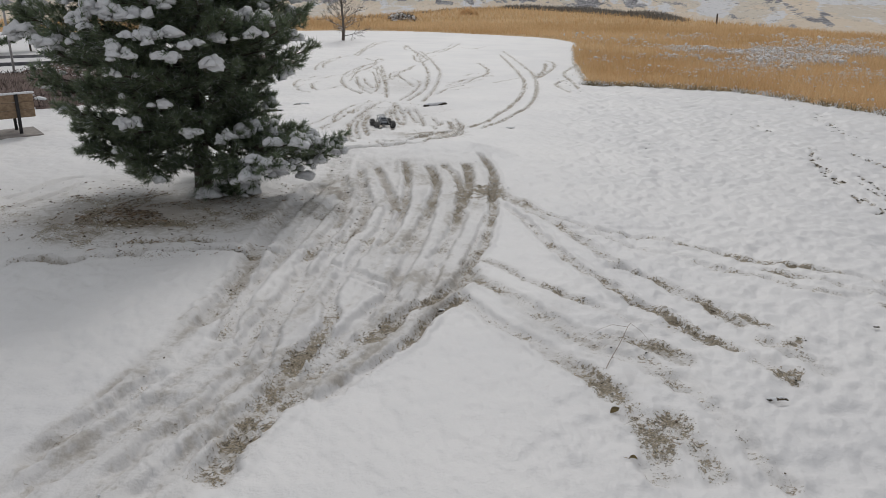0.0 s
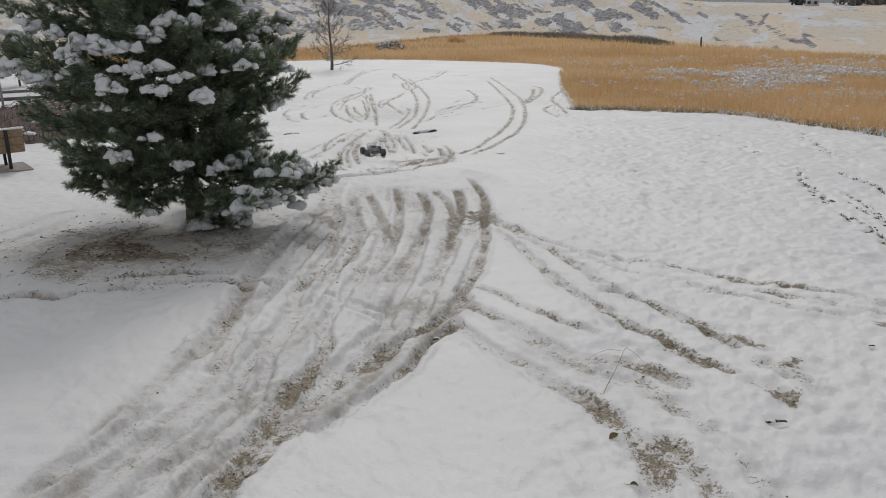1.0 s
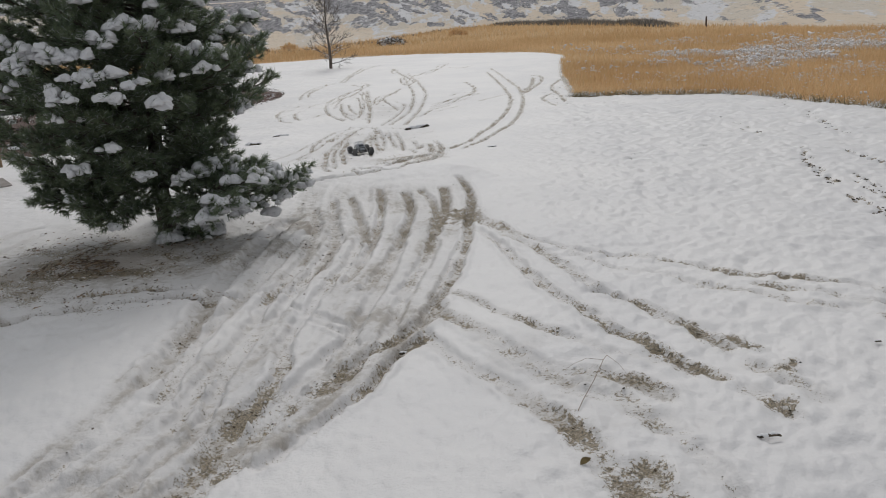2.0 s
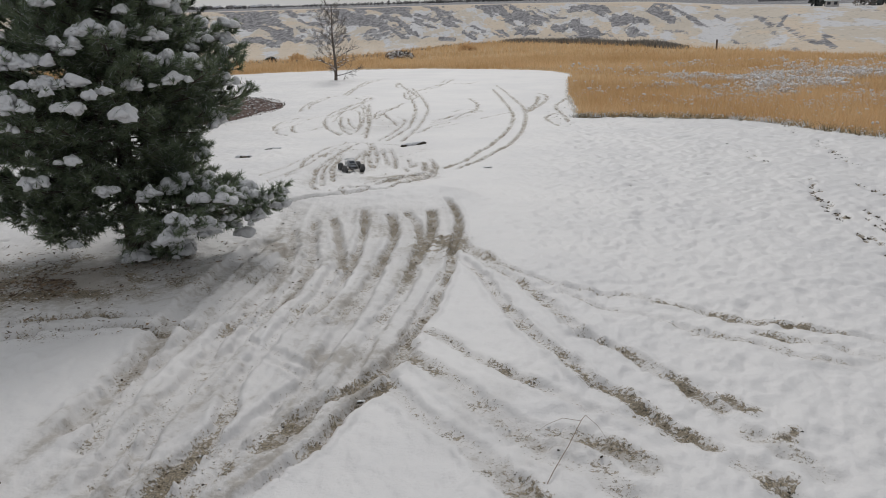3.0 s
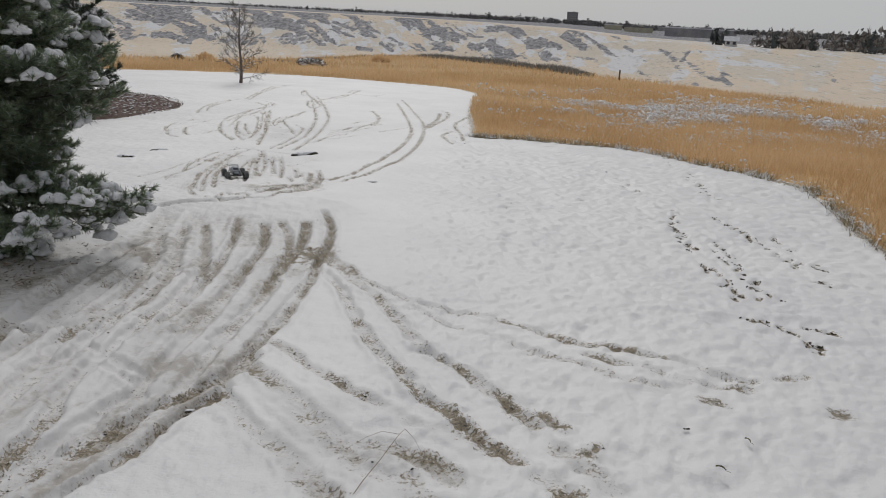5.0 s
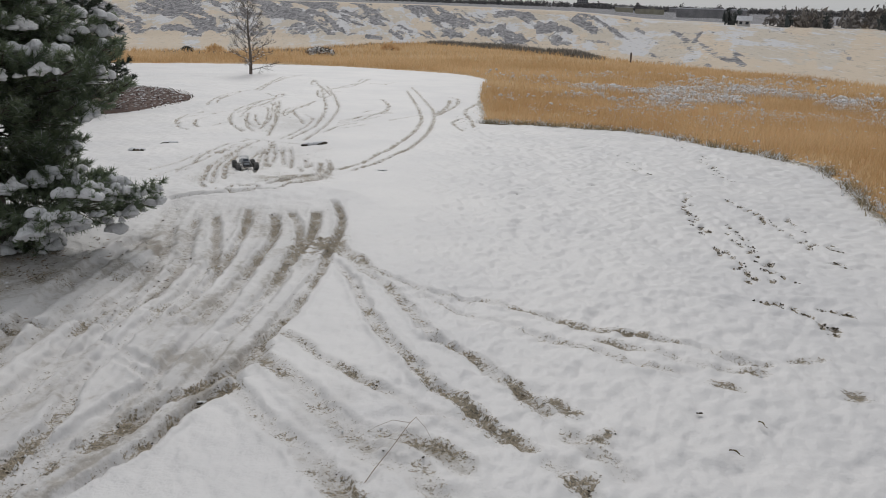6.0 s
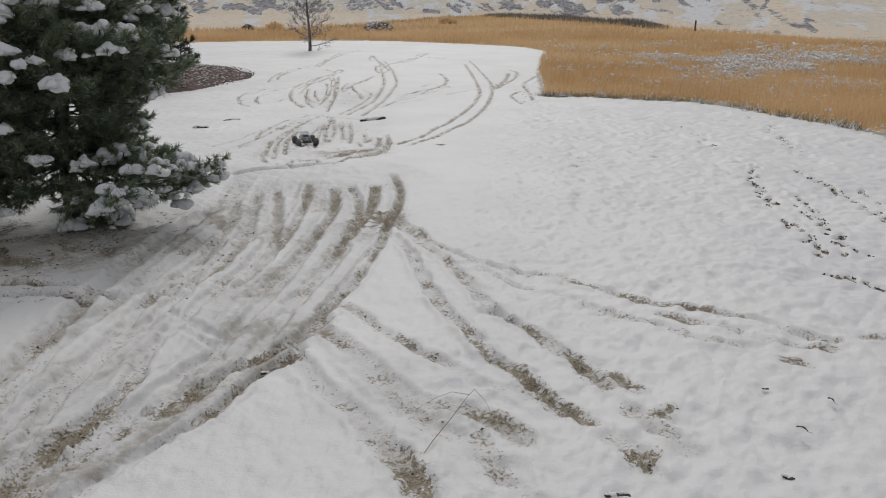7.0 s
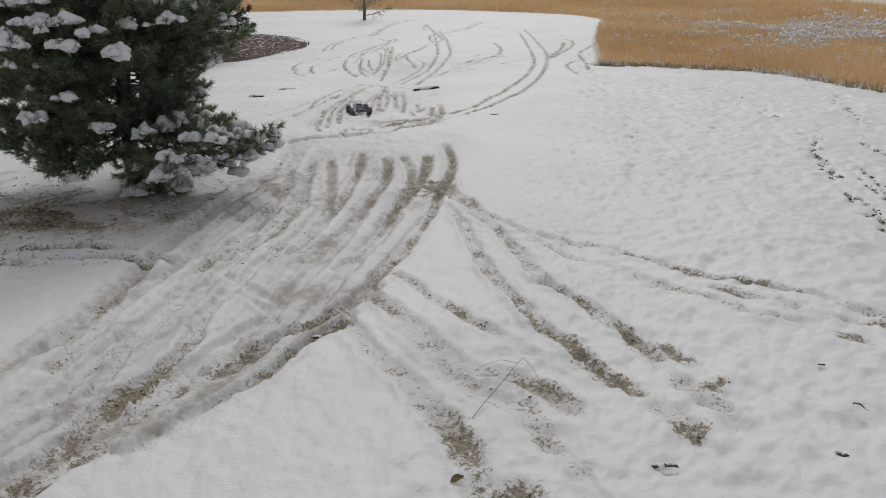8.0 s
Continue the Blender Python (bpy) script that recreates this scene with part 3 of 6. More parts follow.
rut([(-0.17, 37.08), (0.35, 36.24), (0.97, 37.76)], 0.06, 0.04, (0.25,), 0.3)
rut([(-3.80, 24.40), (-3.51, 22.55), (-3.06, 20.75), (-2.46, 18.94)], 0.055, 0.04, (0.35,), 0.3)
rut([(-3.32, 24.30), (-2.99, 22.13), (-2.54, 20.05), (-2.22, 19.02)], 0.055, 0.04, (0.45,), 0.3)
rut([(-3.06, 23.94), (-2.72, 22.08), (-2.33, 20.73), (-2.58, 23.10), (-2.98, 25.52), (-3.37, 25.96)], 0.05, 0.04, (0.5,), 0.3)
rut([(-2.98, 28.15), (-2.38, 23.80), (-2.02, 20.66), (-1.78, 18.31)], 0.05, 0.04, (0.45,), 0.3)
rut([(-3.64, 25.50), (-3.51, 27.47), (-3.21, 28.84), (-3.17, 30.40), (-3.83, 31.77)], 0.05, 0.04, (0.45,), 0.3)
rut([(-3.33, 22.96), (-3.48, 25.29), (-3.29, 26.66), (-3.08, 26.99), (-2.62, 24.30), (-2.34, 21.67), (-2.20, 19.55)], 0.05, 0.04, (0.35,), 0.3)
rut([(-2.23, 24.07), (-2.08, 25.66), (-1.75, 28.05)], 0.05, 0.04, (0.35,), 0.3)
rut([(-2.11, 24.51), (-1.62, 22.89), (-1.34, 21.28)], 0.05, 0.04, (0.4,), 0.3)
rut([(-1.66, 24.10), (-1.26, 22.67), (-1.24, 19.89), (-1.40, 17.66)], 0.05, 0.04, (0.35,), 0.3)
rut([(-4.35, 31.67), (-4.45, 36.15), (-4.24, 39.55), (-3.69, 41.41)], 0.06, 0.04, (0.35,), 0.3)
rut([(-4.54, 34.36), (-4.31, 37.76), (-3.97, 39.84)], 0.06, 0.04, (0.25,), 0.3)
rut([(-5.01, 28.04), (-4.95, 30.64), (-4.72, 32.26)], 0.06, 0.04, (0.2,), 0.3)
rut([(-4.47, 20.62), (-4.77, 22.08), (-4.62, 22.79), (-4.27, 23.59), (-3.87, 24.57)], 0.05, 0.04, (0.3,), 0.3)
rut([(-3.92, 20.20), (-4.24, 21.80), (-4.20, 22.70)], 0.05, 0.04, (0.35,), 0.3)
rut([(-3.94, 19.26), (-4.40, 20.60), (-4.37, 21.52)], 0.05, 0.04, (0.25,), 0.3)
rut([(-3.64, 20.14), (-3.33, 21.43), (-2.97, 21.82)], 0.05, 0.04, (0.2,), 0.3)
rut([(-0.33, 22.31), (0.25, 24.01), (0.93, 24.66), (0.40, 25.44), (0.02, 24.53)], 0.05, 0.04, (0.3,), 0.3)
rut([(-0.51, 20.15), (0.03, 20.94), (0.37, 21.66)], 0.05, 0.04, (0.2,), 0.3)
rut([(-0.48, 21.22), (0.07, 22.53), (0.70, 23.91)], 0.05, 0.04, (0.25,), 0.3)
rut([(1.80, 24.30), (1.36, 23.62), (0.86, 22.66)], 0.05, 0.04, (0.2,), 0.3)
rut([(-2.86, 13.13), (-2.60, 13.95), (-2.54, 14.79), (-2.26, 15.48), (-2.10, 16.47), (-1.70, 17.18)], 0.045, 0.04, (0.35,), 0.3)
rut([(-2.59, 12.64), (-2.29, 13.91), (-2.25, 14.89), (-2.08, 16.02), (-1.72, 16.50)], 0.045, 0.04, (0.35,), 0.3)
rut([(-1.72, 12.01), (-1.85, 12.62), (-1.96, 13.93), (-1.97, 15.68), (-1.84, 16.90)], 0.045, 0.04, (0.35,), 0.3)
rut([(-1.49, 12.54), (-1.74, 13.78), (-1.84, 15.58)], 0.045, 0.04, (0.35,), 0.3)
rut([(-1.37, 13.23), (-1.46, 14.44), (-1.49, 15.77)], 0.045, 0.04, (0.35,), 0.3)
rut([(-1.60, 12.18), (-1.85, 13.74), (-1.90, 15.83), (-1.78, 17.73)], 0.045, 0.04, (0.3,), 0.3)
rut([(-1.05, 13.64), (-1.28, 15.19), (-1.53, 17.46)], 0.045, 0.04, (0.5,), 0.3)
rut([(-0.99, 13.63), (-1.09, 14.94), (-1.41, 16.82)], 0.045, 0.04, (0.4,), 0.3)
rut([(-1.18, 16.40), (-0.78, 13.91)], 0.045, 0.04, (0.35,), 0.3)
rut([(-1.13, 13.10), (-1.32, 14.62), (-1.51, 16.46)], 0.045, 0.04, (0.3,), 0.3)
rut([(-0.62, 13.59), (-0.77, 14.89), (-1.01, 16.37)], 0.045, 0.04, (0.3,), 0.3)
rut([(-0.34, 13.55), (-0.52, 14.86)], 0.045, 0.04, (0.35,), 0.3)
rut([(-1.75, 12.05), (-1.13, 11.08), (-0.77, 11.20), (-0.49, 12.20), (-0.29, 12.41), (-0.00, 12.66), (0.06, 13.34), (-0.01, 14.24)], 0.05, 0.04, (0.35, 0.4, 0.45, 0.85, 0.9, 0.9, 0.8, 0.5), 0.3)
rut([(-0.83, 12.18), (-0.53, 12.63), (-0.24, 12.89), (-0.01, 13.18)], 0.06, 0.04, (0.5, 0.7, 0.9, 0.9), 0.3)
rut([(-0.20, 14.47), (-0.11, 13.25)], 0.05, 0.04, (0.6,), 0.3)
rut([(-1.82, 10.64), (-1.54, 10.81), (-1.11, 10.95), (-0.38, 11.20)], 0.04, 0.04, (0.3, 0.3, 0.25, 0.2), 0.3)
# loops and skids on the far flat
rut([(-4.91, 25.77), (-5.17, 27.45), (-5.25, 29.59), (-4.95, 31.24), (-4.57, 31.51)], 0.055, 0.04, (0.6,), 0.35)
rut([(-4.81, 26.69), (-5.12, 28.70), (-5.04, 30.05)], 0.055, 0.04, (0.45,), 0.35)
rut([(-4.54, 32.01), (-4.60, 35.06), (-4.59, 37.33), (-4.51, 39.53), (-4.21, 40.35), (-3.90, 41.22)], 0.07, 0.04, (0.45,), 0.35)
rut([(-3.80, 24.48), (-3.77, 25.65), (-3.67, 27.12), (-3.46, 28.14), (-3.30, 29.00), (-3.43, 30.13)], 0.055, 0.04, (0.6,), 0.35)
rut([(-3.62, 24.02), (-3.55, 25.48), (-3.38, 26.56), (-3.20, 27.74), (-3.24, 28.79)], 0.05, 0.04, (0.5,), 0.35)
rut([(-3.90, 30.81), (-3.40, 29.67), (-3.33, 30.60), (-3.10, 29.91)], 0.055, 0.04, (0.5,), 0.35)
rut([(-3.10, 27.75), (-2.66, 25.35), (-2.34, 23.03), (-2.08, 21.02), (-1.94, 19.27), (-2.05, 19.00)], 0.045, 0.04, (0.5,), 0.35)
rut([(-3.62, 22.97), (-3.27, 21.43), (-2.79, 19.92), (-2.43, 19.11)], 0.05, 0.04, (0.5,), 0.35)
rut([(-3.17, 22.99), (-2.80, 21.45), (-2.36, 20.24), (-2.20, 20.55)], 0.05, 0.04, (0.5,), 0.35)
rut([(-4.45, 20.58), (-4.75, 21.83), (-4.85, 22.92), (-4.72, 23.67), (-4.49, 24.14)], 0.05, 0.04, (0.55,), 0.35)
rut([(-4.31, 22.18), (-4.05, 20.91), (-3.70, 19.88)], 0.05, 0.04, (0.6,), 0.35)
rut([(-4.10, 19.72), (-3.75, 19.18)], 0.05, 0.04, (0.5,), 0.35)
rut([(-3.66, 20.31), (-3.45, 20.63), (-3.30, 20.95)], 0.04, 0.04, (0.35,), 0.35)
rut([(-2.22, 23.33), (-2.33, 25.03), (-2.18, 25.89), (-1.92, 26.82), (-1.79, 28.21)], 0.05, 0.04, (0.6,), 0.35)
rut([(-2.13, 23.04), (-2.12, 24.56), (-1.93, 26.08), (-1.78, 27.20)], 0.04, 0.04, (0.5,), 0.35)
rut([(-2.18, 25.20), (-1.85, 23.79), (-1.46, 21.84)], 0.05, 0.04, (0.55,), 0.35)
rut([(-1.79, 33.19), (-1.44, 33.76), (-1.09, 35.54), (-0.53, 36.85), (-0.15, 36.88), (0.63, 36.26)], 0.06, 0.04, (0.55,), 0.35)
rut([(-0.83, 37.52), (-0.65, 39.35), (-0.30, 38.61)], 0.06, 0.04, (0.4,), 0.35)
rut([(-1.92, 30.43), (-1.60, 29.31), (-1.41, 30.69), (-1.17, 31.18)], 0.055, 0.04, (0.5,), 0.35)
rut([(-0.49, 21.73), (-0.23, 22.36), (0.13, 22.98), (0.41, 24.19), (0.74, 24.67), (0.99, 25.18)], 0.05, 0.04, (0.7,), 0.35)
rut([(-0.49, 22.36), (-0.12, 23.27), (0.17, 23.88)], 0.045, 0.04, (0.5,), 0.35)
rut([(0.48, 29.40), (0.67, 28.33), (0.79, 26.94), (0.76, 25.50), (0.57, 24.51)], 0.055, 0.04, (0.7,), 0.35)
rut([(-1.20, 18.42), (-0.93, 18.93), (-0.58, 19.48), (-0.42, 20.79), (0.10, 22.08)], 0.045, 0.04, (0.45,), 0.35)
rut([(-2.28, 17.67), (-2.01, 17.57), (-1.75, 17.47), (-1.45, 17.17), (-1.18, 16.97), (-0.80, 16.79), (-0.67, 16.90)], 0.05, 0.04, (0.45,), 0.35)
rut([(-2.37, 13.00), (-2.33, 13.27), (-2.22, 13.50)], 0.04, 0.04, (0.4,), 0.35)
rut([(-2.29, 13.85), (-2.40, 14.62), (-2.41, 15.58), (-2.32, 16.45), (-2.11, 17.13), (-1.97, 17.68)], 0.045, 0.04, (0.5,), 0.35)
rut([(-2.17, 15.21), (-2.07, 15.76)], 0.045, 0.04, (0.55,), 0.35)
rut([(-2.62, 14.28), (-2.51, 14.68)], 0.04, 0.04, (0.45,), 0.35)
rut([(-1.75, 12.28), (-1.89, 13.01), (-1.99, 13.74), (-1.92, 13.98)], 0.04, 0.04, (0.5,), 0.35)
rut([(-1.57, 12.92), (-1.68, 13.57), (-1.75, 14.51), (-1.76, 15.07)], 0.045, 0.04, (0.55,), 0.35)
rut([(-1.37, 13.58), (-1.47, 14.52), (-1.45, 15.08)], 0.04, 0.04, (0.45,), 0.35)
rut([(-1.19, 14.53), (-1.04, 13.89), (-1.01, 13.59)], 0.04, 0.04, (0.5,), 0.35)
rut([(-1.74, 12.14), (-1.29, 11.14), (-1.27, 12.11), (-1.12, 12.03), (-0.92, 12.08), (-0.44, 11.21)], 0.035, 0.04, (0.5,), 0.35)
rut([(-0.99, 12.26), (-0.89, 12.44), (-0.73, 12.50)], 0.045, 0.04, (0.85,), 0.35)
rut([(-0.62, 12.37), (-0.48, 12.60), (-0.35, 13.01)], 0.045, 0.04, (0.85,), 0.35)
rut([(-0.21, 12.61), (-0.06, 12.67), (0.04, 13.24), (0.10, 13.63)], 0.05, 0.04, (0.9,), 0.35)
rut([(-0.54, 13.79), (-0.37, 13.22)], 0.04, 0.04, (0.6,), 0.35)
rut([(-0.36, 14.36), (-0.29, 13.74)], 0.035, 0.04, (0.6,), 0.35)
rut([(-0.11, 14.85), (0.04, 13.81)], 0.04, 0.04, (0.7,), 0.35)
# stained snow: centre, reach along and across, strength
STAINS = [(-1.3, 8.9, 0.5, 0.8, 1.15), (-1.0, 8.0, 0.4, 0.55, 0.9), (-1.6, 8.0, 0.45, 0.7, 0.75), (0.3, 8.8, 0.35, 0.5, 0.6), (-1.4, 6.6, 0.6, 0.7, 0.35), (-0.5, 12.75, 0.7, 0.3, 1.0),
          (-1.2, 15.0, 0.8, 1.4, 0.65), (-1.9, 13.6, 0.5, 0.9, 0.4), (-1.6, 21.5, 1.4, 3.0, 0.5), (-0.1, 5.6, 0.3, 0.4, 0.6), (-0.6, 4.4, 0.4, 0.5, 0.4), (-3.7, 7.7, 0.7, 0.6, 0.6), (0.75, 4.9, 0.35, 0.5, 0.4), (1.1, 4.5, 0.4, 0.3, 0.5), (1.3, 3.6, 0.35, 0.5, 0.35)]
# shoe prints: pairs of places a stride apart
PRINTS = []


def prints(points, stride=0.2, side=0.1, turf=0.6):
    line = smooth_line(points, 30)
    s = np.r_[0, np.cumsum(np.hypot(*np.diff(line, axis=0).T))]
    for k, at in enumerate(np.arange(0, s[-1], stride * 0.55)):
        i = min(np.searchsorted(s, at), len(line) - 2)
        d = line[i + 1] - line[i]
        d = d / (np.hypot(*d) + 1e-9)
        off = side * (1 if k % 2 else -1) * RNG.uniform(0.2, 1.2) + RNG.normal(0, 0.03)
        if RNG.uniform() < 0.22:
            continue
        PRINTS.append((line[i][0] - d[1] * off, line[i][1] + d[0] * off, math.atan2(d[1], d[0]) + RNG.normal(0, 0.2), turf * RNG.uniform(0.5, 1.2)))


prints([(5.57, 11.93), (5.18, 10.85), (5.03, 9.94), (4.96, 9.51)], 0.2, 0.05, 2.0)
prints([(5.37, 10.14), (5.26, 9.23), (5.13, 8.35), (5.02, 7.89), (5.04, 7.54)], 0.16, 0.08, 2.0)
prints([(4.90, 8.87), (4.82, 8.28), (4.70, 7.62)], 0.18, 0.05, 2.0)
prints([(4.60, 7.07), (4.72, 6.75), (4.75, 6.44), (4.82, 6.22)], 0.15, 0.05, 1.9)
prints([(7.33, 16.04), (6.88, 14.09), (6.58, 12.71)], 0.35, 0.08, 1.3)
prints([(6.10, 11.59), (6.01, 10.19), (6.02, 9.47), (5.94, 8.71)], 0.22, 0.05, 1.4)
prints([(6.40, 10.49), (6.26, 9.70)], 0.2, 0.05, 1.3)
prints([(6.20, 9.08), (6.23, 8.79)], 0.12, 0.06, 2.0)
prints([(5.89, 8.33), (6.01, 8.27)], 0.12, 0.04, 1.2)
prints([(5.00, 6.85), (5.14, 6.61)], 0.1, 0.06, 2.0)
prints([(5.66, 15.97), (5.51, 14.30), (5.60, 13.59)], 0.4, 0.05, 1.0)
prints([(7.79, 18.96), (7.39, 16.75), (7.33, 16.04)], 0.4, 0.05, 0.9)
prints([(3.14, 26.56), (3.01, 23.96), (3.0, 21.2), (3.06, 19.89)], 0.5, 0.12, 1.2)
prints([(3.75, 28.0), (3.55, 25.94), (3.19, 24.39)], 0.5, 0.12, 1.2)
for qx, qy in ((2.95, 11.85), (3.05, 12.14), (5.31, 13.79), (6.7, 13.3), (4.3, 12.6)):
    PRINTS.append((qx, qy, RNG.uniform(0, 3), 0.55))


SCARS = []


def scar(az0, z0, az1, z1, half, dark):
    """A streak of bare dark scree on the bluffs: bearing and height of both ends, half width in metres."""
    SCARS.append((az0, z0, az1, z1, half, dark))


scar(-13.9, -8.2, -12.8, -8.2, 1.0, 1.00)
scar(-12.8, -8.2, -13.9, -11.9, 1.0, 1.00)
scar(-16.1, -10.3, -15.1, -9.8, 0.8, 1.00)
scar(-15.1, -10.0, -14.0, -11.7, 0.9, 1.00)
scar(-14.4, -3.4, -12.7, -7.3, 0.5, 1.00)
scar(-16.8, -5.1, -16.3, -4.8, 0.7, 0.90)
scar(-18.1, -7.1, -17.4, -7.9, 0.6, 0.60)
scar(-11.4, -11.4, -9.1, -10.9, 2.5, 0.50)
scar(-8.5, -4.5, -6.6, -5.8, 1.6, 0.95)
scar(-6.4, -3.4, -5.5, -4.5, 0.8, 0.90)
scar(-5.5, -4.5, -4.6, -8.8, 0.9, 1.00)
scar(-4.1, -3.0, -2.7, -5.7, 0.5, 1.00)
scar(1.5, -2.5, 2.9, -5.8, 0.8, 1.00)
scar(2.6, -1.6, 3.8, -5.2, 0.9, 1.00)
scar(-2.5, -11.8, -1.4, -12.1, 0.6, 0.80)
scar(-0.8, -10.0, 0.1, -12.1, 0.6, 0.80)
scar(-7.5, -9.7, -5.4, -8.6, 2.1, 0.50)
scar(3.4, -6.8, 4.6, -7.6, 1.6, 0.45)
scar(5.5, -9.4, 6.1, -9.5, 0.9, 0.70)
scar(9.6, -6.6, 10.7, -6.2, 1.6, 1.00)
scar(10.9, -6.4, 11.8, -7.1, 0.9, 1.00)
scar(12.1, -3.0, 13.4, -6.2, 1.3, 0.90)
scar(13.3, -2.0, 14.9, -6.3, 0.5, 1.00)
scar(16.3, -5.0, 16.8, -5.7, 0.6, 0.80)
scar(20.1, -6.4, 20.6, -3.9, 0.35, 0.8)
scar(6.9, -7.1, 7.2, -7.0, 0.7, 0.90)
scar(6.8, -10.2, 7.9, -10.0, 0.3, 0.80)
scar(13.9, -5.1, 14.4, -4.1, 0.7, 0.40)
scar(12.4, -9.0, 14.5, -9.8, 0.5, 0.50)
scar(24.7, -2.4, 26.1, -2.8, 0.6, 0.50)
scar(5.6, -9.5, 6.3, -9.5, 1.1, 0.60)


def ground():
    """One sheet, fine in front and coarse behind and far off."""
    az = np.radians(np.r_[np.arange(-66, -40, 0.6), np.arange(-40, 42, 0.135), np.arange(42, 68, 0.6), np.arange(68, 294, 4.0)])
    r, rows = 0.3, []
    while r < 4600:
        rows.append(r)
        r += 0.12 if r < 2 else 0.021 + 0.0022 * (r - 2) if r < 42 else 0.009 * r if r < 118 else 4.0 if r < 150 else 2.3 if r < 440 else 0.07 * r
    rr = np.array(rows)
    na, nr = len(az), len(rr)
    A, R = np.meshgrid(az, rr)
    x, y = (0.8 + R * np.sin(A)).ravel(), (0.2 + R * np.cos(A)).ravel()
    z, dist = lie(x, y), R.ravel()
    close = np.flatnonzero(dist < 62)
    lawn = np.zeros(x.shape, bool)
    lawn[close] = lawn_mask(x[close], y[close])
    lawn[dist < 3] = True
    bare, dirt, prairie = np.zeros(x.shape), np.zeros(x.shape), np.zeros(x.shape)
    sel = np.flatnonzero(lawn & (dist < 60))
    px, py = x[sel], y[sel]
    # settled snow over rough turf: soft hollows and lumps
    open_field = step(px - 0.12 * (py - 5), 0.2, 1.4)
    open_field = np.maximum(open_field, step(-1.9 - px, 0, 0.6) * step(6.2 - py, 0, 0.5))
    h = 0.05 * (fbm(px, py, 1.1, 11, 3) - 0.5)
    h += (0.024 + 0.034 * open_field) * (fbm(px, py * 0.85, 9.5, 12, 3) - 0.5)
    h += 0.010 * (fbm(px, py, 15, 13, 2) - 0.5)
    dents = np.clip(fbm(px, py, 3.3, 14, 2) - 0.58, 0, 1) * 0.10 * open_field
    h -= dents
    b, di = np.zeros(px.shape), np.zeros(px.shape)
    ragged = fbm(px, py, 7, 21, 4)
    patch = fbm(px, py, 1.9, 22, 3)
    crumb = fbm(px, py, 24, 23, 2)
    broken = fbm(px, py, 9.5, 20, 3, 0.6)
    gap = step(fbm(px, py, 1.5, 97, 3, 0.6), 0.36, 0.48)
    cut, berm = np.zeros(px.shape), np.zeros(px.shape)
    for line, w, depth, run, turf, soiled in RUTS:
        if line[:, 1].mean() > 11.6:
            w, soiled = 0.6 * w, 0.5 * soiled
        d, s = near_line(px, py, line, 0.5)
        on = d < 0.5
        if not on.any():
            continue
        dd, ss, rg = d[on], s[on], ragged[on]
        fade = step(ss, 0.0, 0.12) * step(run[-1] - ss, 0.0, 0.12)
        patchy = fade
        if -2.15 < line[:, 0].mean() < 0.5 and line[:, 1].mean() < 7.4 and turf.max() < 0.65:
            patchy = fade * (0.4 + 0.6 * gap[on])
        dd = dd + (rg - 0.5) * min(0.09, 1.5 * w) + (crumb[on] - 0.5) * min(0.05, 0.7 * w)
        core = np.exp(-np.clip(dd / (1.2 * w), 0, 4) ** 6) * fade
        cut[on] = np.maximum(cut[on], (0.95 if line[:, 0].mean() < 0.4 else 0.5) * depth * core * (0.6 + 0.8 * rg))
        berm[on] = np.maximum(berm[on], 0.3 * depth * np.exp(-((dd - 2.0 * w) / (0.6 * w)) ** 2) * fade * (0.4 + 1.1 * patch[on]))
        here = np.interp(ss, run, turf) + (0.34 if line[:, 1].mean() > 11.6 else 0.0)
        wide = np.exp(-np.clip(dd / (w * (1.25 + (1.0 if line[:, 0].mean() > 0.4 else 0.35) * here)), 0, 4) ** 3) * patchy
        show = wide * np.clip(1.25 * here + (0.14 if line[:, 0].mean() > 1.2 else 0.12) + 0.6 * (patch[on] - 0.5) + 0.9 * (rg - 0.5), 0, 1.0)
        b[on] = np.maximum(b[on], show * (0.5 + 0.5 * step(broken[on], 0.40, 0.56)))
        di[on] = np.maximum(di[on], np.exp(-(dd / (1.7 * w)) ** 2) * patchy * (1.4 * soiled * (0.45 + 0.55 * here / turf.max()) + 0.6 * here) * (0.5 + 0.9 * patch[on]))
    h += np.where(cut > 0.008, -cut, berm - cut)
    for cx, cy, sx, sy, amount in STAINS:
        spot = np.exp(-(((px - cx) / sx) ** 2 + ((py - cy) / sy) ** 2))
        di = np.maximum(di, 1.7 * amount * spot * step(patch + 0.5 * (ragged - 0.5), 0.36, 0.62))
    for qx, qy, turn, turf in PRINTS:
        near = np.flatnonzero((np.abs(px - qx) < 0.35) & (np.abs(py - qy) < 0.35))
        if not len(near):
            continue
        ux, uy = px[near] - qx, py[near] - qy
        lx, ly = ux * math.cos(turn) + uy * math.sin(turn), -ux * math.sin(turn) + uy * math.cos(turn)
        q = np.sqrt((lx / 0.075) ** 2 + (ly / 0.036) ** 2) + (ragged[near] - 0.5) * 1.2 + (broken[near] - 0.5) * 0.9
        core = np.exp(-np.clip(q, 0, 4) ** 4)
        h[near] -= 0.035 * core
        b[near] = np.maximum(b[near], np.exp(-np.clip(q * 1.15, 0, 4) ** 3) * min(1.1 * turf, 1.15))
    h += 0.010 * np.clip(di * 1.6, 0, 1) * (fbm(px, py, 19, 24, 3, 0.65) - 0.5)
    # the ground where the wheels spun, below the ridge
    west = np.interp(py, (1.5, 2.9, 4.1, 5.1, 6.6, 8.5, 9.5, 10.8), (-2.3, -2.12, -1.98, -1.9, -1.9, -1.85, -1.8, -1.85))
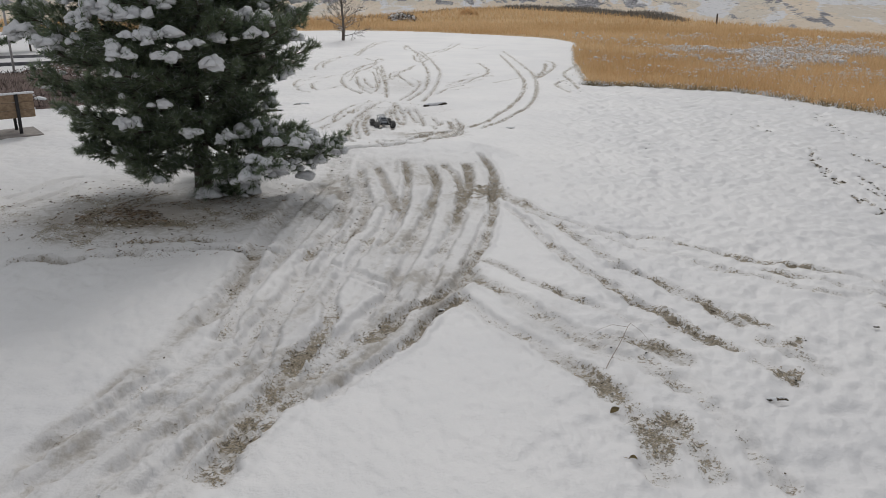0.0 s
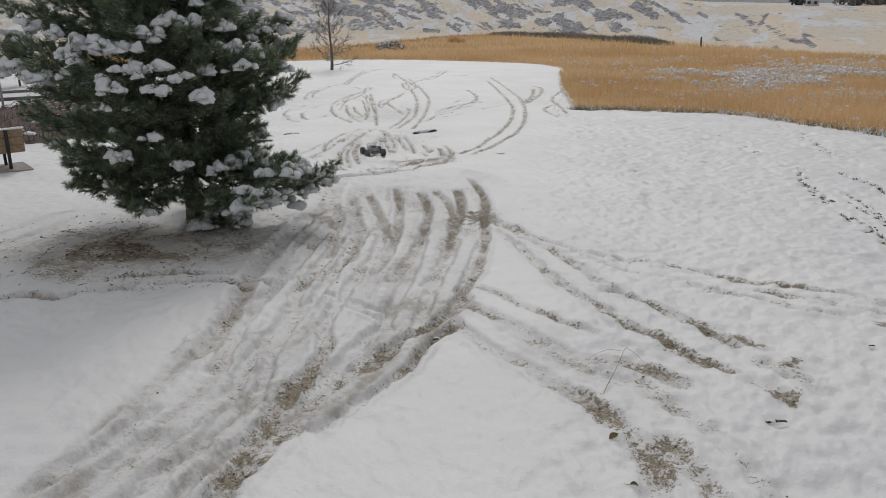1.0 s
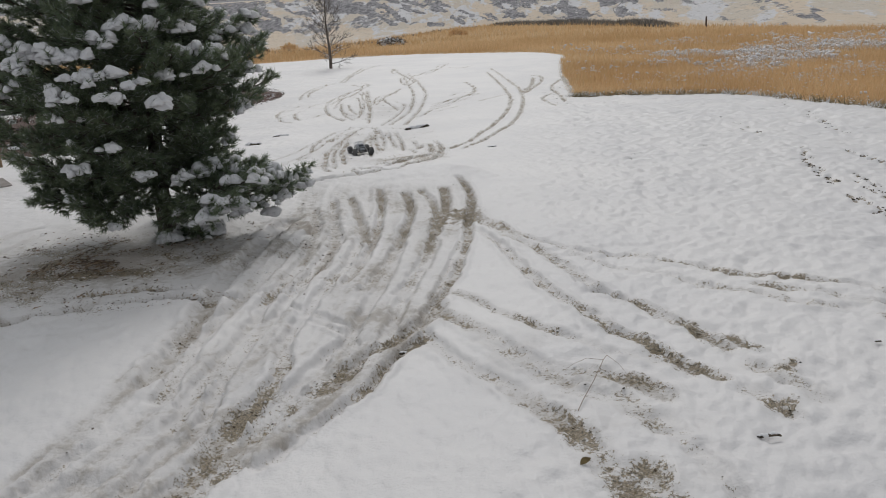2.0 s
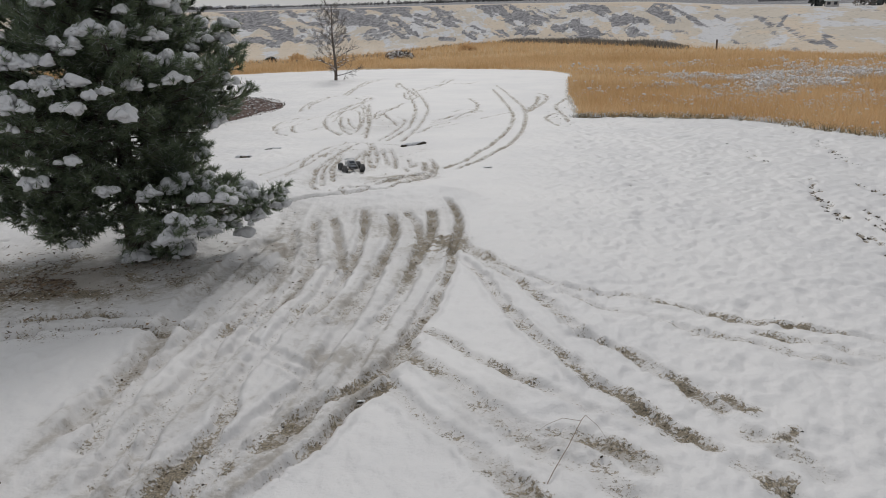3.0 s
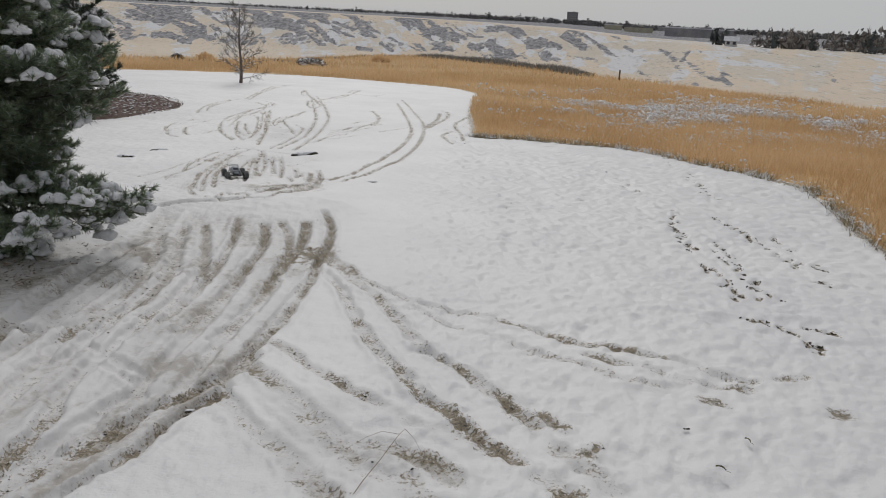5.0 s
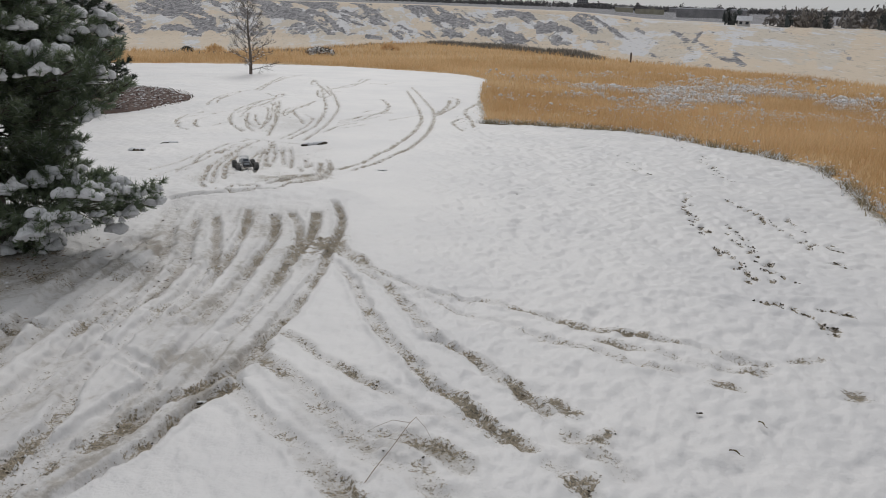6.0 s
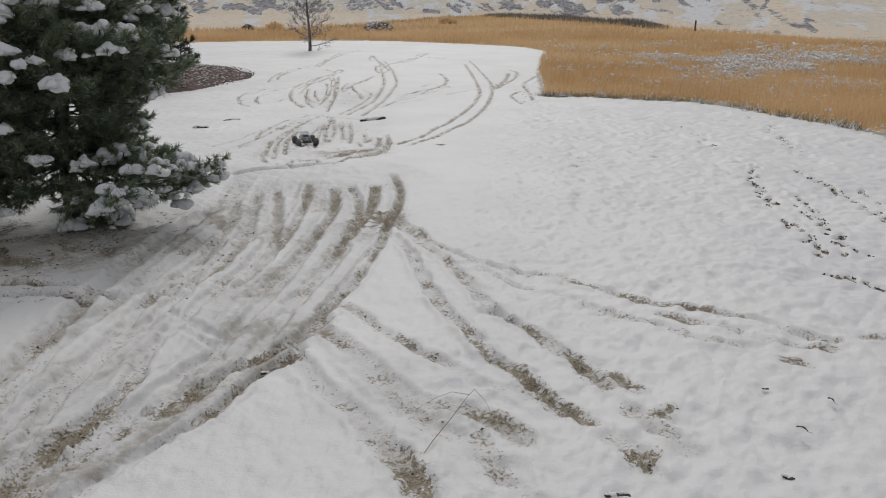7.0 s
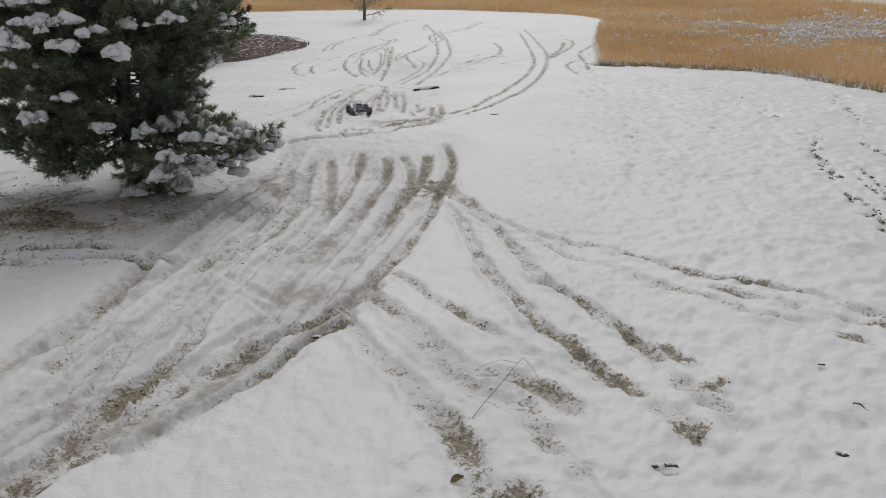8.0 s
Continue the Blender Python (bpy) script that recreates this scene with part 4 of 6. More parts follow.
    east = np.interp(py, (1.5, 2.7, 3.2, 3.8, 4.3, 4.9, 5.5, 6.2, 7.4, 9.0, 11.0), (-1.2, -1.03, -0.96, -0.58, -0.32, 0.0, 0.2, 0.27, 0.44, 0.58, 0.45))
    across = (px - west) / (east - west)
    churn = step(across + 0.10 * (ragged - 0.5), 0, 0.05) * step(1 - across + 0.08 * (ragged - 0.5), 0, 0.04) * step(10.9 - py, 0, 0.7) * step(py, 1.2, 2.2)
    striae = fbm(across * 26 + 0.5 * patch, py * 0.8, 1.0, 92, 3, 0.6)
    h -= churn * (0.012 + 0.035 * (striae - 0.5))
    churn2 = step(px, -2.5, -1.8) * step(0.1 - px, -0.1, 0.5) * step(py, 11.9, 12.5) * step(18.5 - py, 0, 3.5)
    h += (0.024 * churn + 0.02 * churn2) * (fbm(px, py, 12, 25, 4, 0.6) - 0.5)
    di = np.maximum(di, churn * (0.62 + 1.3 * (striae - 0.5) + 1.3 * np.clip(fbm(px, py, 2.6, 26, 4) - 0.42, 0, 1)))
    di = np.maximum(di, churn2 * (0.25 + 1.3 * np.clip(fbm(px, py, 3, 27, 4) - 0.4, 0, 1)))
    b = np.maximum(b, churn2 * 1.5 * np.clip(fbm(px, py, 2.6, 29, 4) - 0.46, 0, 1))
    b = np.maximum(b, churn * step(py, 7.6, 9.6) * 0.6 * np.clip(fbm(px, py, 3.4, 28, 4) - 0.5, 0, 1))
    spun = np.exp(-((px + 0.45) / 0.55) ** 2 - ((py - 12.7) / 0.33) ** 2) + 0.8 * np.exp(-((px + 0.05) / 0.2) ** 2 - ((py - 13.4) / 0.6) ** 2)
    b = np.maximum(b, spun * (0.3 + 0.9 * ragged) * (0.5 + broken))
    knot = np.exp(-(((px - 0.32) / 0.32) ** 4) - (((py - 8.75) / 0.6) ** 4))
    b = np.maximum(b, 1.05 * knot * step(fbm(px, py, 6.5, 36, 3, 0.65), 0.47, 0.60))
    # loose lumps along the lip of the ridge
    lip = np.exp(-((py - 11.5 - 0.11 * (px + 2)) / 0.22) ** 2) * step(px, -2.6, -1.6) * step(0.7 - px, 0, 0.5)
    h += 0.09 * lip * (fbm(px, py, 6, 37, 3) - 0.4)
    # needle litter under the pine, where little snow reached the ground, plus painted shade
    dp = np.hypot((px - PINE[0] + 0.25) / 2.2, (py - PINE[1] + 1.3) / 1.4)
    under = np.exp(-dp ** 2.6)
    # the soiling tint also deepens the pine's shade on the snow
    di = np.maximum(di, under * (0.6 + 1.3 * fbm(px, py, 2.2, 34, 4)))
    b = np.maximum(b, under * 3.2 * (fbm(px, py, 2.6, 33, 4, 0.6) - 0.43))
    h -= 0.03 * under
    # shaded gap along the prairie's border, painted in with the bare turf colour
    rimd, _ = near_line(px, py, np.array(LAWN), 0.6)
    b = np.maximum(b, np.exp(-(rimd / 0.16) ** 2) * (0.35 + 1.1 * ragged))
    # relief fades out round and behind the start of the walk
    calm = step(dist[sel], 1.0, 2.4) * step(68 - np.abs(bearing(px, py)), 0, 6)
    z[sel] += h * calm
    bare[sel], dirt[sel] = b * calm, di * calm
    # prairie: tan, from the lawn's border to the brink
    brink_in = dist < np.interp(bearing(x, y), BRINK_AZ, BRINK_R) + 6
    prairie[(~lawn) & brink_in & (np.abs(bearing(x, y)) < 90)] = 1.0
    wild = np.flatnonzero(prairie > 0)
    z[wild] += 0.10 * (fbm(x[wild], y[wild], 0.5, 41, 4) - 0.35)
    # bluffs
    a = bearing(x, y)
    far = step(dist - np.interp(a, BRINK_AZ, BRINK_R), 3, 8) * (np.abs(a) < 74)
    scree = np.zeros(x.shape)
    straw = np.zeros(x.shape)
    f = np.flatnonzero(far > 0)
    fa, fr = a[f], dist[f]
    fz = z[f]
    up = (fz - lie_floor(fa)) / 13.0
    rimr = rim_of(fa)
    face = step(fr, foot_of(fa) - 15, foot_of(fa) + 10) * step(rimr + 6 - fr, 0, 12)
    u0 = np.clip((fr - foot_of(fa)) / (rim_of(fa) - foot_of(fa)), -0.5, 1.5)
    blot = fbm(fa * 0.8 + u0 * 2.2, u0 * 4.5 + fa * 0.3, 0.9, 51, 5, 0.6)
    hollow = 1 - spurs(fa, u0)
    sc = (2.3 * (blot - 0.46) + 0.4 * (hollow - 0.6) + np.interp(fa, (-6, 6, 14), (0.12, 0.06, 0.0))) * face
    lump = fbm(fa * 5, fz * 1.6, 1.0, 57, 4, 0.6)
    for az0, z0, az1, z1, half, dark in SCARS:
        mx, my = radians(1) * fr * (fa - az0), fz - z0
        vx, vy = radians(1) * fr * (az1 - az0), z1 - z0
        u = np.clip((mx * vx + my * vy) / (vx * vx + vy * vy), 0, 1)
        gap = np.hypot(mx - u * vx, my - u * vy) + 1.6 * half * (lump - 0.5)
        sc = np.maximum(sc, dark * step(1.35 * half - gap, 0, 0.6 * half) * step(fr, foot_of(fa) - 22, foot_of(fa) + 4))
    scree[f] = np.clip(sc, 0, 1) * np.interp(fa, (6, 12, 17, 22), (1.0, 0.95, 0.8, 0.75))
    straw[f] = np.clip(1.6 * (fbm(fa * 0.8, up * 3, 0.7, 52, 4) - 0.42), 0, 1) + 0.16 * step(-4 - fa, 0, 6) * step(up, 0.3, 0.7) + 0.42 * step(up, 0.82, 0.98) * (fr < rimr + 30) + 0.25 * step(0.16 - up, 0, 0.12) + np.interp(fa, (8, 16), (0.08, 0.3)) - 0.6 * (fr > rimr + 60)
    scree[f] += 0.95 * (fr > rimr + 70)
    cover = np.stack([bare, dirt, prairie, np.ones_like(bare)], 1).astype(np.float32)
    bluff = np.stack([scree, straw, far, np.ones_like(bare)], 1).astype(np.float32)
    idx = np.arange(nr * na).reshape(nr, na)
    nxt = np.roll(idx, -1, 1)
    quads = np.stack([idx[:-1], nxt[:-1], nxt[1:], idx[1:]], -1).reshape(-1, 4)
    me = bpy.data.meshes.new("ground")
    me.vertices.add(len(x) + 1)
    me.vertices.foreach_set("co", np.vstack([np.stack([x, y, z], 1), [[0.8, 0.2, lie1(0.8, 0.2)]]]).astype(np.float32).ravel())
    cap = np.stack([idx[0], np.full(na, len(x)), nxt[0]], 1)
    loops = np.r_[quads.ravel(), cap.ravel()]
    me.loops.add(len(loops))
    me.loops.foreach_set("vertex_index", loops.astype(np.int32))
    me.polygons.add(len(quads) + na)
    me.polygons.foreach_set("loop_start", np.r_[np.arange(len(quads)) * 4, 4 * len(quads) + np.arange(na) * 3].astype(np.int32))
    me.polygons.foreach_set("use_smooth", np.ones(len(quads) + na, bool))
    me.update(calc_edges=True)
    for name, data in (("cover", cover), ("bluff", bluff)):
        at = me.attributes.new(name, "FLOAT_COLOR", "POINT")
        at.data.foreach_set("color", np.vstack([data, data[:1]]).ravel())
    me.materials.append(GROUND)
    ob = new("ground", me)
    tagged(ob, "snow-covered lawn scored by tyre ruts, with prairie and bluffs", "ground", kind="structure")
    return x, y, z, cover, dist


GX, GY, GZ, COVER, GDIST = ground()


# ---- mesh helpers ----
def mesh_object(name, verts, faces, material, parent=None, smooth=True, label=""):
    me = bpy.data.meshes.new(name)
    me.from_pydata(verts, [], faces)
    me.update()
    if smooth:
        me.polygons.foreach_set("use_smooth", np.ones(len(me.polygons), bool))
    me.materials.append(material)
    ob = new(name, me)
    if parent:
        ob.parent = parent
    if label:
        ob["label"] = label
    return ob


def part(name, bm, material, parent, label="", smooth=False):
    """Links a bmesh as one mesh object under a thing or a part."""
    me = bpy.data.meshes.new(name)
    bm.normal_update()
    bm.to_mesh(me)
    bm.free()
    if smooth:
        me.polygons.foreach_set("use_smooth", np.ones(len(me.polygons), bool))
    me.materials.append(material)
    ob = new(name, me)
    if parent:
        ob.parent = parent
    if label:
        ob["label"] = label
    return ob


def triangles(name, tri, material, parent=None, label=""):
    """One mesh from an array of loose triangles, shape (n, 3, 3)."""
    tri = np.asarray(tri, np.float32)
    n = len(tri)
    me = bpy.data.meshes.new(name)
    me.vertices.add(3 * n)
    me.vertices.foreach_set("co", tri.ravel())
    me.loops.add(3 * n)
    me.loops.foreach_set("vertex_index", np.arange(3 * n, dtype=np.int32))
    me.polygons.add(n)
    me.polygons.foreach_set("loop_start", np.arange(n, dtype=np.int32) * 3)
    me.update(calc_edges=True)
    me.materials.append(material)
    ob = new(name, me)
    if parent:
        ob.parent = parent
    if label:
        ob["label"] = label
    return ob


def box(size, at=(0, 0, 0), bevel=0.0, turn=None):
    bm = bmesh.new()
    bmesh.ops.create_cube(bm, size=1.0)
    bmesh.ops.scale(bm, vec=size, verts=bm.verts)
    if bevel:
        bmesh.ops.bevel(bm, geom=list(bm.edges), offset=bevel, segments=2, affect="EDGES", profile=0.6)
    bmesh.ops.transform(bm, matrix=Matrix.Translation(at) @ (turn or Matrix()), verts=bm.verts)
    return bm


def rod(r, length, at=(0, 0, 0), turn=None, r2=None, sides=10, bevel=0.0):
    bm = bmesh.new()
    bmesh.ops.create_cone(bm, cap_ends=True, segments=sides, radius1=r, radius2=r if r2 is None else r2, depth=length)
    if bevel:
        bmesh.ops.bevel(bm, geom=[e for e in bm.edges if len(e.link_faces) == 2 and e.calc_face_angle(0) > 1], offset=bevel, segments=2, affect="EDGES")
    bmesh.ops.transform(bm, matrix=Matrix.Translation(at) @ (turn or Matrix()), verts=bm.verts)
    return bm


def spin(rx=0, ry=0, rz=0):
    return pose(0, 0, 0, rx, ry, rz)


class Tubes:
    """Collects tapered tubes into one mesh."""

    def __init__(self):
        self.v, self.f = [], []

    def add(self, pts, r0, r1, sides=6):
        pts = np.asarray(pts, float)
        n = len(pts)
        tan = np.gradient(pts, axis=0)
        tan /= np.linalg.norm(tan, axis=1)[:, None] + 1e-9
        ref = np.array([0.31, 0.17, 0.93]) if abs(tan[0][2]) < 0.9 else np.array([0.95, 0.2, 0.1])
        base = len(self.v)
        for i in range(n):
            u = np.cross(tan[i], ref)
            u /= np.linalg.norm(u) + 1e-9
            w = np.cross(tan[i], u)
            r = r0 + (r1 - r0) * i / (n - 1)
            for k in range(sides):
                a = 2 * math.pi * k / sides
                self.v.append(tuple(pts[i] + r * (math.cos(a) * u + math.sin(a) * w)))
        for i in range(n - 1):
            for k in range(sides):
                a, b = base + i * sides + k, base + i * sides + (k + 1) % sides
                self.f.append((a, b, b + sides, a + sides))
        self.f.append(tuple(base + (n - 1) * sides + k for k in range(sides)))

    def link(self, name, material, parent=None, label=""):
        return mesh_object(name, self.v, self.f, material, parent, True, label)


def sphere_data(level):
    bm = bmesh.new()
    bmesh.ops.create_icosphere(bm, subdivisions=level, radius=1.0)
    v = np.array([p.co[:] for p in bm.verts])
    f = np.array([[q.index for q in p.verts] for p in bm.faces])
    bm.free()
    return v, f


BALL = {k: sphere_data(k) for k in (1, 2, 3)}


class Lumps:
    """Collects irregular rounded lumps into one mesh."""

    def __init__(self):
        self.v, self.f, self.n = [], [], 0

    def add(self, at, size, level=2, wob=0.35, rng=RNG, flat=0.0, turn=0.0):
        v, f = BALL[level]
        ph = rng.uniform(0, 6.28, 6)
        k = rng.uniform(1.3, 3.6, 6)
        w = 1 + wob * 0.5 * (np.sin(v[:, 0] * k[0] + ph[0]) * np.sin(v[:, 1] * k[1] + ph[1]) + np.sin(v[:, 2] * k[2] + ph[2] + 2 * v[:, 0]) * 0.7
                             + 0.5 * np.sin(v[:, 0] * 2 * k[3] + ph[3]) * np.sin(v[:, 1] * 2 * k[4] + ph[4]))
        p = v * w[:, None]
        if flat:
            p[:, 2] = np.where(p[:, 2] < 0, p[:, 2] * (1 - flat), p[:, 2])
        p = p * np.asarray(size)
        c, s = math.cos(turn), math.sin(turn)
        p = np.stack([p[:, 0] * c - p[:, 1] * s, p[:, 0] * s + p[:, 1] * c, p[:, 2]], 1) + np.asarray(at)
        self.v.append(p)
        self.f.append(f + self.n)
        self.n += len(v)

    def drape(self, at, size, rng, turn, level=3):
        """A fine-meshed mass with many soft lobes, hanging down at its rim."""
        v, f = BALL[level]
        w = np.ones(len(v))
        for k, amp in ((2.2, 0.22), (4.0, 0.20), (6.5, 0.15), (10.0, 0.08)):
            d = rng.normal(0, 1, (3, 3))
            d *= k / np.linalg.norm(d, axis=1)[:, None]
            w += amp * np.sin(v @ d[0] + rng.uniform(0, 6)) * np.sin(v @ d[1] + rng.uniform(0, 6)) + 0.5 * amp * np.sin(v @ d[2] + rng.uniform(0, 6))
        p = v * w[:, None]
        p[:, 2] = np.where(p[:, 2] < 0, 0.7 * p[:, 2], p[:, 2])
        p[:, 2] -= 0.25 * (p[:, 0] ** 2 + p[:, 1] ** 2) ** 0.9
        p = p * np.asarray(size)
        c, s = math.cos(turn), math.sin(turn)
        self.v.append(np.stack([p[:, 0] * c - p[:, 1] * s, p[:, 0] * s + p[:, 1] * c, p[:, 2]], 1) + np.asarray(at))
        self.f.append(f + self.n)
        self.n += len(v)

    def link(self, name, material, parent=None, label=""):
        v, f = np.vstack(self.v).astype(np.float32), np.vstack(self.f).astype(np.int32)
        me = bpy.data.meshes.new(name)
        me.vertices.add(len(v))
        me.vertices.foreach_set("co", v.ravel())
        me.loops.add(f.size)
        me.loops.foreach_set("vertex_index", f.ravel())
        me.polygons.add(len(f))
        me.polygons.foreach_set("loop_start", np.arange(len(f), dtype=np.int32) * 3)
        me.polygons.foreach_set("use_smooth", np.ones(len(f), bool))
        me.update(calc_edges=True)
        me.materials.append(material)
        ob = new(name, me)
        if parent:
            ob.parent = parent
        if label:
            ob["label"] = label
        return ob


def thing(name, at, label, category, group=""):
    e = new(name)
    e.location = at
    e.empty_display_size = 0.1
    return tagged(e, label, category, group)


# ---- the large pine ----
def needle_tufts(centres, axes, count, length, width, rng):
    """Needles sprayed forward round each shoot, as thin triangles."""
    n = len(centres)
    c, a = np.repeat(centres, count, 0), np.repeat(axes, count, 0)
    rand = rng.normal(0, 1, c.shape)
    side = rand - (rand * a).sum(1)[:, None] * a
    side /= np.linalg.norm(side, axis=1)[:, None] + 1e-9
    spread = rng.uniform(0.25, 1.25, len(c))[:, None]
    d = a * np.cos(spread) + side * np.sin(spread)
    root = c - a * (rng.uniform(0, 1, len(c)) ** 0.8 * length * 1.1)[:, None]
    tip = root + d * (length * rng.uniform(0.75, 1.15, len(c)))[:, None]
    across = np.cross(d, rng.normal(0, 1, c.shape))
    across *= width / (np.linalg.norm(across, axis=1)[:, None] + 1e-9)
    return np.stack([root - across, root + across, tip], 1)


def pine(name, at, height, radius, label, seed, whorls=29, per=8, tufts=41, needles=44, length=0.08, width=0.0040, snow=0.5, other=(), extra=(), needle_mat=NEEDLE, cap=1.0, low=0.6, bend=0.0, caps_min=0.0, loads=()):
    """A pine: tapered trunk, whorled drooping limbs, shoots with needles, and snow lying on the shoots.
    radius: pairs of height and reach of the crown; extra: limbs of their own (height, bearing, reach);
    loads: the larger heaps of snow (bearing in degrees, height, width)."""
    rng = np.random.default_rng(seed)
    root = thing(name, at, label, "tree")
    trunk = Tubes()
    hs = np.linspace(-0.12, height, 22)
    wob = lambda h: np.array([0.05 * math.sin(1.3 * h + seed) + bend * h, 0.04 * math.sin(1.9 * h + 2 * seed), h])
    tp = np.array([wob(h) for h in hs])
    tp[:, :2] -= wob(0)[:2]
    tr = 0.02 * height * (1 - hs / height * 0.93)
    tv = Tubes()
    tv.add(tp[:2], tr[0] * 1.35, tr[1] * 1.08, 12)
    tv.add(tp[1:], tr[1] * 1.08, 0.008, 12)
    tv.link("trunk", BARK, root)
    cs, ax, tips = [], [], []
    jobs = []
    for w in range(whorls):
        h = low + (height - low - 0.05) * (w / (whorls - 1)) ** 1.08
        turn0 = rng.uniform(0, 6.28)
        for k in range(per if h < 0.8 * height else 4):
            b = turn0 + 2 * math.pi * k / per + rng.normal(0, 0.3)
            reach = np.interp(h, [p[0] for p in radius], [p[1] for p in radius])
            if other:
                side = 0.5 + 0.5 * math.cos(b)
                reach = reach * (1 - side) + side * np.interp(h, [p[0] for p in other], [p[1] for p in other])
            reach *= rng.uniform(0.78, 1.06)
            jobs.append((h + rng.normal(0, 0.04), b, reach, rng.uniform(0, 1)))
    jobs += [(h, b, reach, load) for h, b, reach, load in extra]
    for h, b, reach, load in jobs:
        out = np.array([math.cos(b), math.sin(b), 0])
        perp = np.array([-out[1], out[0], 0])
        rise = np.interp(h / height, (0.05, 0.12, 0.25, 0.6, 1.0), (0.02, 0.12, 0.22, 0.45, 0.95)) + rng.normal(0, 0.06)
        sag = np.interp(h / height, (0.05, 0.4, 1.0), (0.22, 0.12, 0.0))
        u = np.linspace(0, 1, 9)
        start = np.array([np.interp(h, hs, tp[:, 0]), np.interp(h, hs, tp[:, 1]), h])
        curve = rng.normal(0, 0.12)
        pts = start + out * (u * reach)[:, None] + perp * (curve * reach * u ** 2)[:, None]
        pts[:, 2] += reach * (rise * u - 4 * sag * u * (1 - u) * 0.5 - sag * u ** 2 + 0.10 * u ** 4)
        pts[:, 2] = np.maximum(pts[:, 2], 0.06 + 0.02 * u)
        limb = Tubes()
        limb.add(pts, max(0.006, 0.0125 * reach), 0.004, 5)
        m = max(5, int(tufts * reach / 1.4))
        for j in range(m):
            t0 = 0.36 if h < 0.7 else 0.16
            t = t0 + (1 - t0) * (j + rng.uniform(0, 1)) / m
            i = min(int(t * 8), 7)
            p = pts[i] + (pts[i + 1] - pts[i]) * (t * 8 - i)
            dirn = pts[i + 1] - pts[i]
            dirn /= np.linalg.norm(dirn) + 1e-9
            side = rng.choice((-1, 1))
            tl = reach * rng.uniform(0.08, 0.42) * (1.2 - t) + 0.05
            td = dirn * rng.uniform(0.4, 1.0) + perp * side * rng.uniform(0.35, 1.0) + np.array([0, 0, rng.uniform(-0.45, 0.6)])
            td /= np.linalg.norm(td)
            e = p + td * tl
            e[2] = max(e[2], 0.07)
            if tl > 0.09:
                limb.add(np.array([p, (p + e) / 2 + np.array([0, 0, -0.01]), e]), 0.0045, 0.003, 4)
            cs.append(e), ax.append(td)
            tips.append((e, t, load, h, reach))
            if tl > 0.16:
                mid = p + td * tl * 0.55 + rng.normal(0, 0.025, 3)
                cs.append(mid), ax.append(td)
        cs.append(pts[-1]), ax.append((pts[-1] - pts[-2]) / np.linalg.norm(pts[-1] - pts[-2]))
        tips.append((pts[-1], 1.0, load, h, reach))
        limb.link("limb", BARK, root)
    cs, ax = np.array(cs), np.array(ax)
    ax[:, 2] += 0.25
    ax /= np.linalg.norm(ax, axis=1)[:, None]
    tri = needle_tufts(cs, ax, needles, length, width, rng)
    caps, poke = Lumps(), []

    def heap(e, w, count, spread, droop=1.8):
        """A coherent, lobed mass of snow bent over a shoot."""
        out = np.array([e[0], e[1], 0.0])
        out /= np.linalg.norm(out) + 1e-9
        perp = np.array([-out[1], out[0], 0.0])
        top = e + np.array([0, 0, -0.01 * w])
        turn = math.atan2(perp[1], perp[0])
        for k in range(count):
            o = out * rng.normal(0, 0.06) * spread + perp * rng.normal(0, 0.09) * spread if k else np.zeros(3)
            far = np.linalg.norm(o)
            o = o * w + np.array([0, 0, -droop * far ** 2 * w + rng.normal(0, 0.008 * spread)])
            q = w * spread * (1.0 if k == 0 else rng.uniform(0.45, 0.8))
            if rng.uniform() < 0.8:
                poke.append(top + o + np.array([rng.normal(0, 0.03), rng.normal(0, 0.03), 0.03]) * q)
            caps.drape(top + o, np.array([0.088, 0.068, 0.06]) * q * rng.uniform(0.85, 1.2, 3), rng, turn + rng.normal(0, 0.5), 3 if k == 0 else 2)

    for b, h, wide in loads:
        side = 0.5 + 0.5 * math.cos(radians(b))
        reach = np.interp(h, [p[0] for p in radius], [p[1] for p in radius]) * (1 - side) + side * np.interp(h, [p[0] for p in other], [p[1] for p in other])
        for k in range(2 + int(15 * wide)):
            turn = radians(b) + rng.normal(0, 0.26 * wide) / reach
            tip = np.array([math.cos(turn), math.sin(turn), 0]) * reach * rng.uniform(0.94, 1.06)
            heap(tip + (0, 0, h + rng.normal(0, 0.12 * wide)), 1.0, 2, rng.uniform(0.6, 0.95) * (0.7 + wide), 0.6)
    for e, t, load, h, reach in tips:
        if h < caps_min or t < 0.55:
            continue
        if loads and h > 0.75 and e[1] < 0.25 * e[0] + 0.1 and e[2] < 2.6 and rng.uniform() < 0.8:
            continue
        if h > 0.9 and rng.uniform() < 0.055:
            heap(e, 0.45 * cap, 2, 1.0)
        bough = h < 0.95 and e[0] > (0.1 if h < 0.2 else 0.5)
        if bough:
            if rng.uniform() < (0.2 if h < 0.2 else 0.25) and load < 0.5:
                heap(e, cap * rng.uniform(0.85, 1.2), int(rng.integers(2, 5)), rng.uniform(0.65, 0.95))
            continue
        chance = 0.014 if h < 1.25 else 0.10 if load < 0.55 else 0.035
        if rng.uniform() < chance * snow / 0.5 * (1.6 if t > 0.85 else 1.0):
            heap(e, cap * rng.uniform(0.9, 1.2), int(rng.integers(3, 6)), rng.uniform(0.65, 1.15) if h > 1.25 else 0.7)
    if caps.n:
        up = rng.normal(0, 0.6, (len(poke), 3)) + (0, 0, 0.6)
        tri = np.vstack([tri, needle_tufts(np.array(poke), up / np.linalg.norm(up, axis=1)[:, None], 18, length, width, rng)])
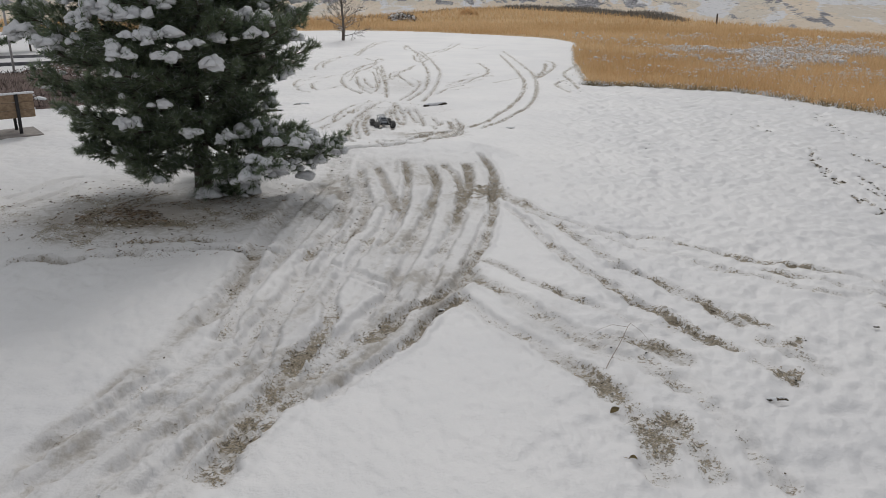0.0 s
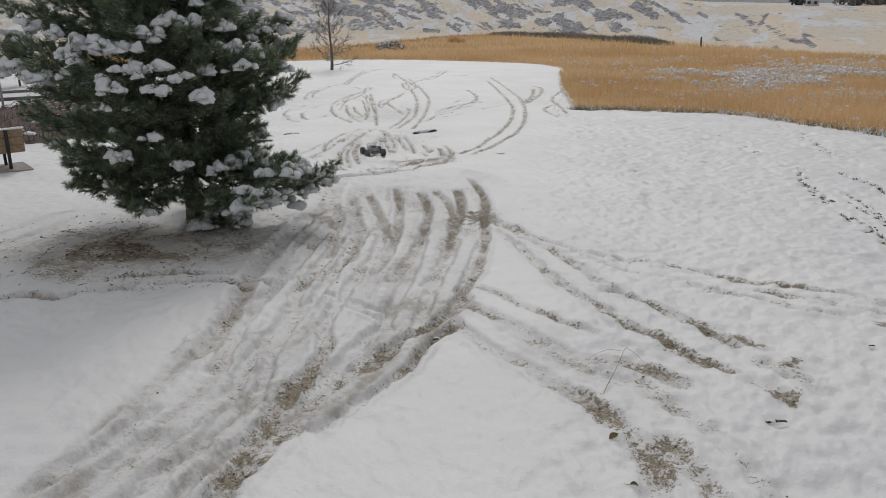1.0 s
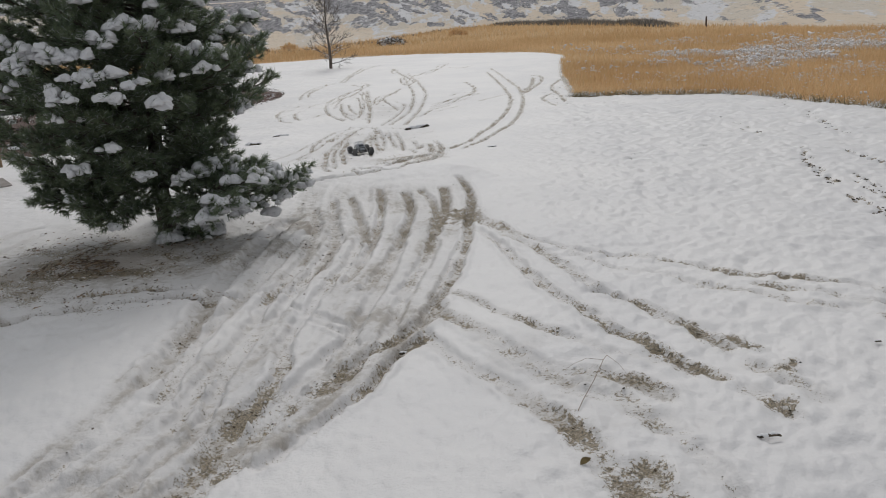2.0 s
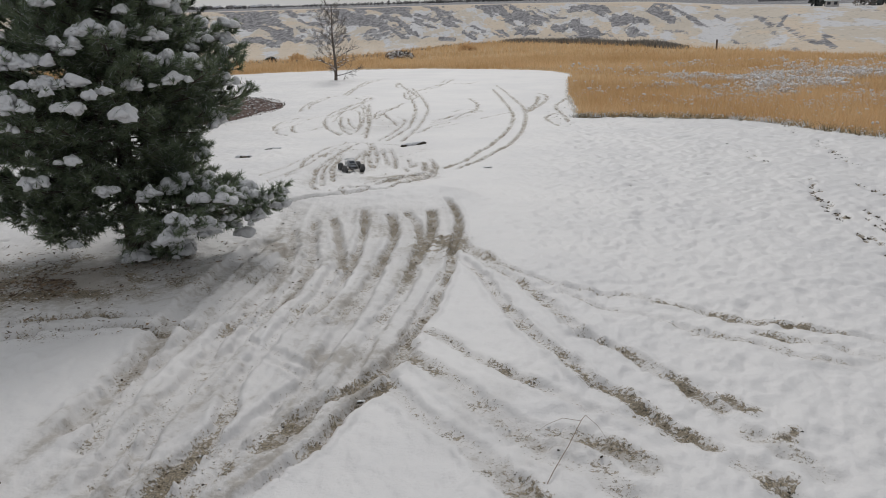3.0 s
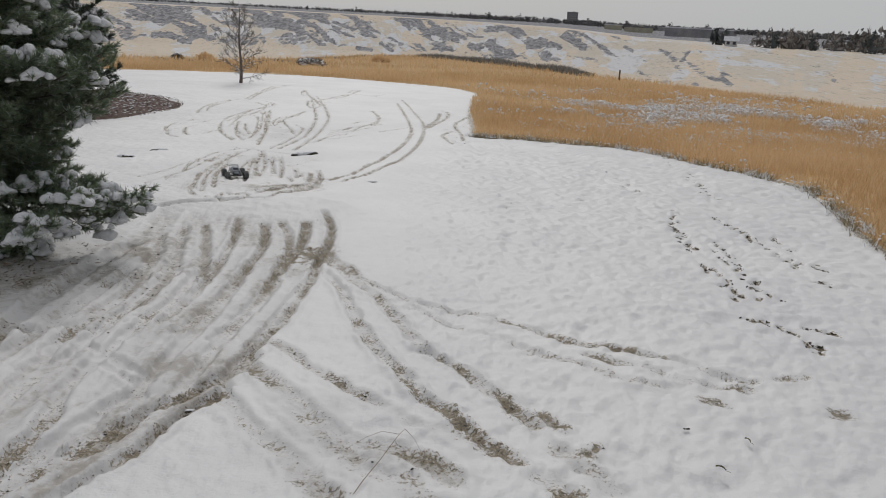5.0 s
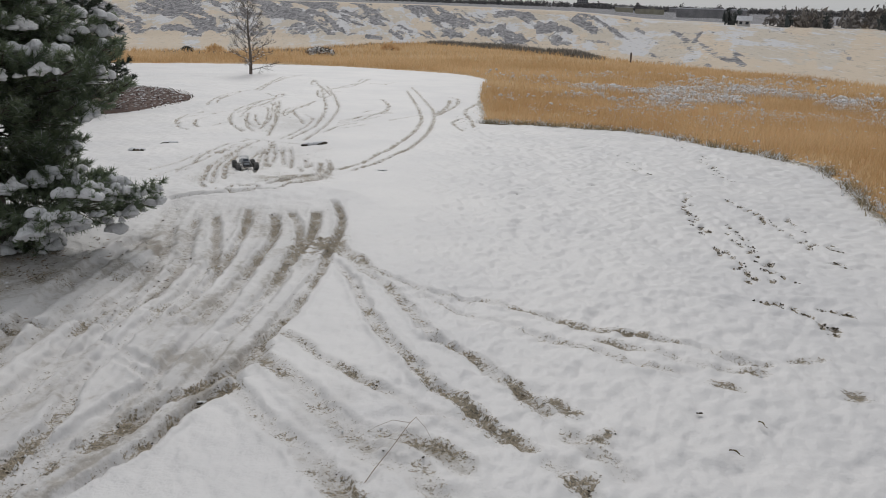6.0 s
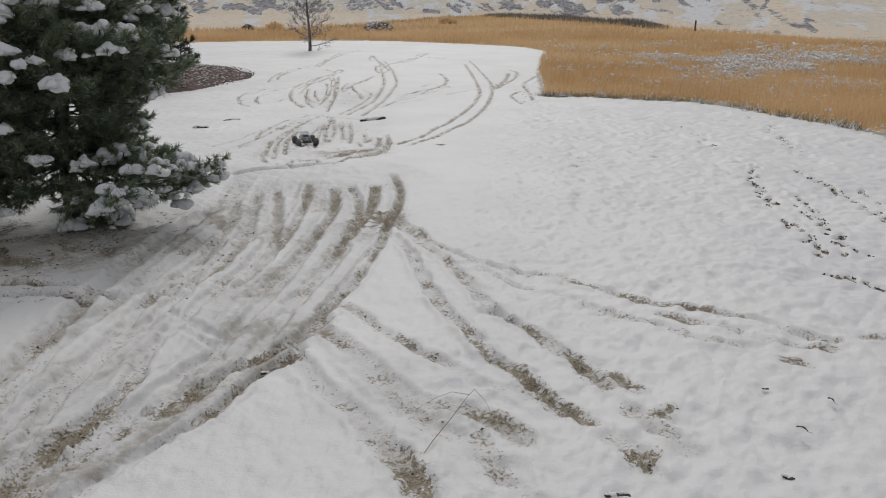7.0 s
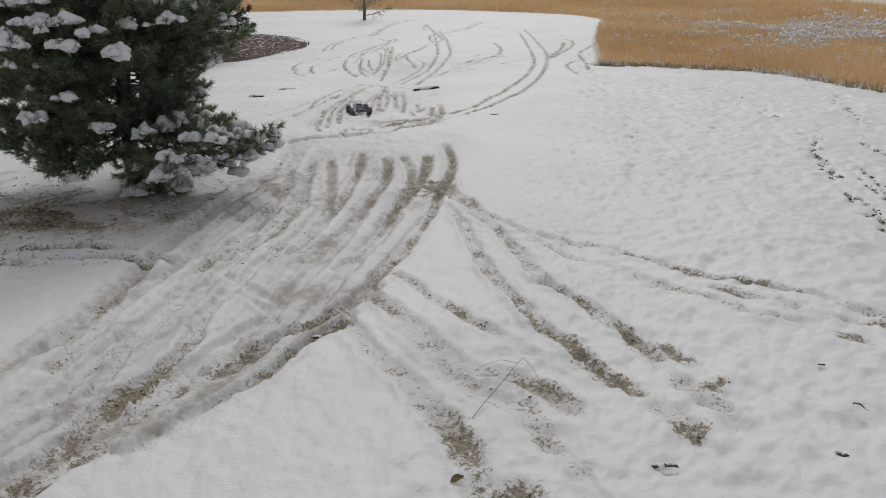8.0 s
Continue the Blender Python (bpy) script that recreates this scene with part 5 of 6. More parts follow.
    triangles("crown", tri, needle_mat, root)
    if caps.n:
        caps.link("snow_cap", CAP_SNOW, root, "lumps of fresh snow on the boughs")["kind"] = "stuff"
    return root


pine("pine_tree", (PINE[0], PINE[1], lie1(*PINE) - 0.02), 4.7,
     ((0.4, 1.15), (0.8, 1.5), (1.3, 1.7), (1.9, 1.85), (2.5, 1.5), (3.2, 1.0), (4.2, 0.4), (4.7, 0.08)),
     "dark green pine laden with snow, standing on the lawn", 11,
     loads=((-89, 1.93, 0.38), (-79, 1.94, 0.2), (-98, 1.77, 0.31), (-78, 1.74, 0.24), (-92, 1.76, 0.13), (-64, 1.66, 0.26), (-114, 2.04, 0.27), (-106, 2.16, 0.35),
            (-98, 2.12, 0.16), (-91, 2.14, 0.22), (-81, 2.24, 0.22), (-79, 2.37, 0.18), (-69, 2.39, 0.22), (-88, 2.27, 0.13), (-139, 2.31, 0.3), (-124, 2.27, 0.21),
            (-141, 1.92, 0.37), (-125, 1.87, 0.23), (-49, 2.36, 0.23), (-35, 2.28, 0.23), (-37, 2.08, 0.29), (-14, 2.02, 0.35), (-36, 1.89, 0.15), (27, 2.17, 0.25),
            (24, 1.93, 0.22), (8, 1.83, 0.17), (-5, 1.45, 0.29), (-74, 0.91, 0.24), (-54, 0.83, 0.2), (-102, 1.05, 0.18), (-86, 1.23, 0.13), (-71, 1.84, 0.11)),
     other=((0.4, 1.25), (0.65, 1.15), (0.85, 0.85), (1.1, 0.85), (1.4, 1.08), (1.75, 1.2), (2.0, 0.95), (2.2, 0.72), (2.8, 0.6), (3.8, 0.3), (4.7, 0.06)),
     extra=[(0.62, radians(-38), 1.74, 0.1), (0.66, radians(-20), 1.74, 0.2), (0.55, radians(-55), 1.35, 0.25), (0.72, radians(-30), 1.74, 0.05), (0.58, radians(-8), 1.64, 0.15), (0.75, radians(-15), 1.35, 0.3),
            (0.14, radians(-40), 0.8, 0.05), (0.15, radians(-25), 0.7, 0.05), (0.14, radians(-58), 0.55, 0.05),
            (0.62, radians(-120), 1.15, 0.9), (0.64, radians(-150), 1.25, 0.9), (0.55, radians(-100), 0.95, 0.9), (0.66, radians(178), 1.2, 0.9), (0.72, radians(-135), 1.25, 0.9), (0.6, radians(-78), 0.9, 0.9), (0.42, radians(-60), 0.7, 0.9), (0.8, radians(-25), 1.35, 0.1),
            (1.5, radians(22), 1.35, 0.6), (1.62, radians(32), 1.3, 0.6), (1.68, radians(8), 1.3, 0.6), (1.85, radians(28), 1.2, 0.6), (1.4, radians(-8), 1.2, 0.6)])
pine("small_pine", (-7.9, 24.2, lie1(-7.9, 24.2)), 4.0, ((0.3, 1.3), (1.5, 1.2), (2.5, 0.85), (3.4, 0.45), (4.0, 0.08)),
     "dark pine with a dusting of snow, in the mulch bed", 23, whorls=18, per=5, tufts=14, needles=34, length=0.14, width=0.008, snow=0.1, needle_mat=NEEDLE_OLD)


# ---- the leafless young tree ----
def bare_tree(at, height):
    rng = np.random.default_rng(5)
    root = thing("bare_tree", at, "leafless young tree with fine grey-brown branches", "tree")
    t = Tubes()
    zs = np.linspace(-0.1, height, 12)
    trunk = np.stack([0.03 * np.sin(zs * 2.1), 0.03 * np.cos(zs * 1.7), zs], 1)
    t.add(trunk, 0.085, 0.01, 8)
    t.link("trunk", BARE_BARK, root)
    snow = Lumps()

    def grow(p, d, ln, r, depth):
        u = np.linspace(0, 1, 5)[:, None]
        bendv = np.array([0, 0, 0.22]) + rng.normal(0, 0.08, 3)
        pts = p + d * ln * u + bendv * ln * u ** 2 * 0.6
        branch.add(pts, r, r * 0.45, 5 if depth < 2 else 3)
        if depth >= 3:
            return pts
        for k in range((6, 5, 4)[depth]):
            f = rng.uniform(0.25, 1.0)
            i = min(int(f * 4), 3)
            q = pts[i] + (pts[i + 1] - pts[i]) * (f * 4 - i)
            nd = d + rng.normal(0, 0.55, 3) + np.array([0, 0, 0.25])
            nd /= np.linalg.norm(nd)
            grow(q, nd, ln * rng.uniform(0.35, 0.55), max(r * 0.5, 0.004), depth + 1)
        return pts

    for k in range(34):
        h = 0.22 + (height - 0.5) * (k / 33) ** 0.9
        a = k * 2.4 + rng.normal(0, 0.3)
        ln = np.interp(h, (0.2, 0.7, 1.6, 2.4, height), (0.95, 0.9, 0.95, 0.75, 0.3)) * rng.uniform(0.75, 1.2)
        up = np.interp(h, (0.2, 0.8, 1.6, height), (0.08, 0.3, 0.6, 1.3))
        d = np.array([math.cos(a), math.sin(a), up])
        d /= np.linalg.norm(d)
        branch = Tubes()
        pts = grow(np.array([np.interp(h, zs, trunk[:, 0]), np.interp(h, zs, trunk[:, 1]), h]), d, ln, 0.02 - 0.004 * h, 0)
        branch.link("branch", TWIG, root)
        if h < 1.1:
            for q in pts[1:]:
                snow.add(q + np.array([0, 0, 0.025]), (0.09, 0.06, 0.022), 1, 0.4, rng, 0.4, a)
    snow.link("snow_cap", SNOW, root, "thin snow on the lowest branches")["kind"] = "stuff"


bare_tree((-6.34, 41.0, lie1(-6.34, 41.0)), 3.55)


# ---- the park bench, with a grey slab for its shadow ----
def bench():
    at = (-7.13, 12.12, lie1(-7.13, 12.12) - 0.02)
    root = thing("park_bench", (*at[:2], at[2] + 0.0), "brown plank bench on black metal legs, snow along its back", "bench")
    root.rotation_euler, root.scale = (0, 0, radians(40)), (0.9, 0.9, 0.88)
    # local x runs along the bench towards its other end (minus), y to its front
    L = 1.85
    for k, zc in enumerate((0.41, 0.557, 0.704)):
        part("back_slat", box((L, 0.035, 0.142), (-L / 2 + 0.28, 0.03 * (zc - 0.4) * -3, zc), 0.008, spin(8)), PLANK, root)
    for k in range(3):
        part("seat_slat", box((L, 0.125, 0.035), (-L / 2 + 0.28, 0.12 + 0.14 * k, 0.44), 0.008), PLANK, root)
    for x in (0.0, -1.35):
        leg = part("leg", box((0.055, 0.055, 0.80), (x, -0.03, 0.38), 0.01, spin(5)), BLACK_METAL, root)
        part("foot_plate", box((0.10, 0.16, 0.012), (x, 0.0, 0.006), 0.003), BLACK_METAL, leg)
        part("front_leg", box((0.05, 0.05, 0.42), (x, 0.42, 0.21), 0.01), BLACK_METAL, root)
        part("seat_bearer", box((0.05, 0.50, 0.045), (x, 0.2, 0.40), 0.008), BLACK_METAL, root)
    s = Lumps()
    for x in np.arange(0.26, -1.56, -0.055):
        s.add((x, -0.045, 0.785), (0.05, 0.036, 0.03), 2, 0.25, RNG, 0.5)
    s.link("snow_cap", SNOW, root, "strip of snow along the top")
    s = Lumps()
    for x in np.arange(0.24, -1.56, -0.1):
        for y in (0.12, 0.26, 0.4):
            s.add((x, y, 0.465), (0.08, 0.075, 0.03), 2, 0.3, RNG, 0.5)
    s.link("seat_snow", SNOW, root, "snow lying on the seat")
    # grey slab added where only the bench's shadow shows on the snow
    pad = part("bench_shadow_slab", box((2.2, 0.75, 0.12), (0, 0, 0), 0.015), SHADOW_GREY, None)
    pad.location, pad.rotation_euler = (-7.85, 11.72, lie1(-7.85, 11.72) - 0.05), (0, 0, radians(40))
    tagged(pad, "grey slab under the park bench, standing in for its shadow", "slab", kind="structure")


bench()


# ---- mulch bed ----
def mulch_bed():
    cx, cy, rx, ry = BED
    rng = np.random.default_rng(3)
    na, nr = 140, 40
    v, f = [], []
    for i in range(nr + 1):
        for k in range(na):
            a = 2 * math.pi * k / na
            q = i / nr
            edge = 1 + 0.02 * math.sin(7 * a) + 0.012 * math.sin(17 * a + 1)
            x, y = cx + rx * q * edge * math.cos(a), cy + ry * q * edge * math.sin(a)
            v.append((x, y, 0.09 * (1 - q ** 6) - 0.05 * q ** 30))
    xy = np.array(v)
    xy[:, 2] += lie(xy[:, 0], xy[:, 1]) + 0.05 * (fbm(xy[:, 0], xy[:, 1], 3, 61, 3) - 0.4)
    for i in range(nr):
        for k in range(na):
            a, b = i * na + k, i * na + (k + 1) % na
            f.append((a, b, b + na, a + na))
    root = thing("mulch_bed", (0, 0, 0), "dark brown bark mulch bed flecked with snow", "flower bed")
    mesh_object("mulch", [tuple(p) for p in xy], f, MULCH, root)
    chips, flecks = [], Lumps()
    n = 8000
    a, q = rng.uniform(0, 2 * math.pi, n), np.sqrt(rng.uniform(0, 1, n)) * 0.99
    x, y = cx + rx * q * np.cos(a), cy + ry * q * np.sin(a)
    z = lie(x, y) + 0.10 * (1 - q ** 6)
    c = np.stack([x, y, z], 1)
    d = rng.normal(0, 1, (n, 3)) * (1, 1, 0.5)
    e = rng.normal(0, 1, (n, 3)) * (1, 1, 0.7)
    chips = np.stack([c - 0.014 * d, c + 0.014 * d, c + 0.026 * e + (0, 0, 0.015)], 1)
    triangles("bark_chips", chips, MULCH, root)["kind"] = "stuff"
    for k in range(1900):
        a, q = rng.uniform(0, 2 * math.pi), math.sqrt(rng.uniform(0, 1)) * 0.97
        x, y = cx + rx * q * math.cos(a), cy + ry * q * math.sin(a)
        s = rng.uniform(0.012, 0.038)
        flecks.add((x, y, lie1(x, y) + 0.10 * (1 - q ** 6) + 0.02), (s * 1.4, s, s * 0.35), 1, 0.5, rng, 0.3, rng.uniform(0, 3))
    flecks.link("snow", SNOW, root)["kind"] = "stuff"
    # dead stalks along the rim
    st = []
    for k in range(420):
        a = rng.uniform(0, 2 * math.pi)
        p = np.array([cx + rx * 1.0 * math.cos(a), cy + ry * 1.0 * math.sin(a), 0])
        p[2] = lie1(p[0], p[1])
        t = p + np.array([rng.normal(0, 0.05), rng.normal(0, 0.05), rng.uniform(0.03, 0.08)])
        w = np.array([rng.normal(0, 0.008), rng.normal(0, 0.008), 0])
        st.append((p - w, p + w, t))
    triangles("dead_stalks", np.array(st), CLOD, root)["kind"] = "stuff"


mulch_bed()


# ---- prairie grass ----
def blades(x, y, z, height, width, lean, rng):
    n = len(x)
    a = rng.uniform(0, 2 * math.pi, n)
    w = np.stack([np.cos(a), np.sin(a), np.zeros(n)], 1) * width[:, None]
    p = np.stack([x, y, z], 1)
    t = p + np.stack([rng.normal(0, 1, n) * lean * height, rng.normal(0, 1, n) * lean * height, height], 1)
    return np.stack([p - w, p + w, t], 1)


def prairie_grass():
    rng = np.random.default_rng(31)
    out = []
    for n, lo, hi, hgt, wid in ((170000, 9, 34, 0.34, 0.010), (110000, 34, 62, 0.36, 0.018), (70000, 62, 118, 0.42, 0.04)):
        az = np.radians(rng.uniform(-36, 44, n))
        r = np.sqrt(rng.uniform(lo ** 2, hi ** 2, n))
        x, y = 0.8 + r * np.sin(az), 0.2 + r * np.cos(az)
        brink = np.interp(np.degrees(az), BRINK_AZ, BRINK_R)
        keep = ~lawn_mask(x, y) & (r < brink + 1.5)
        clump = fbm(x, y, 1.5, 71, 3)
        keep &= rng.uniform(0, 1, n) < 0.35 + 1.1 * clump
        x, y, cl = x[keep], y[keep], clump[keep]
        h = hgt * rng.uniform(0.45, 1.15, len(x)) * (0.55 + 0.9 * cl)
        out.append(blades(x, y, lie(x, y) - 0.03, h, wid * rng.uniform(0.6, 1.3, len(x)), 0.33, rng))
    ob = triangles("prairie_grass", np.vstack(out), HAY)
    tagged(ob, "tall dry golden prairie grass beyond the lawn", "grass", kind="stuff")
    # snow caught on the grass
    s = Lumps()
    for k in range(5400):
        if k < 4500:
            x, y = rng.normal(14.5, 4.0), rng.normal(32.0, 5.6)
        else:
            x, y = rng.uniform(4, 27), rng.uniform(21, 48)
        if lawn_mask(np.array([x]), np.array([y]))[0] or fbm(np.array([x]), np.array([y]), 0.5, 77, 2)[0] < (0.47 if k < 4500 else 0.6):
            continue
        w = rng.uniform(0.022, 0.07) * (1.7 if rng.uniform() < 0.12 else 1) * np.interp(y, (23, 29), (0.4, 1.0))
        for j in range(rng.integers(1, 4)):
            s.add((x + rng.normal(0, 0.16), y + rng.normal(0, 0.16), lie1(x, y) + rng.uniform(0.10, 0.26)), (w * rng.uniform(0.6, 1.5), w * rng.uniform(0.6, 1.0), w * 0.6), 1, 1.0, rng, 0.0, rng.uniform(0, 3))
    # blades whitened with frost among it
    n = 26000
    x, y = rng.normal(14.5, 4.2, n), rng.normal(32.0, 5.8, n)
    keep = (fbm(x, y, 0.5, 77, 2) > 0.42) & (fbm(x, y, 1.9, 78, 3) > 0.5) & (np.hypot(x, y) > 24)
    x, y = x[keep], y[keep]
    keep = ~lawn_mask(x, y)
    x, y = x[keep], y[keep]
    # and along the lawn's border
    pts = np.array(LAWN)
    pts = pts[(pts[:, 1] > 9) & (pts[:, 1] < 23.2) & (pts[:, 0] > 3)]
    e = rng.integers(0, len(pts) - 1, 1500)
    q = pts[e] + (pts[e + 1] - pts[e]) * rng.uniform(0, 1, (1500, 1)) + rng.normal(0, 0.13, (1500, 2))
    q = q[fbm(q[:, 0], q[:, 1], 2.2, 79, 2) > 0.5]
    x, y = np.r_[x, q[:, 0]], np.r_[y, q[:, 1]]
    frosted = blades(x, y, lie(x, y) + 0.02, rng.uniform(0.06, 0.24, len(x)) * np.where(y < 23, 0.6, 1), rng.uniform(0.008, 0.02, len(x)), 0.6, rng)
    ob = triangles("frosted_grass", frosted, SNOW)
    tagged(ob, "dry grass blades whitened with clinging snow", "grass", kind="stuff")
    # along the border
    pts = np.array(LAWN)
    pts = pts[(pts[:, 1] > 9) & (pts[:, 1] < 23.2) & (pts[:, 0] > 3)]
    e = rng.integers(0, len(pts) - 1, 3600)
    q = pts[e] + (pts[e + 1] - pts[e]) * rng.uniform(0, 1, (3600, 1)) + rng.normal(0, 0.10, (3600, 2))
    q = q[fbm(q[:, 0], q[:, 1], 1.4, 79, 2) > 0.42]
    ob = triangles("border_grass", blades(q[:, 0], q[:, 1], lie(q[:, 0], q[:, 1]) - 0.01, rng.uniform(0.06, 0.2, len(q)), rng.uniform(0.004, 0.009, len(q)), 0.55, rng), STRAW)
    tagged(ob, "ragged dead grass along the edge of the lawn", "grass", kind="stuff")
    for k in range(260):
        i = rng.integers(0, len(pts) - 1)
        p = pts[i] + (pts[i + 1] - pts[i]) * rng.uniform() + rng.normal(0, 0.16, 2)
        w = rng.uniform(0.012, 0.03) * (1.4 if rng.uniform() < 0.12 else 1)
        s.add((p[0], p[1], lie1(*p) + rng.uniform(0.03, 0.16)), (w, w * 0.8, w * 0.5), 1, 0.6, rng, 0.2, rng.uniform(0, 3))
    ob = s.link("snow_on_grass", SNOW)
    tagged(ob, "patches of snow caught on the dry grass", "snow", kind="stuff")


prairie_grass()


# ---- dead turf and soil thrown up in the ruts ----
def turf_litter():
    rng = np.random.default_rng(41)
    w = np.where((COVER[:, 0] > 0.36) & (GDIST < 11.4) & (GDIST > 2.4) & (COVER[:, 2] < 0.5), COVER[:, 0], 0)
    w = w * np.clip(GDIST, 3, 16)
    pick = rng.choice(len(w), 15000, p=w / w.sum())
    x, y, z = GX[pick] + rng.normal(0, 0.012, len(pick)), GY[pick] + rng.normal(0, 0.012, len(pick)), GZ[pick] - 0.004
    far = np.clip(GDIST[pick] / 7, 1, 2.6)
    h = rng.uniform(0.004, 0.017, len(x)) * np.sqrt(far)
    ob = triangles("dead_turf", blades(x, y, z, h, rng.uniform(0.0016, 0.004, len(x)) * far, 0.9, rng), STRAW)
    tagged(ob, "flattened straw-coloured turf showing through the snow", "grass", kind="stuff")
    near = (COVER[:, 1] > 0.3) & (GDIST < 26) & (GDIST > 2.4)
    w = np.where(near, (0.05 + COVER[:, 0].clip(0, 1) ** 2) * np.clip(GDIST, 3, 14), 0)
    pick = rng.choice(len(w), 5200, p=w / w.sum())
    s, snow = Lumps(), Lumps()
    for i in pick[:1200]:
        q = (0.002 + 0.004 * rng.uniform() ** 2.5) * (1 + GDIST[i] / 14)
        s.add((GX[i] + rng.normal(0, 0.03), GY[i] + rng.normal(0, 0.03), GZ[i] + 0.2 * q), (q * 1.5, q, q * 0.7), 1, 0.7, rng, 0, rng.uniform(0, 3))
    for i in pick[3000:3900]:
        q = rng.uniform(0.003, 0.007) * (1 + GDIST[i] / 16)
        snow.add((GX[i] + rng.normal(0, 0.06), GY[i] + rng.normal(0, 0.06), GZ[i] + 0.3 * q), (q * 1.3, q, q * 0.8), 1, 0.7, rng, 0, rng.uniform(0, 3))
    # dark lumps added in the prints only to deepen their tone
    for qx, qy, turn, turf in PRINTS:
        for j in range(int(3.2 * min(turf, 1.6))):
            q = rng.uniform(0.004, 0.012)
            x, y = qx + rng.normal(0, 0.035), qy + rng.normal(0, 0.03)
            s.add((x, y, lie1(x, y) - 0.012), (q * 1.5, q, q * 0.8), 1, 0.9, rng, 0, rng.uniform(0, 3))
    tagged(s.link("dark_crumbs", CLOD), "dark crumbs of soil over the snow, and dark lumps added in the prints", "soil", kind="stuff")
    tagged(snow.link("snow_crumbs", SNOW), "loose crumbs of snow beside the ruts", "snow", kind="stuff")


turf_litter()


def pine_litter():
    rng = np.random.default_rng(47)
    n = 5000
    a, q = rng.uniform(0, 6.283, n), np.clip(np.abs(rng.normal(0, 0.62, n)), 0, 1.2)
    x, y = PINE[0] - 0.25 + 2.0 * q * np.cos(a), PINE[1] - 1.25 + 1.3 * q * np.sin(a)
    keep = fbm(x, y, 2.2, 48, 3, 0.6) > 0.50 + 0.05 * q
    x, y = x[keep], y[keep]
    far = np.hypot(x - 0.8, y - 0.2)
    zz = lie(x, y) + rng.uniform(-0.025, 0.004, len(x))
    c = np.stack([x, y, zz + 0.012], 1)
    d = rng.normal(0, 1, (len(x), 3)) * (1, 1, 0.25)
    e = rng.normal(0, 1, (len(x), 3)) * (1, 1, 0.35)
    size = rng.uniform(0.006, 0.02, len(x))[:, None]
    # single leaves blown out from under the boughs
    m = 130
    u = np.stack([rng.uniform(-4.9, -2.2, m), rng.uniform(6.45, 7.9, m)], 1)
    g = np.stack([u[:, 0], u[:, 1], lie(u[:, 0], u[:, 1]) + 0.012], 1)
    c = np.vstack([c, np.repeat(g, 3, 0) + rng.normal(0, 0.012, (3 * m, 3)) * (1, 1, 0.3)])
    d, e = np.vstack([d, rng.normal(0, 1, (3 * m, 3)) * (1, 1, 0.4)]), np.vstack([e, rng.normal(0, 1, (3 * m, 3)) * (1, 1, 0.5)])
    size = np.vstack([size, rng.uniform(0.008, 0.016, (3 * m, 1))])
    ob = triangles("needle_litter", np.stack([c - d * size, c + d * size, c + e * size], 1), two_tone("needle_litter", (0.085, 0.06, 0.04), (0.26, 0.185, 0.12), 6, 0.9, bump=0, island=0.9))
    tagged(ob, "brown fallen needles and leaves under the pine", "litter", kind="stuff")


pine_litter()


def polar(az, r):
    """A place on the land from a bearing in degrees and a distance."""
    x, y = 0.8 + r * math.sin(radians(az)), 0.2 + r * math.cos(radians(az))
    return x, y, lie1(x, y)


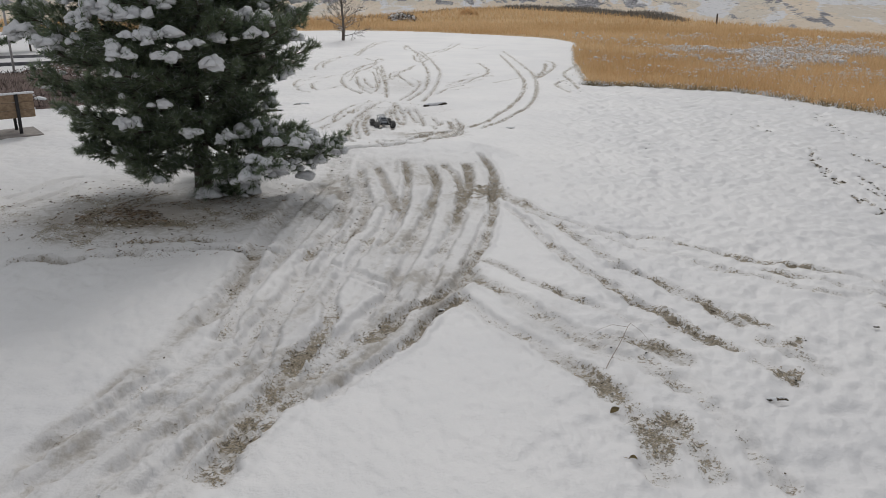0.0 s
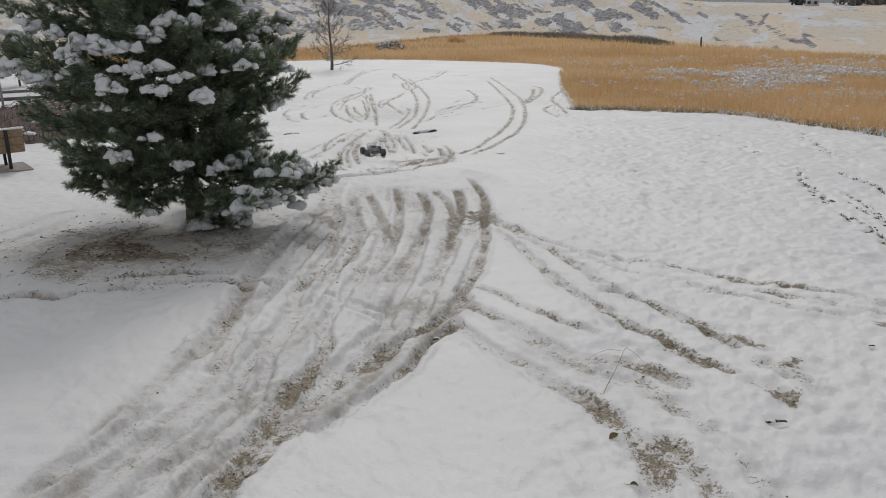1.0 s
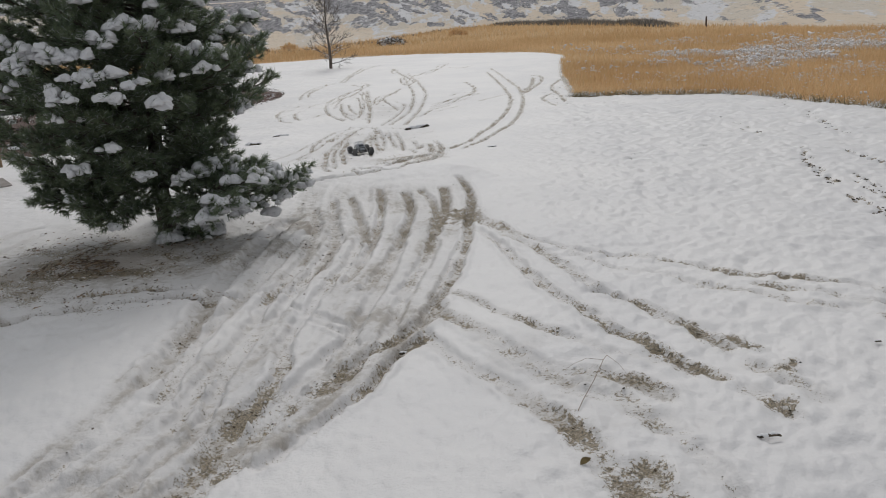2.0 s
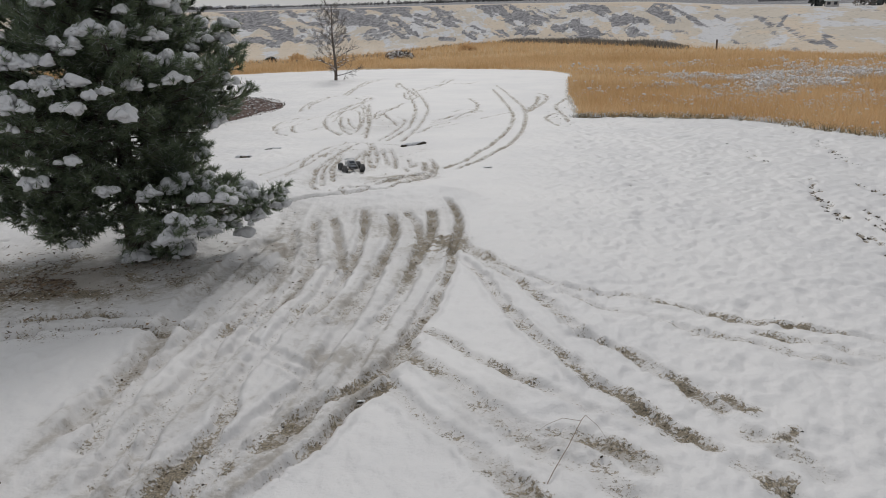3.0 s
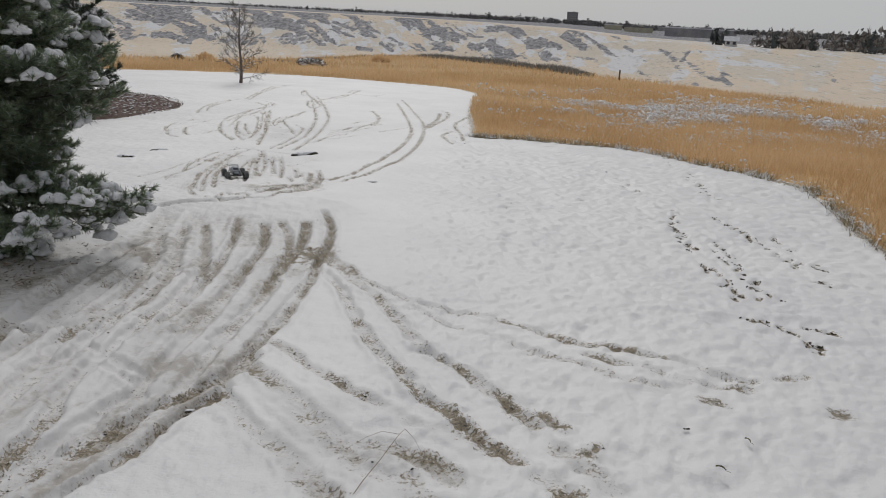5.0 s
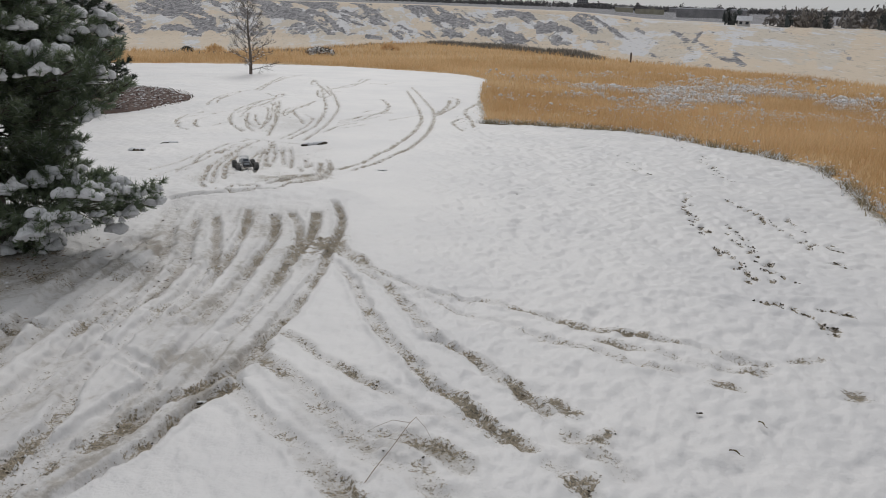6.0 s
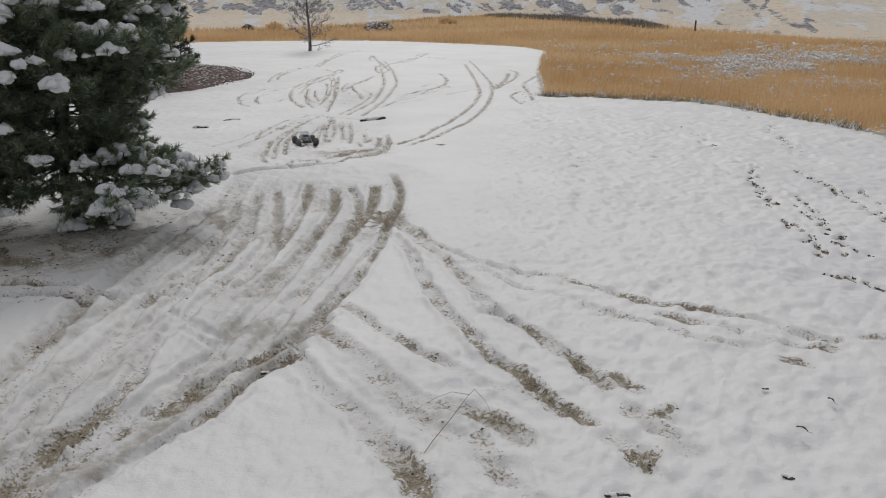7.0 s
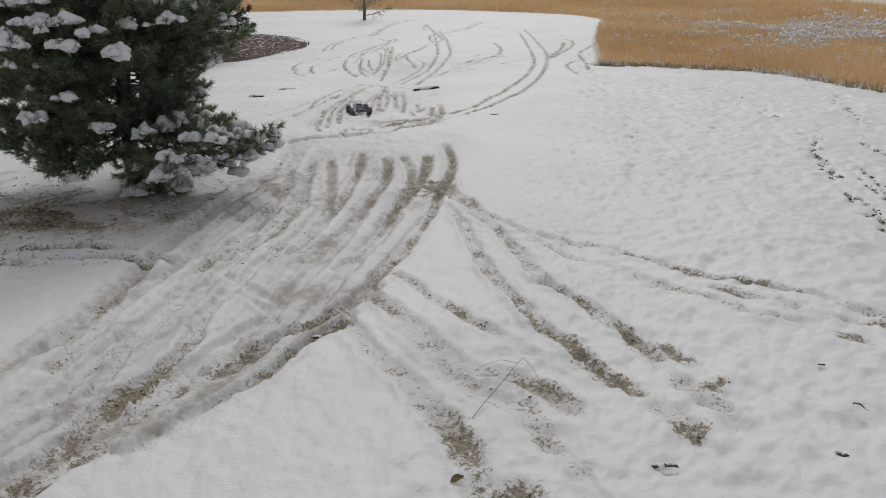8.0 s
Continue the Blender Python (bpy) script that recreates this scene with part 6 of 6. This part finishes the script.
# ---- the radio-controlled truck, pulled up just past the ridge ----
def toy_truck(at, heading):
    root = thing("toy_truck", at, "dark radio-controlled monster truck with a roll cage", "toy car")
    root.rotation_euler = (0, 0, radians(heading))
    root.scale = (0.85, 0.85, 0.85)
    part("chassis", box((0.34, 0.11, 0.02), (0, 0, 0.085), 0.006), BLACK_METAL, root)
    bm = bmesh.new()
    sections = ((-0.19, 0.055, 0.12, 0.15), (-0.12, 0.075, 0.11, 0.19), (-0.04, 0.08, 0.105, 0.225), (0.04, 0.078, 0.105, 0.215), (0.10, 0.07, 0.105, 0.165), (0.19, 0.05, 0.11, 0.14))
    rings = []
    for x, w, z0, z1 in sections:
        rings.append([bm.verts.new((x, sy * w * k, z)) for sy, k, z in ((-1, 0.9, z0), (-1, 1, (z0 + z1) / 2), (-1, 0.7, z1), (1, 0.7, z1), (1, 1, (z0 + z1) / 2), (1, 0.9, z0))])
    for a, b in zip(rings, rings[1:]):
        for k in range(6):
            bm.faces.new((a[k], a[(k + 1) % 6], b[(k + 1) % 6], b[k]))
    bm.faces.new(rings[0][::-1]), bm.faces.new(rings[-1])
    bmesh.ops.recalc_face_normals(bm, faces=bm.faces)
    bmesh.ops.bevel(bm, geom=list(bm.edges), offset=0.006, segments=2, affect="EDGES")
    shell = part("body_shell", bm, SHELL, root, "blue-grey moulded shell", True)
    for s in (-1, 1):
        part("side_stripe", box((0.20, 0.003, 0.022), (0.0, s * 0.0815, 0.165), 0.001), SHELL_LIGHT, shell, "pale grey stripe")
    part("windscreen", box((0.05, 0.10, 0.003), (0.078, 0, 0.196), 0.001, spin(0, 38)), GLASS_DARK, shell)
    cage = Tubes()
    for s in (-1, 1):
        cage.add([(-0.16, s * 0.075, 0.15), (-0.10, s * 0.07, 0.245), (0.02, s * 0.065, 0.25), (0.12, s * 0.06, 0.16)], 0.006, 0.006, 6)
    for x, z in ((-0.10, 0.245), (0.02, 0.25)):
        cage.add([(x, -0.07, z), (x, 0.07, z)], 0.006, 0.006, 6)
    cage.link("roll_cage", SHELL_LIGHT, root, "pale tubular roll cage")
    part("front_bumper", box((0.03, 0.15, 0.025), (0.225, 0, 0.09), 0.008), BLACK_METAL, root)
    part("rear_wing", box((0.06, 0.17, 0.008), (-0.21, 0, 0.205), 0.003, spin(0, -12)), SHELL, root)
    for sx in (-1, 1):
        part("shock_tower", box((0.012, 0.13, 0.07), (sx * 0.13, 0, 0.13), 0.004), BLACK_METAL, root)
        for sy in (-1, 1):
            part("arm", box((0.03, 0.12, 0.014), (sx * 0.155, sy * 0.095, 0.082), 0.004), BLACK_METAL, root)
            part("shock", rod(0.011, 0.11, (sx * 0.145, sy * 0.085, 0.125), spin(sy * 28), sides=10), STEEL, root, "bright coil-over shock")
            hub = (sx * 0.17, sy * 0.175, 0.078)
            bm = bmesh.new()
            prof = ((0.050, -0.042), (0.070, -0.044), (0.080, -0.028), (0.082, 0.0), (0.080, 0.028), (0.070, 0.044), (0.050, 0.042))
            ring = []
            n = 22
            for k in range(n):
                a = 2 * math.pi * k / n
                lug = 1.0 if k % 2 else 0.94
                ring.append([bm.verts.new((hub[0] + r * (lug if r > 0.075 else 1) * math.cos(a), hub[1] + y, hub[2] + r * (lug if r > 0.075 else 1) * math.sin(a))) for r, y in prof])
            for k in range(n):
                p, q = ring[k], ring[(k + 1) % n]
                for j in range(len(prof) - 1):
                    bm.faces.new((p[j], p[j + 1], q[j + 1], q[j]))
            bmesh.ops.recalc_face_normals(bm, faces=bm.faces)
            tyre = part("wheel", rod(0.05, 0.07, hub, spin(90), sides=18, bevel=0.006), STEEL, root, "grey spoked wheel")
            part("tyre", bm, RUBBER, tyre, "chunky black tyre")
            part("hub_nut", rod(0.012, 0.02, (hub[0], hub[1] + sy * 0.04, hub[2]), spin(90), sides=6), BLACK_METAL, tyre)


toy_truck((-1.36, 13.55, lie1(-1.36, 13.55) - 0.012), -68)


# ---- small things lying on the snow ----
def stem():
    t = Tubes()
    z = lambda x, y, up: (x, y, lie1(x, y) + up)
    t.add([z(1.03, 3.98, 0.0), z(1.10, 4.14, 0.03), z(1.20, 4.36, 0.05), z(1.30, 4.62, 0.06), z(1.335, 4.70, 0.055)], 0.0022, 0.0015, 5)
    t.add([z(1.30, 4.62, 0.06), z(1.20, 4.645, 0.065), z(1.11, 4.60, 0.05), z(1.05, 4.56, 0.03)], 0.0013, 0.0009, 4)
    t.add([z(1.335, 4.70, 0.055), z(1.39, 4.60, 0.04), z(1.43, 4.48, 0.01)], 0.0014, 0.0009, 4)
    ob = t.link("dry_stem", two_tone("dry_stem_bark", (0.16, 0.10, 0.06), (0.28, 0.19, 0.12), 30, 0.8, bump=0.001))
    tagged(ob, "thin dry reddish-brown stem fallen across the snow", "stem")


stem()


def leaf(at, length, turn):
    bm = bmesh.new()
    n = 9
    rows = []
    for i in range(n):
        u = i / (n - 1)
        w = 0.23 * length * math.sin(math.pi * min(1, u * 1.05)) ** 0.8 * (1.25 - u * 0.5) if i < n - 1 else 0.002
        rows.append([bm.verts.new(((u - 0.5) * length, s * w, 0.012 + 0.010 * abs(s) * (1 if s > 0 else 0.4) + 0.012 * math.sin(3 * u))) for s in (-1, 0, 1)])
    for a, b in zip(rows, rows[1:]):
        bm.faces.new((a[0], a[1], b[1], b[0])), bm.faces.new((a[1], a[2], b[2], b[1]))
    bmesh.ops.solidify(bm, geom=list(bm.faces), thickness=0.0012)
    root = thing("fallen_leaf", at, "single olive-brown fallen leaf curled on the snow", "leaf", "leaves on the snow")
    root.rotation_euler = (radians(8), 0, radians(turn))
    blade = part("blade", bm, LEAF, root, smooth=True)
    part("stalk", rod(0.0012, 0.03, (-length / 2 - 0.012, 0, 0.012), spin(0, 90), sides=5), LEAF, root)


leaf((1.02, 3.51, lie1(1.02, 3.51) + 0.004), 0.075, 38)
leaf((1.03, 3.03, lie1(1.03, 3.03) + 0.004), 0.04, -20)
leaf((3.44, 4.68, lie1(3.44, 4.68) + 0.004), 0.045, 118)
leaf((3.13, 4.34, lie1(3.13, 4.34) + 0.004), 0.06, 140)


def clod(at, to, soil, size, label):
    """A low bank of pushed-up snow from at to to, with torn soil showing at its foot for the given shares."""
    root = thing("turf_clod", (at[0], at[1], lie1(*at)), label, "turf clod", "clods on the lawn")
    rng = np.random.default_rng(int(abs(at[0] * 100)) + 3)
    s, c = Lumps(), Lumps()
    run = np.array(to) - np.array(at)
    n = max(3, int(np.hypot(*run) / (0.6 * size)))
    turn = math.atan2(run[1], run[0])
    for k in range(n):
        u = (k + 0.5) / n
        x, y = run * u + rng.normal(0, 0.2 * size, 2)
        if any(lo <= u <= hi for lo, hi in soil):
            for j in range(4):
                q = size * rng.uniform(0.3, 0.6)
                s.add((x + rng.normal(0, 0.4 * size), y - 0.3 * size + rng.normal(0, 0.15 * size), 0.25 * q), (q * 1.2, q * 0.8, q * 0.7), 2, 1.0, rng, 0.2, turn)
        q = size * rng.uniform(0.5, 0.95)
        c.add((x, y + 0.5 * size, 0.35 * q), (q * 1.3, q * 0.9, q * 0.7), 2, 0.6, rng, 0.2, turn)
    s.link("soil", CLOD, root)["kind"] = "stuff"
    c.link("snow_cap", SNOW, root)["kind"] = "stuff"


TORN = "dark torn turf at the foot of pushed-up snow"
clod((-0.75, 16.5), (-0.36, 16.84), ((0.0, 0.2), (0.75, 1.0)), 0.06, TORN)
clod((-3.56, 16.45), (-3.3, 16.56), ((0.0, 0.5),), 0.045, TORN)
clod((-3.85, 15.35), (-3.6, 15.4), ((0.2, 0.9),), 0.05, TORN)
clod((0.86, 13.5), (0.98, 13.52), ((0.3, 0.8),), 0.03, TORN)
clod((1.95, 3.72), (2.05, 3.73), ((0.0, 0.3), (0.6, 1.0)), 0.014, TORN)
clod((2.86, 3.89), (2.9, 3.885), ((0, 1),), 0.014, "small dark crumb of soil on clean snow")
clod((3.11, 4.86), (3.14, 4.86), ((0, 1),), 0.01, "small dark crumb of soil on clean snow")
clod((-0.015, 4.985), (0.015, 4.995), ((0, 1),), 0.014, "small dark crumb of soil on clean snow")


# ---- the prairie's edge: post, reeds and shrubs ----
def fence_post(az, r, height):
    x, y, z = polar(az, r)
    root = thing("fence_post", (x, y, z), "lone weathered wooden post in the grass", "post")
    part("shaft", rod(0.075, height + 0.3, (0, 0, height / 2 - 0.15), r2=0.068, sides=12, bevel=0.01), POST_WOOD, root)
    part("wire_staple", box((0.02, 0.16, 0.02), (0, 0, height * 0.8), 0.004), STEEL, root)


fence_post(16.3, 69, 0.85)


def reeds():
    rng = np.random.default_rng(9)
    n = 9000
    az = np.r_[rng.uniform(2.0, 14.5, 7600), rng.uniform(-16, 2, 1400)]
    brink = np.interp(az, BRINK_AZ, BRINK_R)
    r = brink - rng.uniform(-1, 5, n)
    x, y = 0.8 + r * np.sin(np.radians(az)), 0.2 + r * np.cos(np.radians(az))
    tall = np.interp(az, (-16, 1.5, 3, 8, 13, 14.5), (0.25, 0.3, 0.55, 0.7, 0.6, 0.3))
    h = tall * rng.uniform(0.5, 1.2, n) * (0.6 + 0.8 * fbm(x, y, 0.4, 88, 2))
    ob = triangles("reed_bed", blades(x, y, lie(x, y) - 0.1, h, np.full(n, 0.06), 0.25, rng), REED)
    tagged(ob, "grey-brown belt of dead reeds along the brink", "reeds", kind="stuff")


reeds()


def shrub(az, r, size, material, label, snow=0, seed=1):
    x, y, z = polar(az, r)
    rng = np.random.default_rng(seed)
    root = thing("shrub", (x, y, z), label, "shrub")
    n = 420
    d = rng.normal(0, 1, (n, 3))
    d /= np.linalg.norm(d, axis=1)[:, None]
    d[:, 2] = np.abs(d[:, 2])
    c = d * (rng.uniform(0.3, 1, n) ** 0.5)[:, None] * np.array([size, size, size * 0.75])
    c *= (0.8 + 0.4 * rng.uniform(0, 1, n))[:, None]
    t = np.stack([c, c + rng.normal(0, 0.12 * size, (n, 3)), c + d * 0.3 * size + rng.normal(0, 0.05 * size, (n, 3))], 1)
    triangles("foliage", t, material, root)
    st = Tubes()
    for k in range(7):
        st.add([(0, 0, -0.1), tuple(c[k] * 0.5), tuple(c[k])], 0.02 * size + 0.008, 0.008, 5)
    st.link("stems", TWIG, root)["kind"] = "stuff"
    if snow:
        s = Lumps()
        for k in range(snow):
            q = c[rng.integers(0, n)]
            s.add((q[0], q[1], abs(q[2]) + 0.1 * size), (0.22 * size, 0.2 * size, 0.1 * size), 1, 0.5, rng, 0.3)
        s.link("snow_cap", SNOW, root)["kind"] = "stuff"


shrub(-14.3, 69, 0.5, FAR_FIR, "small dark juniper standing in the prairie grass", 0, 2)
shrub(-5.6, 66, 0.75, TWIG, "low bush bowed under a load of snow", 80, 3)
shrub(-4.9, 66, 0.6, TWIG, "low bush bowed under a load of snow", 60, 4)
shrub(-0.6, 80, 0.9, HAY, "rounded tan bush of dry stalks", 0, 5)
shrub(-12.5, 68, 0.7, HAY, "rounded tan bush of dry stalks", 0, 6)


# ---- behind the bench: planting bed, kerb, road and pole ----
def planting_bed():
    rng = np.random.default_rng(17)
    root = thing("planting_bed", (0, 0, 0), "brown planting bed with low bare brush and snow", "flower bed")
    poly = smooth_line([(-21, 14.5), (-12, 13.4), (-8.9, 14.7), (-7.6, 16.3), (-8.4, 19.5), (-10.8, 22.8), (-13.4, 23.6), (-21, 20.5)], 8)
    cx, cy = -13.5, 18.5
    v, f, n = [], [], len(poly)
    for i in range(15):
        q = i / 14
        for x, y in poly:
            px, py = cx + (x - cx) * q, cy + (y - cy) * q
            v.append((px, py, 0.10 * (1 - q ** 5) - 0.04 * q ** 20))
    xy = np.array(v)
    xy[:, 2] += lie(xy[:, 0], xy[:, 1]) + 0.05 * fbm(xy[:, 0], xy[:, 1], 2, 81, 3)
    for i in range(14):
        for k in range(n):
            a, b = i * n + k, i * n + (k + 1) % n
            f.append((a, b, b + n, a + n))
    mesh_object("soil", [tuple(p) for p in xy], f, MULCH, root)
    m = 9000
    x, y = rng.uniform(-21, -7.5, m), rng.uniform(13.4, 23.6, m)
    ok = inside(x, y, [tuple(p) for p in poly])
    x, y = x[ok], y[ok]
    h = 0.10 + 0.42 * np.clip(fbm(x, y, 0.55, 82, 3) - 0.3, 0, 1)
    tri = blades(x, y, lie(x, y) + 0.04, h * rng.uniform(0.5, 1.3, len(x)), np.full(len(x), 0.012), 0.5, rng)
    triangles("brush", tri, two_tone("bare_brush", (0.05, 0.038, 0.034), (0.15, 0.115, 0.095), 1.2, 0.9, bump=0, island=0.8), root)["kind"] = "stuff"
    s = Lumps()
    for k in range(150):
        x, y = rng.uniform(-20, -7.8), rng.uniform(13.6, 23.4)
        if inside(np.array([x]), np.array([y]), [tuple(p) for p in poly])[0] and fbm(np.array([x]), np.array([y]), 0.6, 83, 2)[0] > 0.48:
            w = rng.uniform(0.04, 0.13)
            s.add((x, y, lie1(x, y) + rng.uniform(0.1, 0.25)), (w * 1.3, w, w * 0.4), 1, 0.5, rng, 0.3)
    s.link("snow", SNOW, root)["kind"] = "stuff"


planting_bed()


def strip(name, a, b, width, height, material, label, category, lift=0.0):
    """A long low kerb or road strip that follows the land."""
    n = 40
    a, b = np.array(a, float), np.array(b, float)
    d = (b - a) / np.linalg.norm(b - a)
    nrm = np.array([-d[1], d[0]])
    v, f = [], []
    for i in range(n + 1):
        p = a + (b - a) * i / n
        for s, up in ((-1, -0.1), (-1, height), (1, height), (1, -0.1)):
            q = p + nrm * s * width / 2
            v.append((q[0], q[1], lie1(*p) + up + lift))
        if i:
            for k in range(3):
                o = (i - 1) * 4 + k
                f.append((o, o + 1, o + 5, o + 4))
    ob = mesh_object(name, v, f, material, smooth=False)
    tagged(ob, label, category, kind="structure")


strip("kerb_1", (-24, 20.0), (-9, 30.6), 0.16, 0.10, two_tone("wet_kerb", (0.06, 0.06, 0.07), (0.13, 0.13, 0.14), 3, 0.8, bump=0.01), "dark wet kerb along the snowed road", "kerb")
strip("kerb_2", (-26, 22.5), (-13, 31.8), 0.10, 0.09, two_tone("road_edge", (0.12, 0.12, 0.13), (0.24, 0.24, 0.25), 3, 0.8, bump=0.01), "dark wet kerb on the far side of the road", "kerb")


def pole():
    x, y = -13.75, 23.6
    root = thing("sign_pole", (x, y, lie1(x, y)), "slim grey metal pole beside the road", "pole")
    part("shaft", rod(0.035, 2.3, (0, 0, 1.1), sides=12), STEEL, root)
    part("collar", rod(0.06, 0.06, (0, 0, 0.04), sides=12, bevel=0.008), STEEL, root)


pole()
for k, (az, r, hgt) in enumerate(((-33.5, 36, 4.6), (-30.3, 37, 2.0), (-36.0, 34, 3.0))):
    x, y, z = polar(az, r)
    pine("roadside_pine", (x, y, z), hgt, ((0.2, 0.32 * hgt), (0.4 * hgt, 0.3 * hgt), (0.8 * hgt, 0.12 * hgt), (hgt, 0.03)),
         "olive-green conifer dusted with snow beside the road", 90 + k, whorls=12, per=5, tufts=10, needles=24, length=0.2, width=0.014, snow=0.3, needle_mat=NEEDLE, cap=1.8)


# ---- the far rim: woods, houses, works and a tower block ----
def woods(name, label, spots, material, spiky, rng):
    """Distant trees as many small clumps; spots: x, y, z, height."""
    tris = []
    for x, y, z, h in spots:
        n = 26
        u = rng.uniform(0, 1, n)
        if spiky:
            rad = 0.24 * h * (1.05 - u)
        else:
            rad = 0.42 * h * np.sin(np.clip(u * 0.9 + 0.12, 0, 1) * math.pi) ** 0.6
        a = rng.uniform(0, 6.28, n)
        c = np.stack([x + rad * np.cos(a) * rng.uniform(0.2, 1, n), y + rad * np.sin(a) * rng.uniform(0.2, 1, n), z + h * (0.08 + 0.88 * u)], 1)
        s = 0.16 * h * (1.15 - 0.6 * u)[:, None]
        tris.append(np.stack([c + rng.normal(0, 1, (n, 3)) * s, c + rng.normal(0, 1, (n, 3)) * s, c + rng.normal(0, 1, (n, 3)) * s * (0.7, 0.7, 1.4)], 1))
        p = np.array([x, y, z - 0.3])
        tris.append(np.array([[p + (0.03 * h, 0, 0), p - (0.03 * h, 0, 0), p + (0, 0, h * 0.9)]]))
    ob = triangles(name, np.vstack(tris), material)
    tagged(ob, label, "woods", kind="stuff")


def far_woods():
    rng = np.random.default_rng(55)
    spots = []
    for k in range(3200):
        az = rng.uniform(-34, 38)
        r = rng.uniform(900, 1500)
        thick = np.interp(az, (-34, -16, -13, -8, 0, 10, 22, 38), (0.3, 0.25, 0.15, 0.25, 0.5, 0.95, 1.0, 1.0))
        if rng.uniform() > thick + 0.3:
            continue
        x, y, z = polar(az, r)
        spots.append((x, y, z, rng.uniform(4, 7) * (0.35 + 0.65 * thick) * (1.6 if rng.uniform() < 0.03 else 1)))
    woods("far_woods", "grey line of distant woods along the horizon", spots, FAR_LEAF, False, rng)
    spots = []
    for k in range(120):
        az = rng.uniform(24.5, 40)
        x, y, z = polar(az, np.interp(az, (16, 24, 40), (345, 275, 262)) + rng.uniform(0, 30))
        spots.append((x, y, z, rng.uniform(3.5, 6.5) * np.interp(az, (24.5, 29, 33), (0.85, 0.95, 1.25))))
    woods("rim_woods", "leafless brown trees on the sandy rim", spots, RIM_LEAF, False, rng)
    spots = []
    for az, h in ((22.2, 6.4), (22.7, 5.2), (25.9, 5.0), (28.2, 5.4), (31.5, 6.5), (33.5, 6.0), (35.2, 6.8)):
        x, y, z = polar(az, np.interp(az, (16, 24, 40), (340, 272, 258)))
        spots += [(x + rng.normal(0, 0.4), y, z, h), (x + rng.normal(0, 0.8), y + 1, z, h * 0.8)]
    woods("rim_spruces", "dark pointed spruces on the rim", spots, FAR_FIR, True, rng)


far_woods()


def building(az, r, w, d, h, wall, roof, label, category="building", flat=True, rows=2, cols=6, turn=0.0, lift=0.0, name="building", group=""):
    x, y, z = polar(az, r)
    root = thing(name, (x, y, z + lift), label, category, group)
    root.rotation_euler = (0, 0, radians(turn - az))
    part("wall", box((w, d, h + 2), (0, 0, h / 2 - 1), 0.05), wall, root)
    if flat:
        rf = part("roof", box((w * 1.02, d * 1.02, h * 0.06 + 0.25), (0, 0, h + 0.1), 0.05), roof, root)
        part("roof_unit", box((w * 0.14, d * 0.3, h * 0.12 + 0.4), (w * 0.1, 0, h + 0.5), 0.05), wall, rf)
    else:
        bm = bmesh.new()
        e, rz = 0.5, h + 0.38 * d
        vs = [bm.verts.new(p) for p in ((-w / 2 - e, -d / 2 - e, h - 0.2), (w / 2 + e, -d / 2 - e, h - 0.2), (w / 2 + e, d / 2 + e, h - 0.2), (-w / 2 - e, d / 2 + e, h - 0.2), (-w / 2 - e, 0, rz), (w / 2 + e, 0, rz))]
        for q in ((0, 1, 5, 4), (2, 3, 4, 5), (0, 4, 3), (1, 2, 5), (3, 2, 1, 0)):
            bm.faces.new([vs[i] for i in q])
        rf = part("roof", bm, roof, root)
        part("chimney", box((0.7, 0.7, 1.6), (w * 0.25, 0.3, rz), 0.04), ROOF_DARK, rf)
    for i in range(rows):
        for k in range(cols):
            wx, wz = -w / 2 + w * (k + 0.5) / cols, h * (i + 0.55) / rows
            part("window", box((w / cols * 0.5, 0.25, h / rows * 0.45), (wx, -d / 2 - 0.05, wz), 0.02), GLASS_DARK, root)
    return root


building(12.45, 1150, 15, 12, 15.5, TOWER_WALL, ROOF_DARK, "grey concrete tower block on the skyline", "tower block", rows=6, cols=5, name="tower_block")
building(13.6, 1100, 22, 12, 6, TOWER_WALL, ROOF_DARK, "low grey block beside the tower", "building", rows=2, cols=5)
building(17.0, 600, 20, 14, 3.6, SHED_WALL, ROOF_DARK, "olive-walled works building with a dark roof", "warehouse", rows=0, cols=0, name="warehouse")
building(15.3, 660, 14, 10, 3.6, SHED_WALL, ROOF, "low olive works building with a snowy roof", "warehouse", rows=0, cols=0, name="warehouse")
building(21.0, 470, 36, 14, 4.6, TOWER_WALL, ROOF, "long low grey works building with a snowy roof", "warehouse", rows=0, cols=0, name="warehouse")
building(18.9, 900, 20, 14, 4.2, TOWER_WALL, ROOF, "long pale works building with a snowy roof", "warehouse", rows=0, cols=0, name="warehouse")
building(23.15, 268, 3.6, 3.2, 1.9, HOUSE_WALL, ROOF, "small shed with a snowy roof among the trees", "shed", flat=False, rows=1, cols=2, name="shed")
_rng = np.random.default_rng(64)
for k in range(20):
    az = -19.5 + 8.2 * (k + _rng.uniform(0, 0.8)) / 20 if k < 15 else _rng.uniform(3, 12)
    building(az, _rng.uniform(1050, 1400), _rng.uniform(5, 9), 6, _rng.uniform(1.6, 2.4), HOUSE_WALL, ROOF if k % 3 else ROOF_DARK,
             ("pale house with a snowy roof on the far rim" if k % 3 else "pale house with a dark roof on the far rim"), "house", flat=False, rows=1, cols=3, turn=_rng.uniform(-25, 25), name="house", group="houses on the far rim")
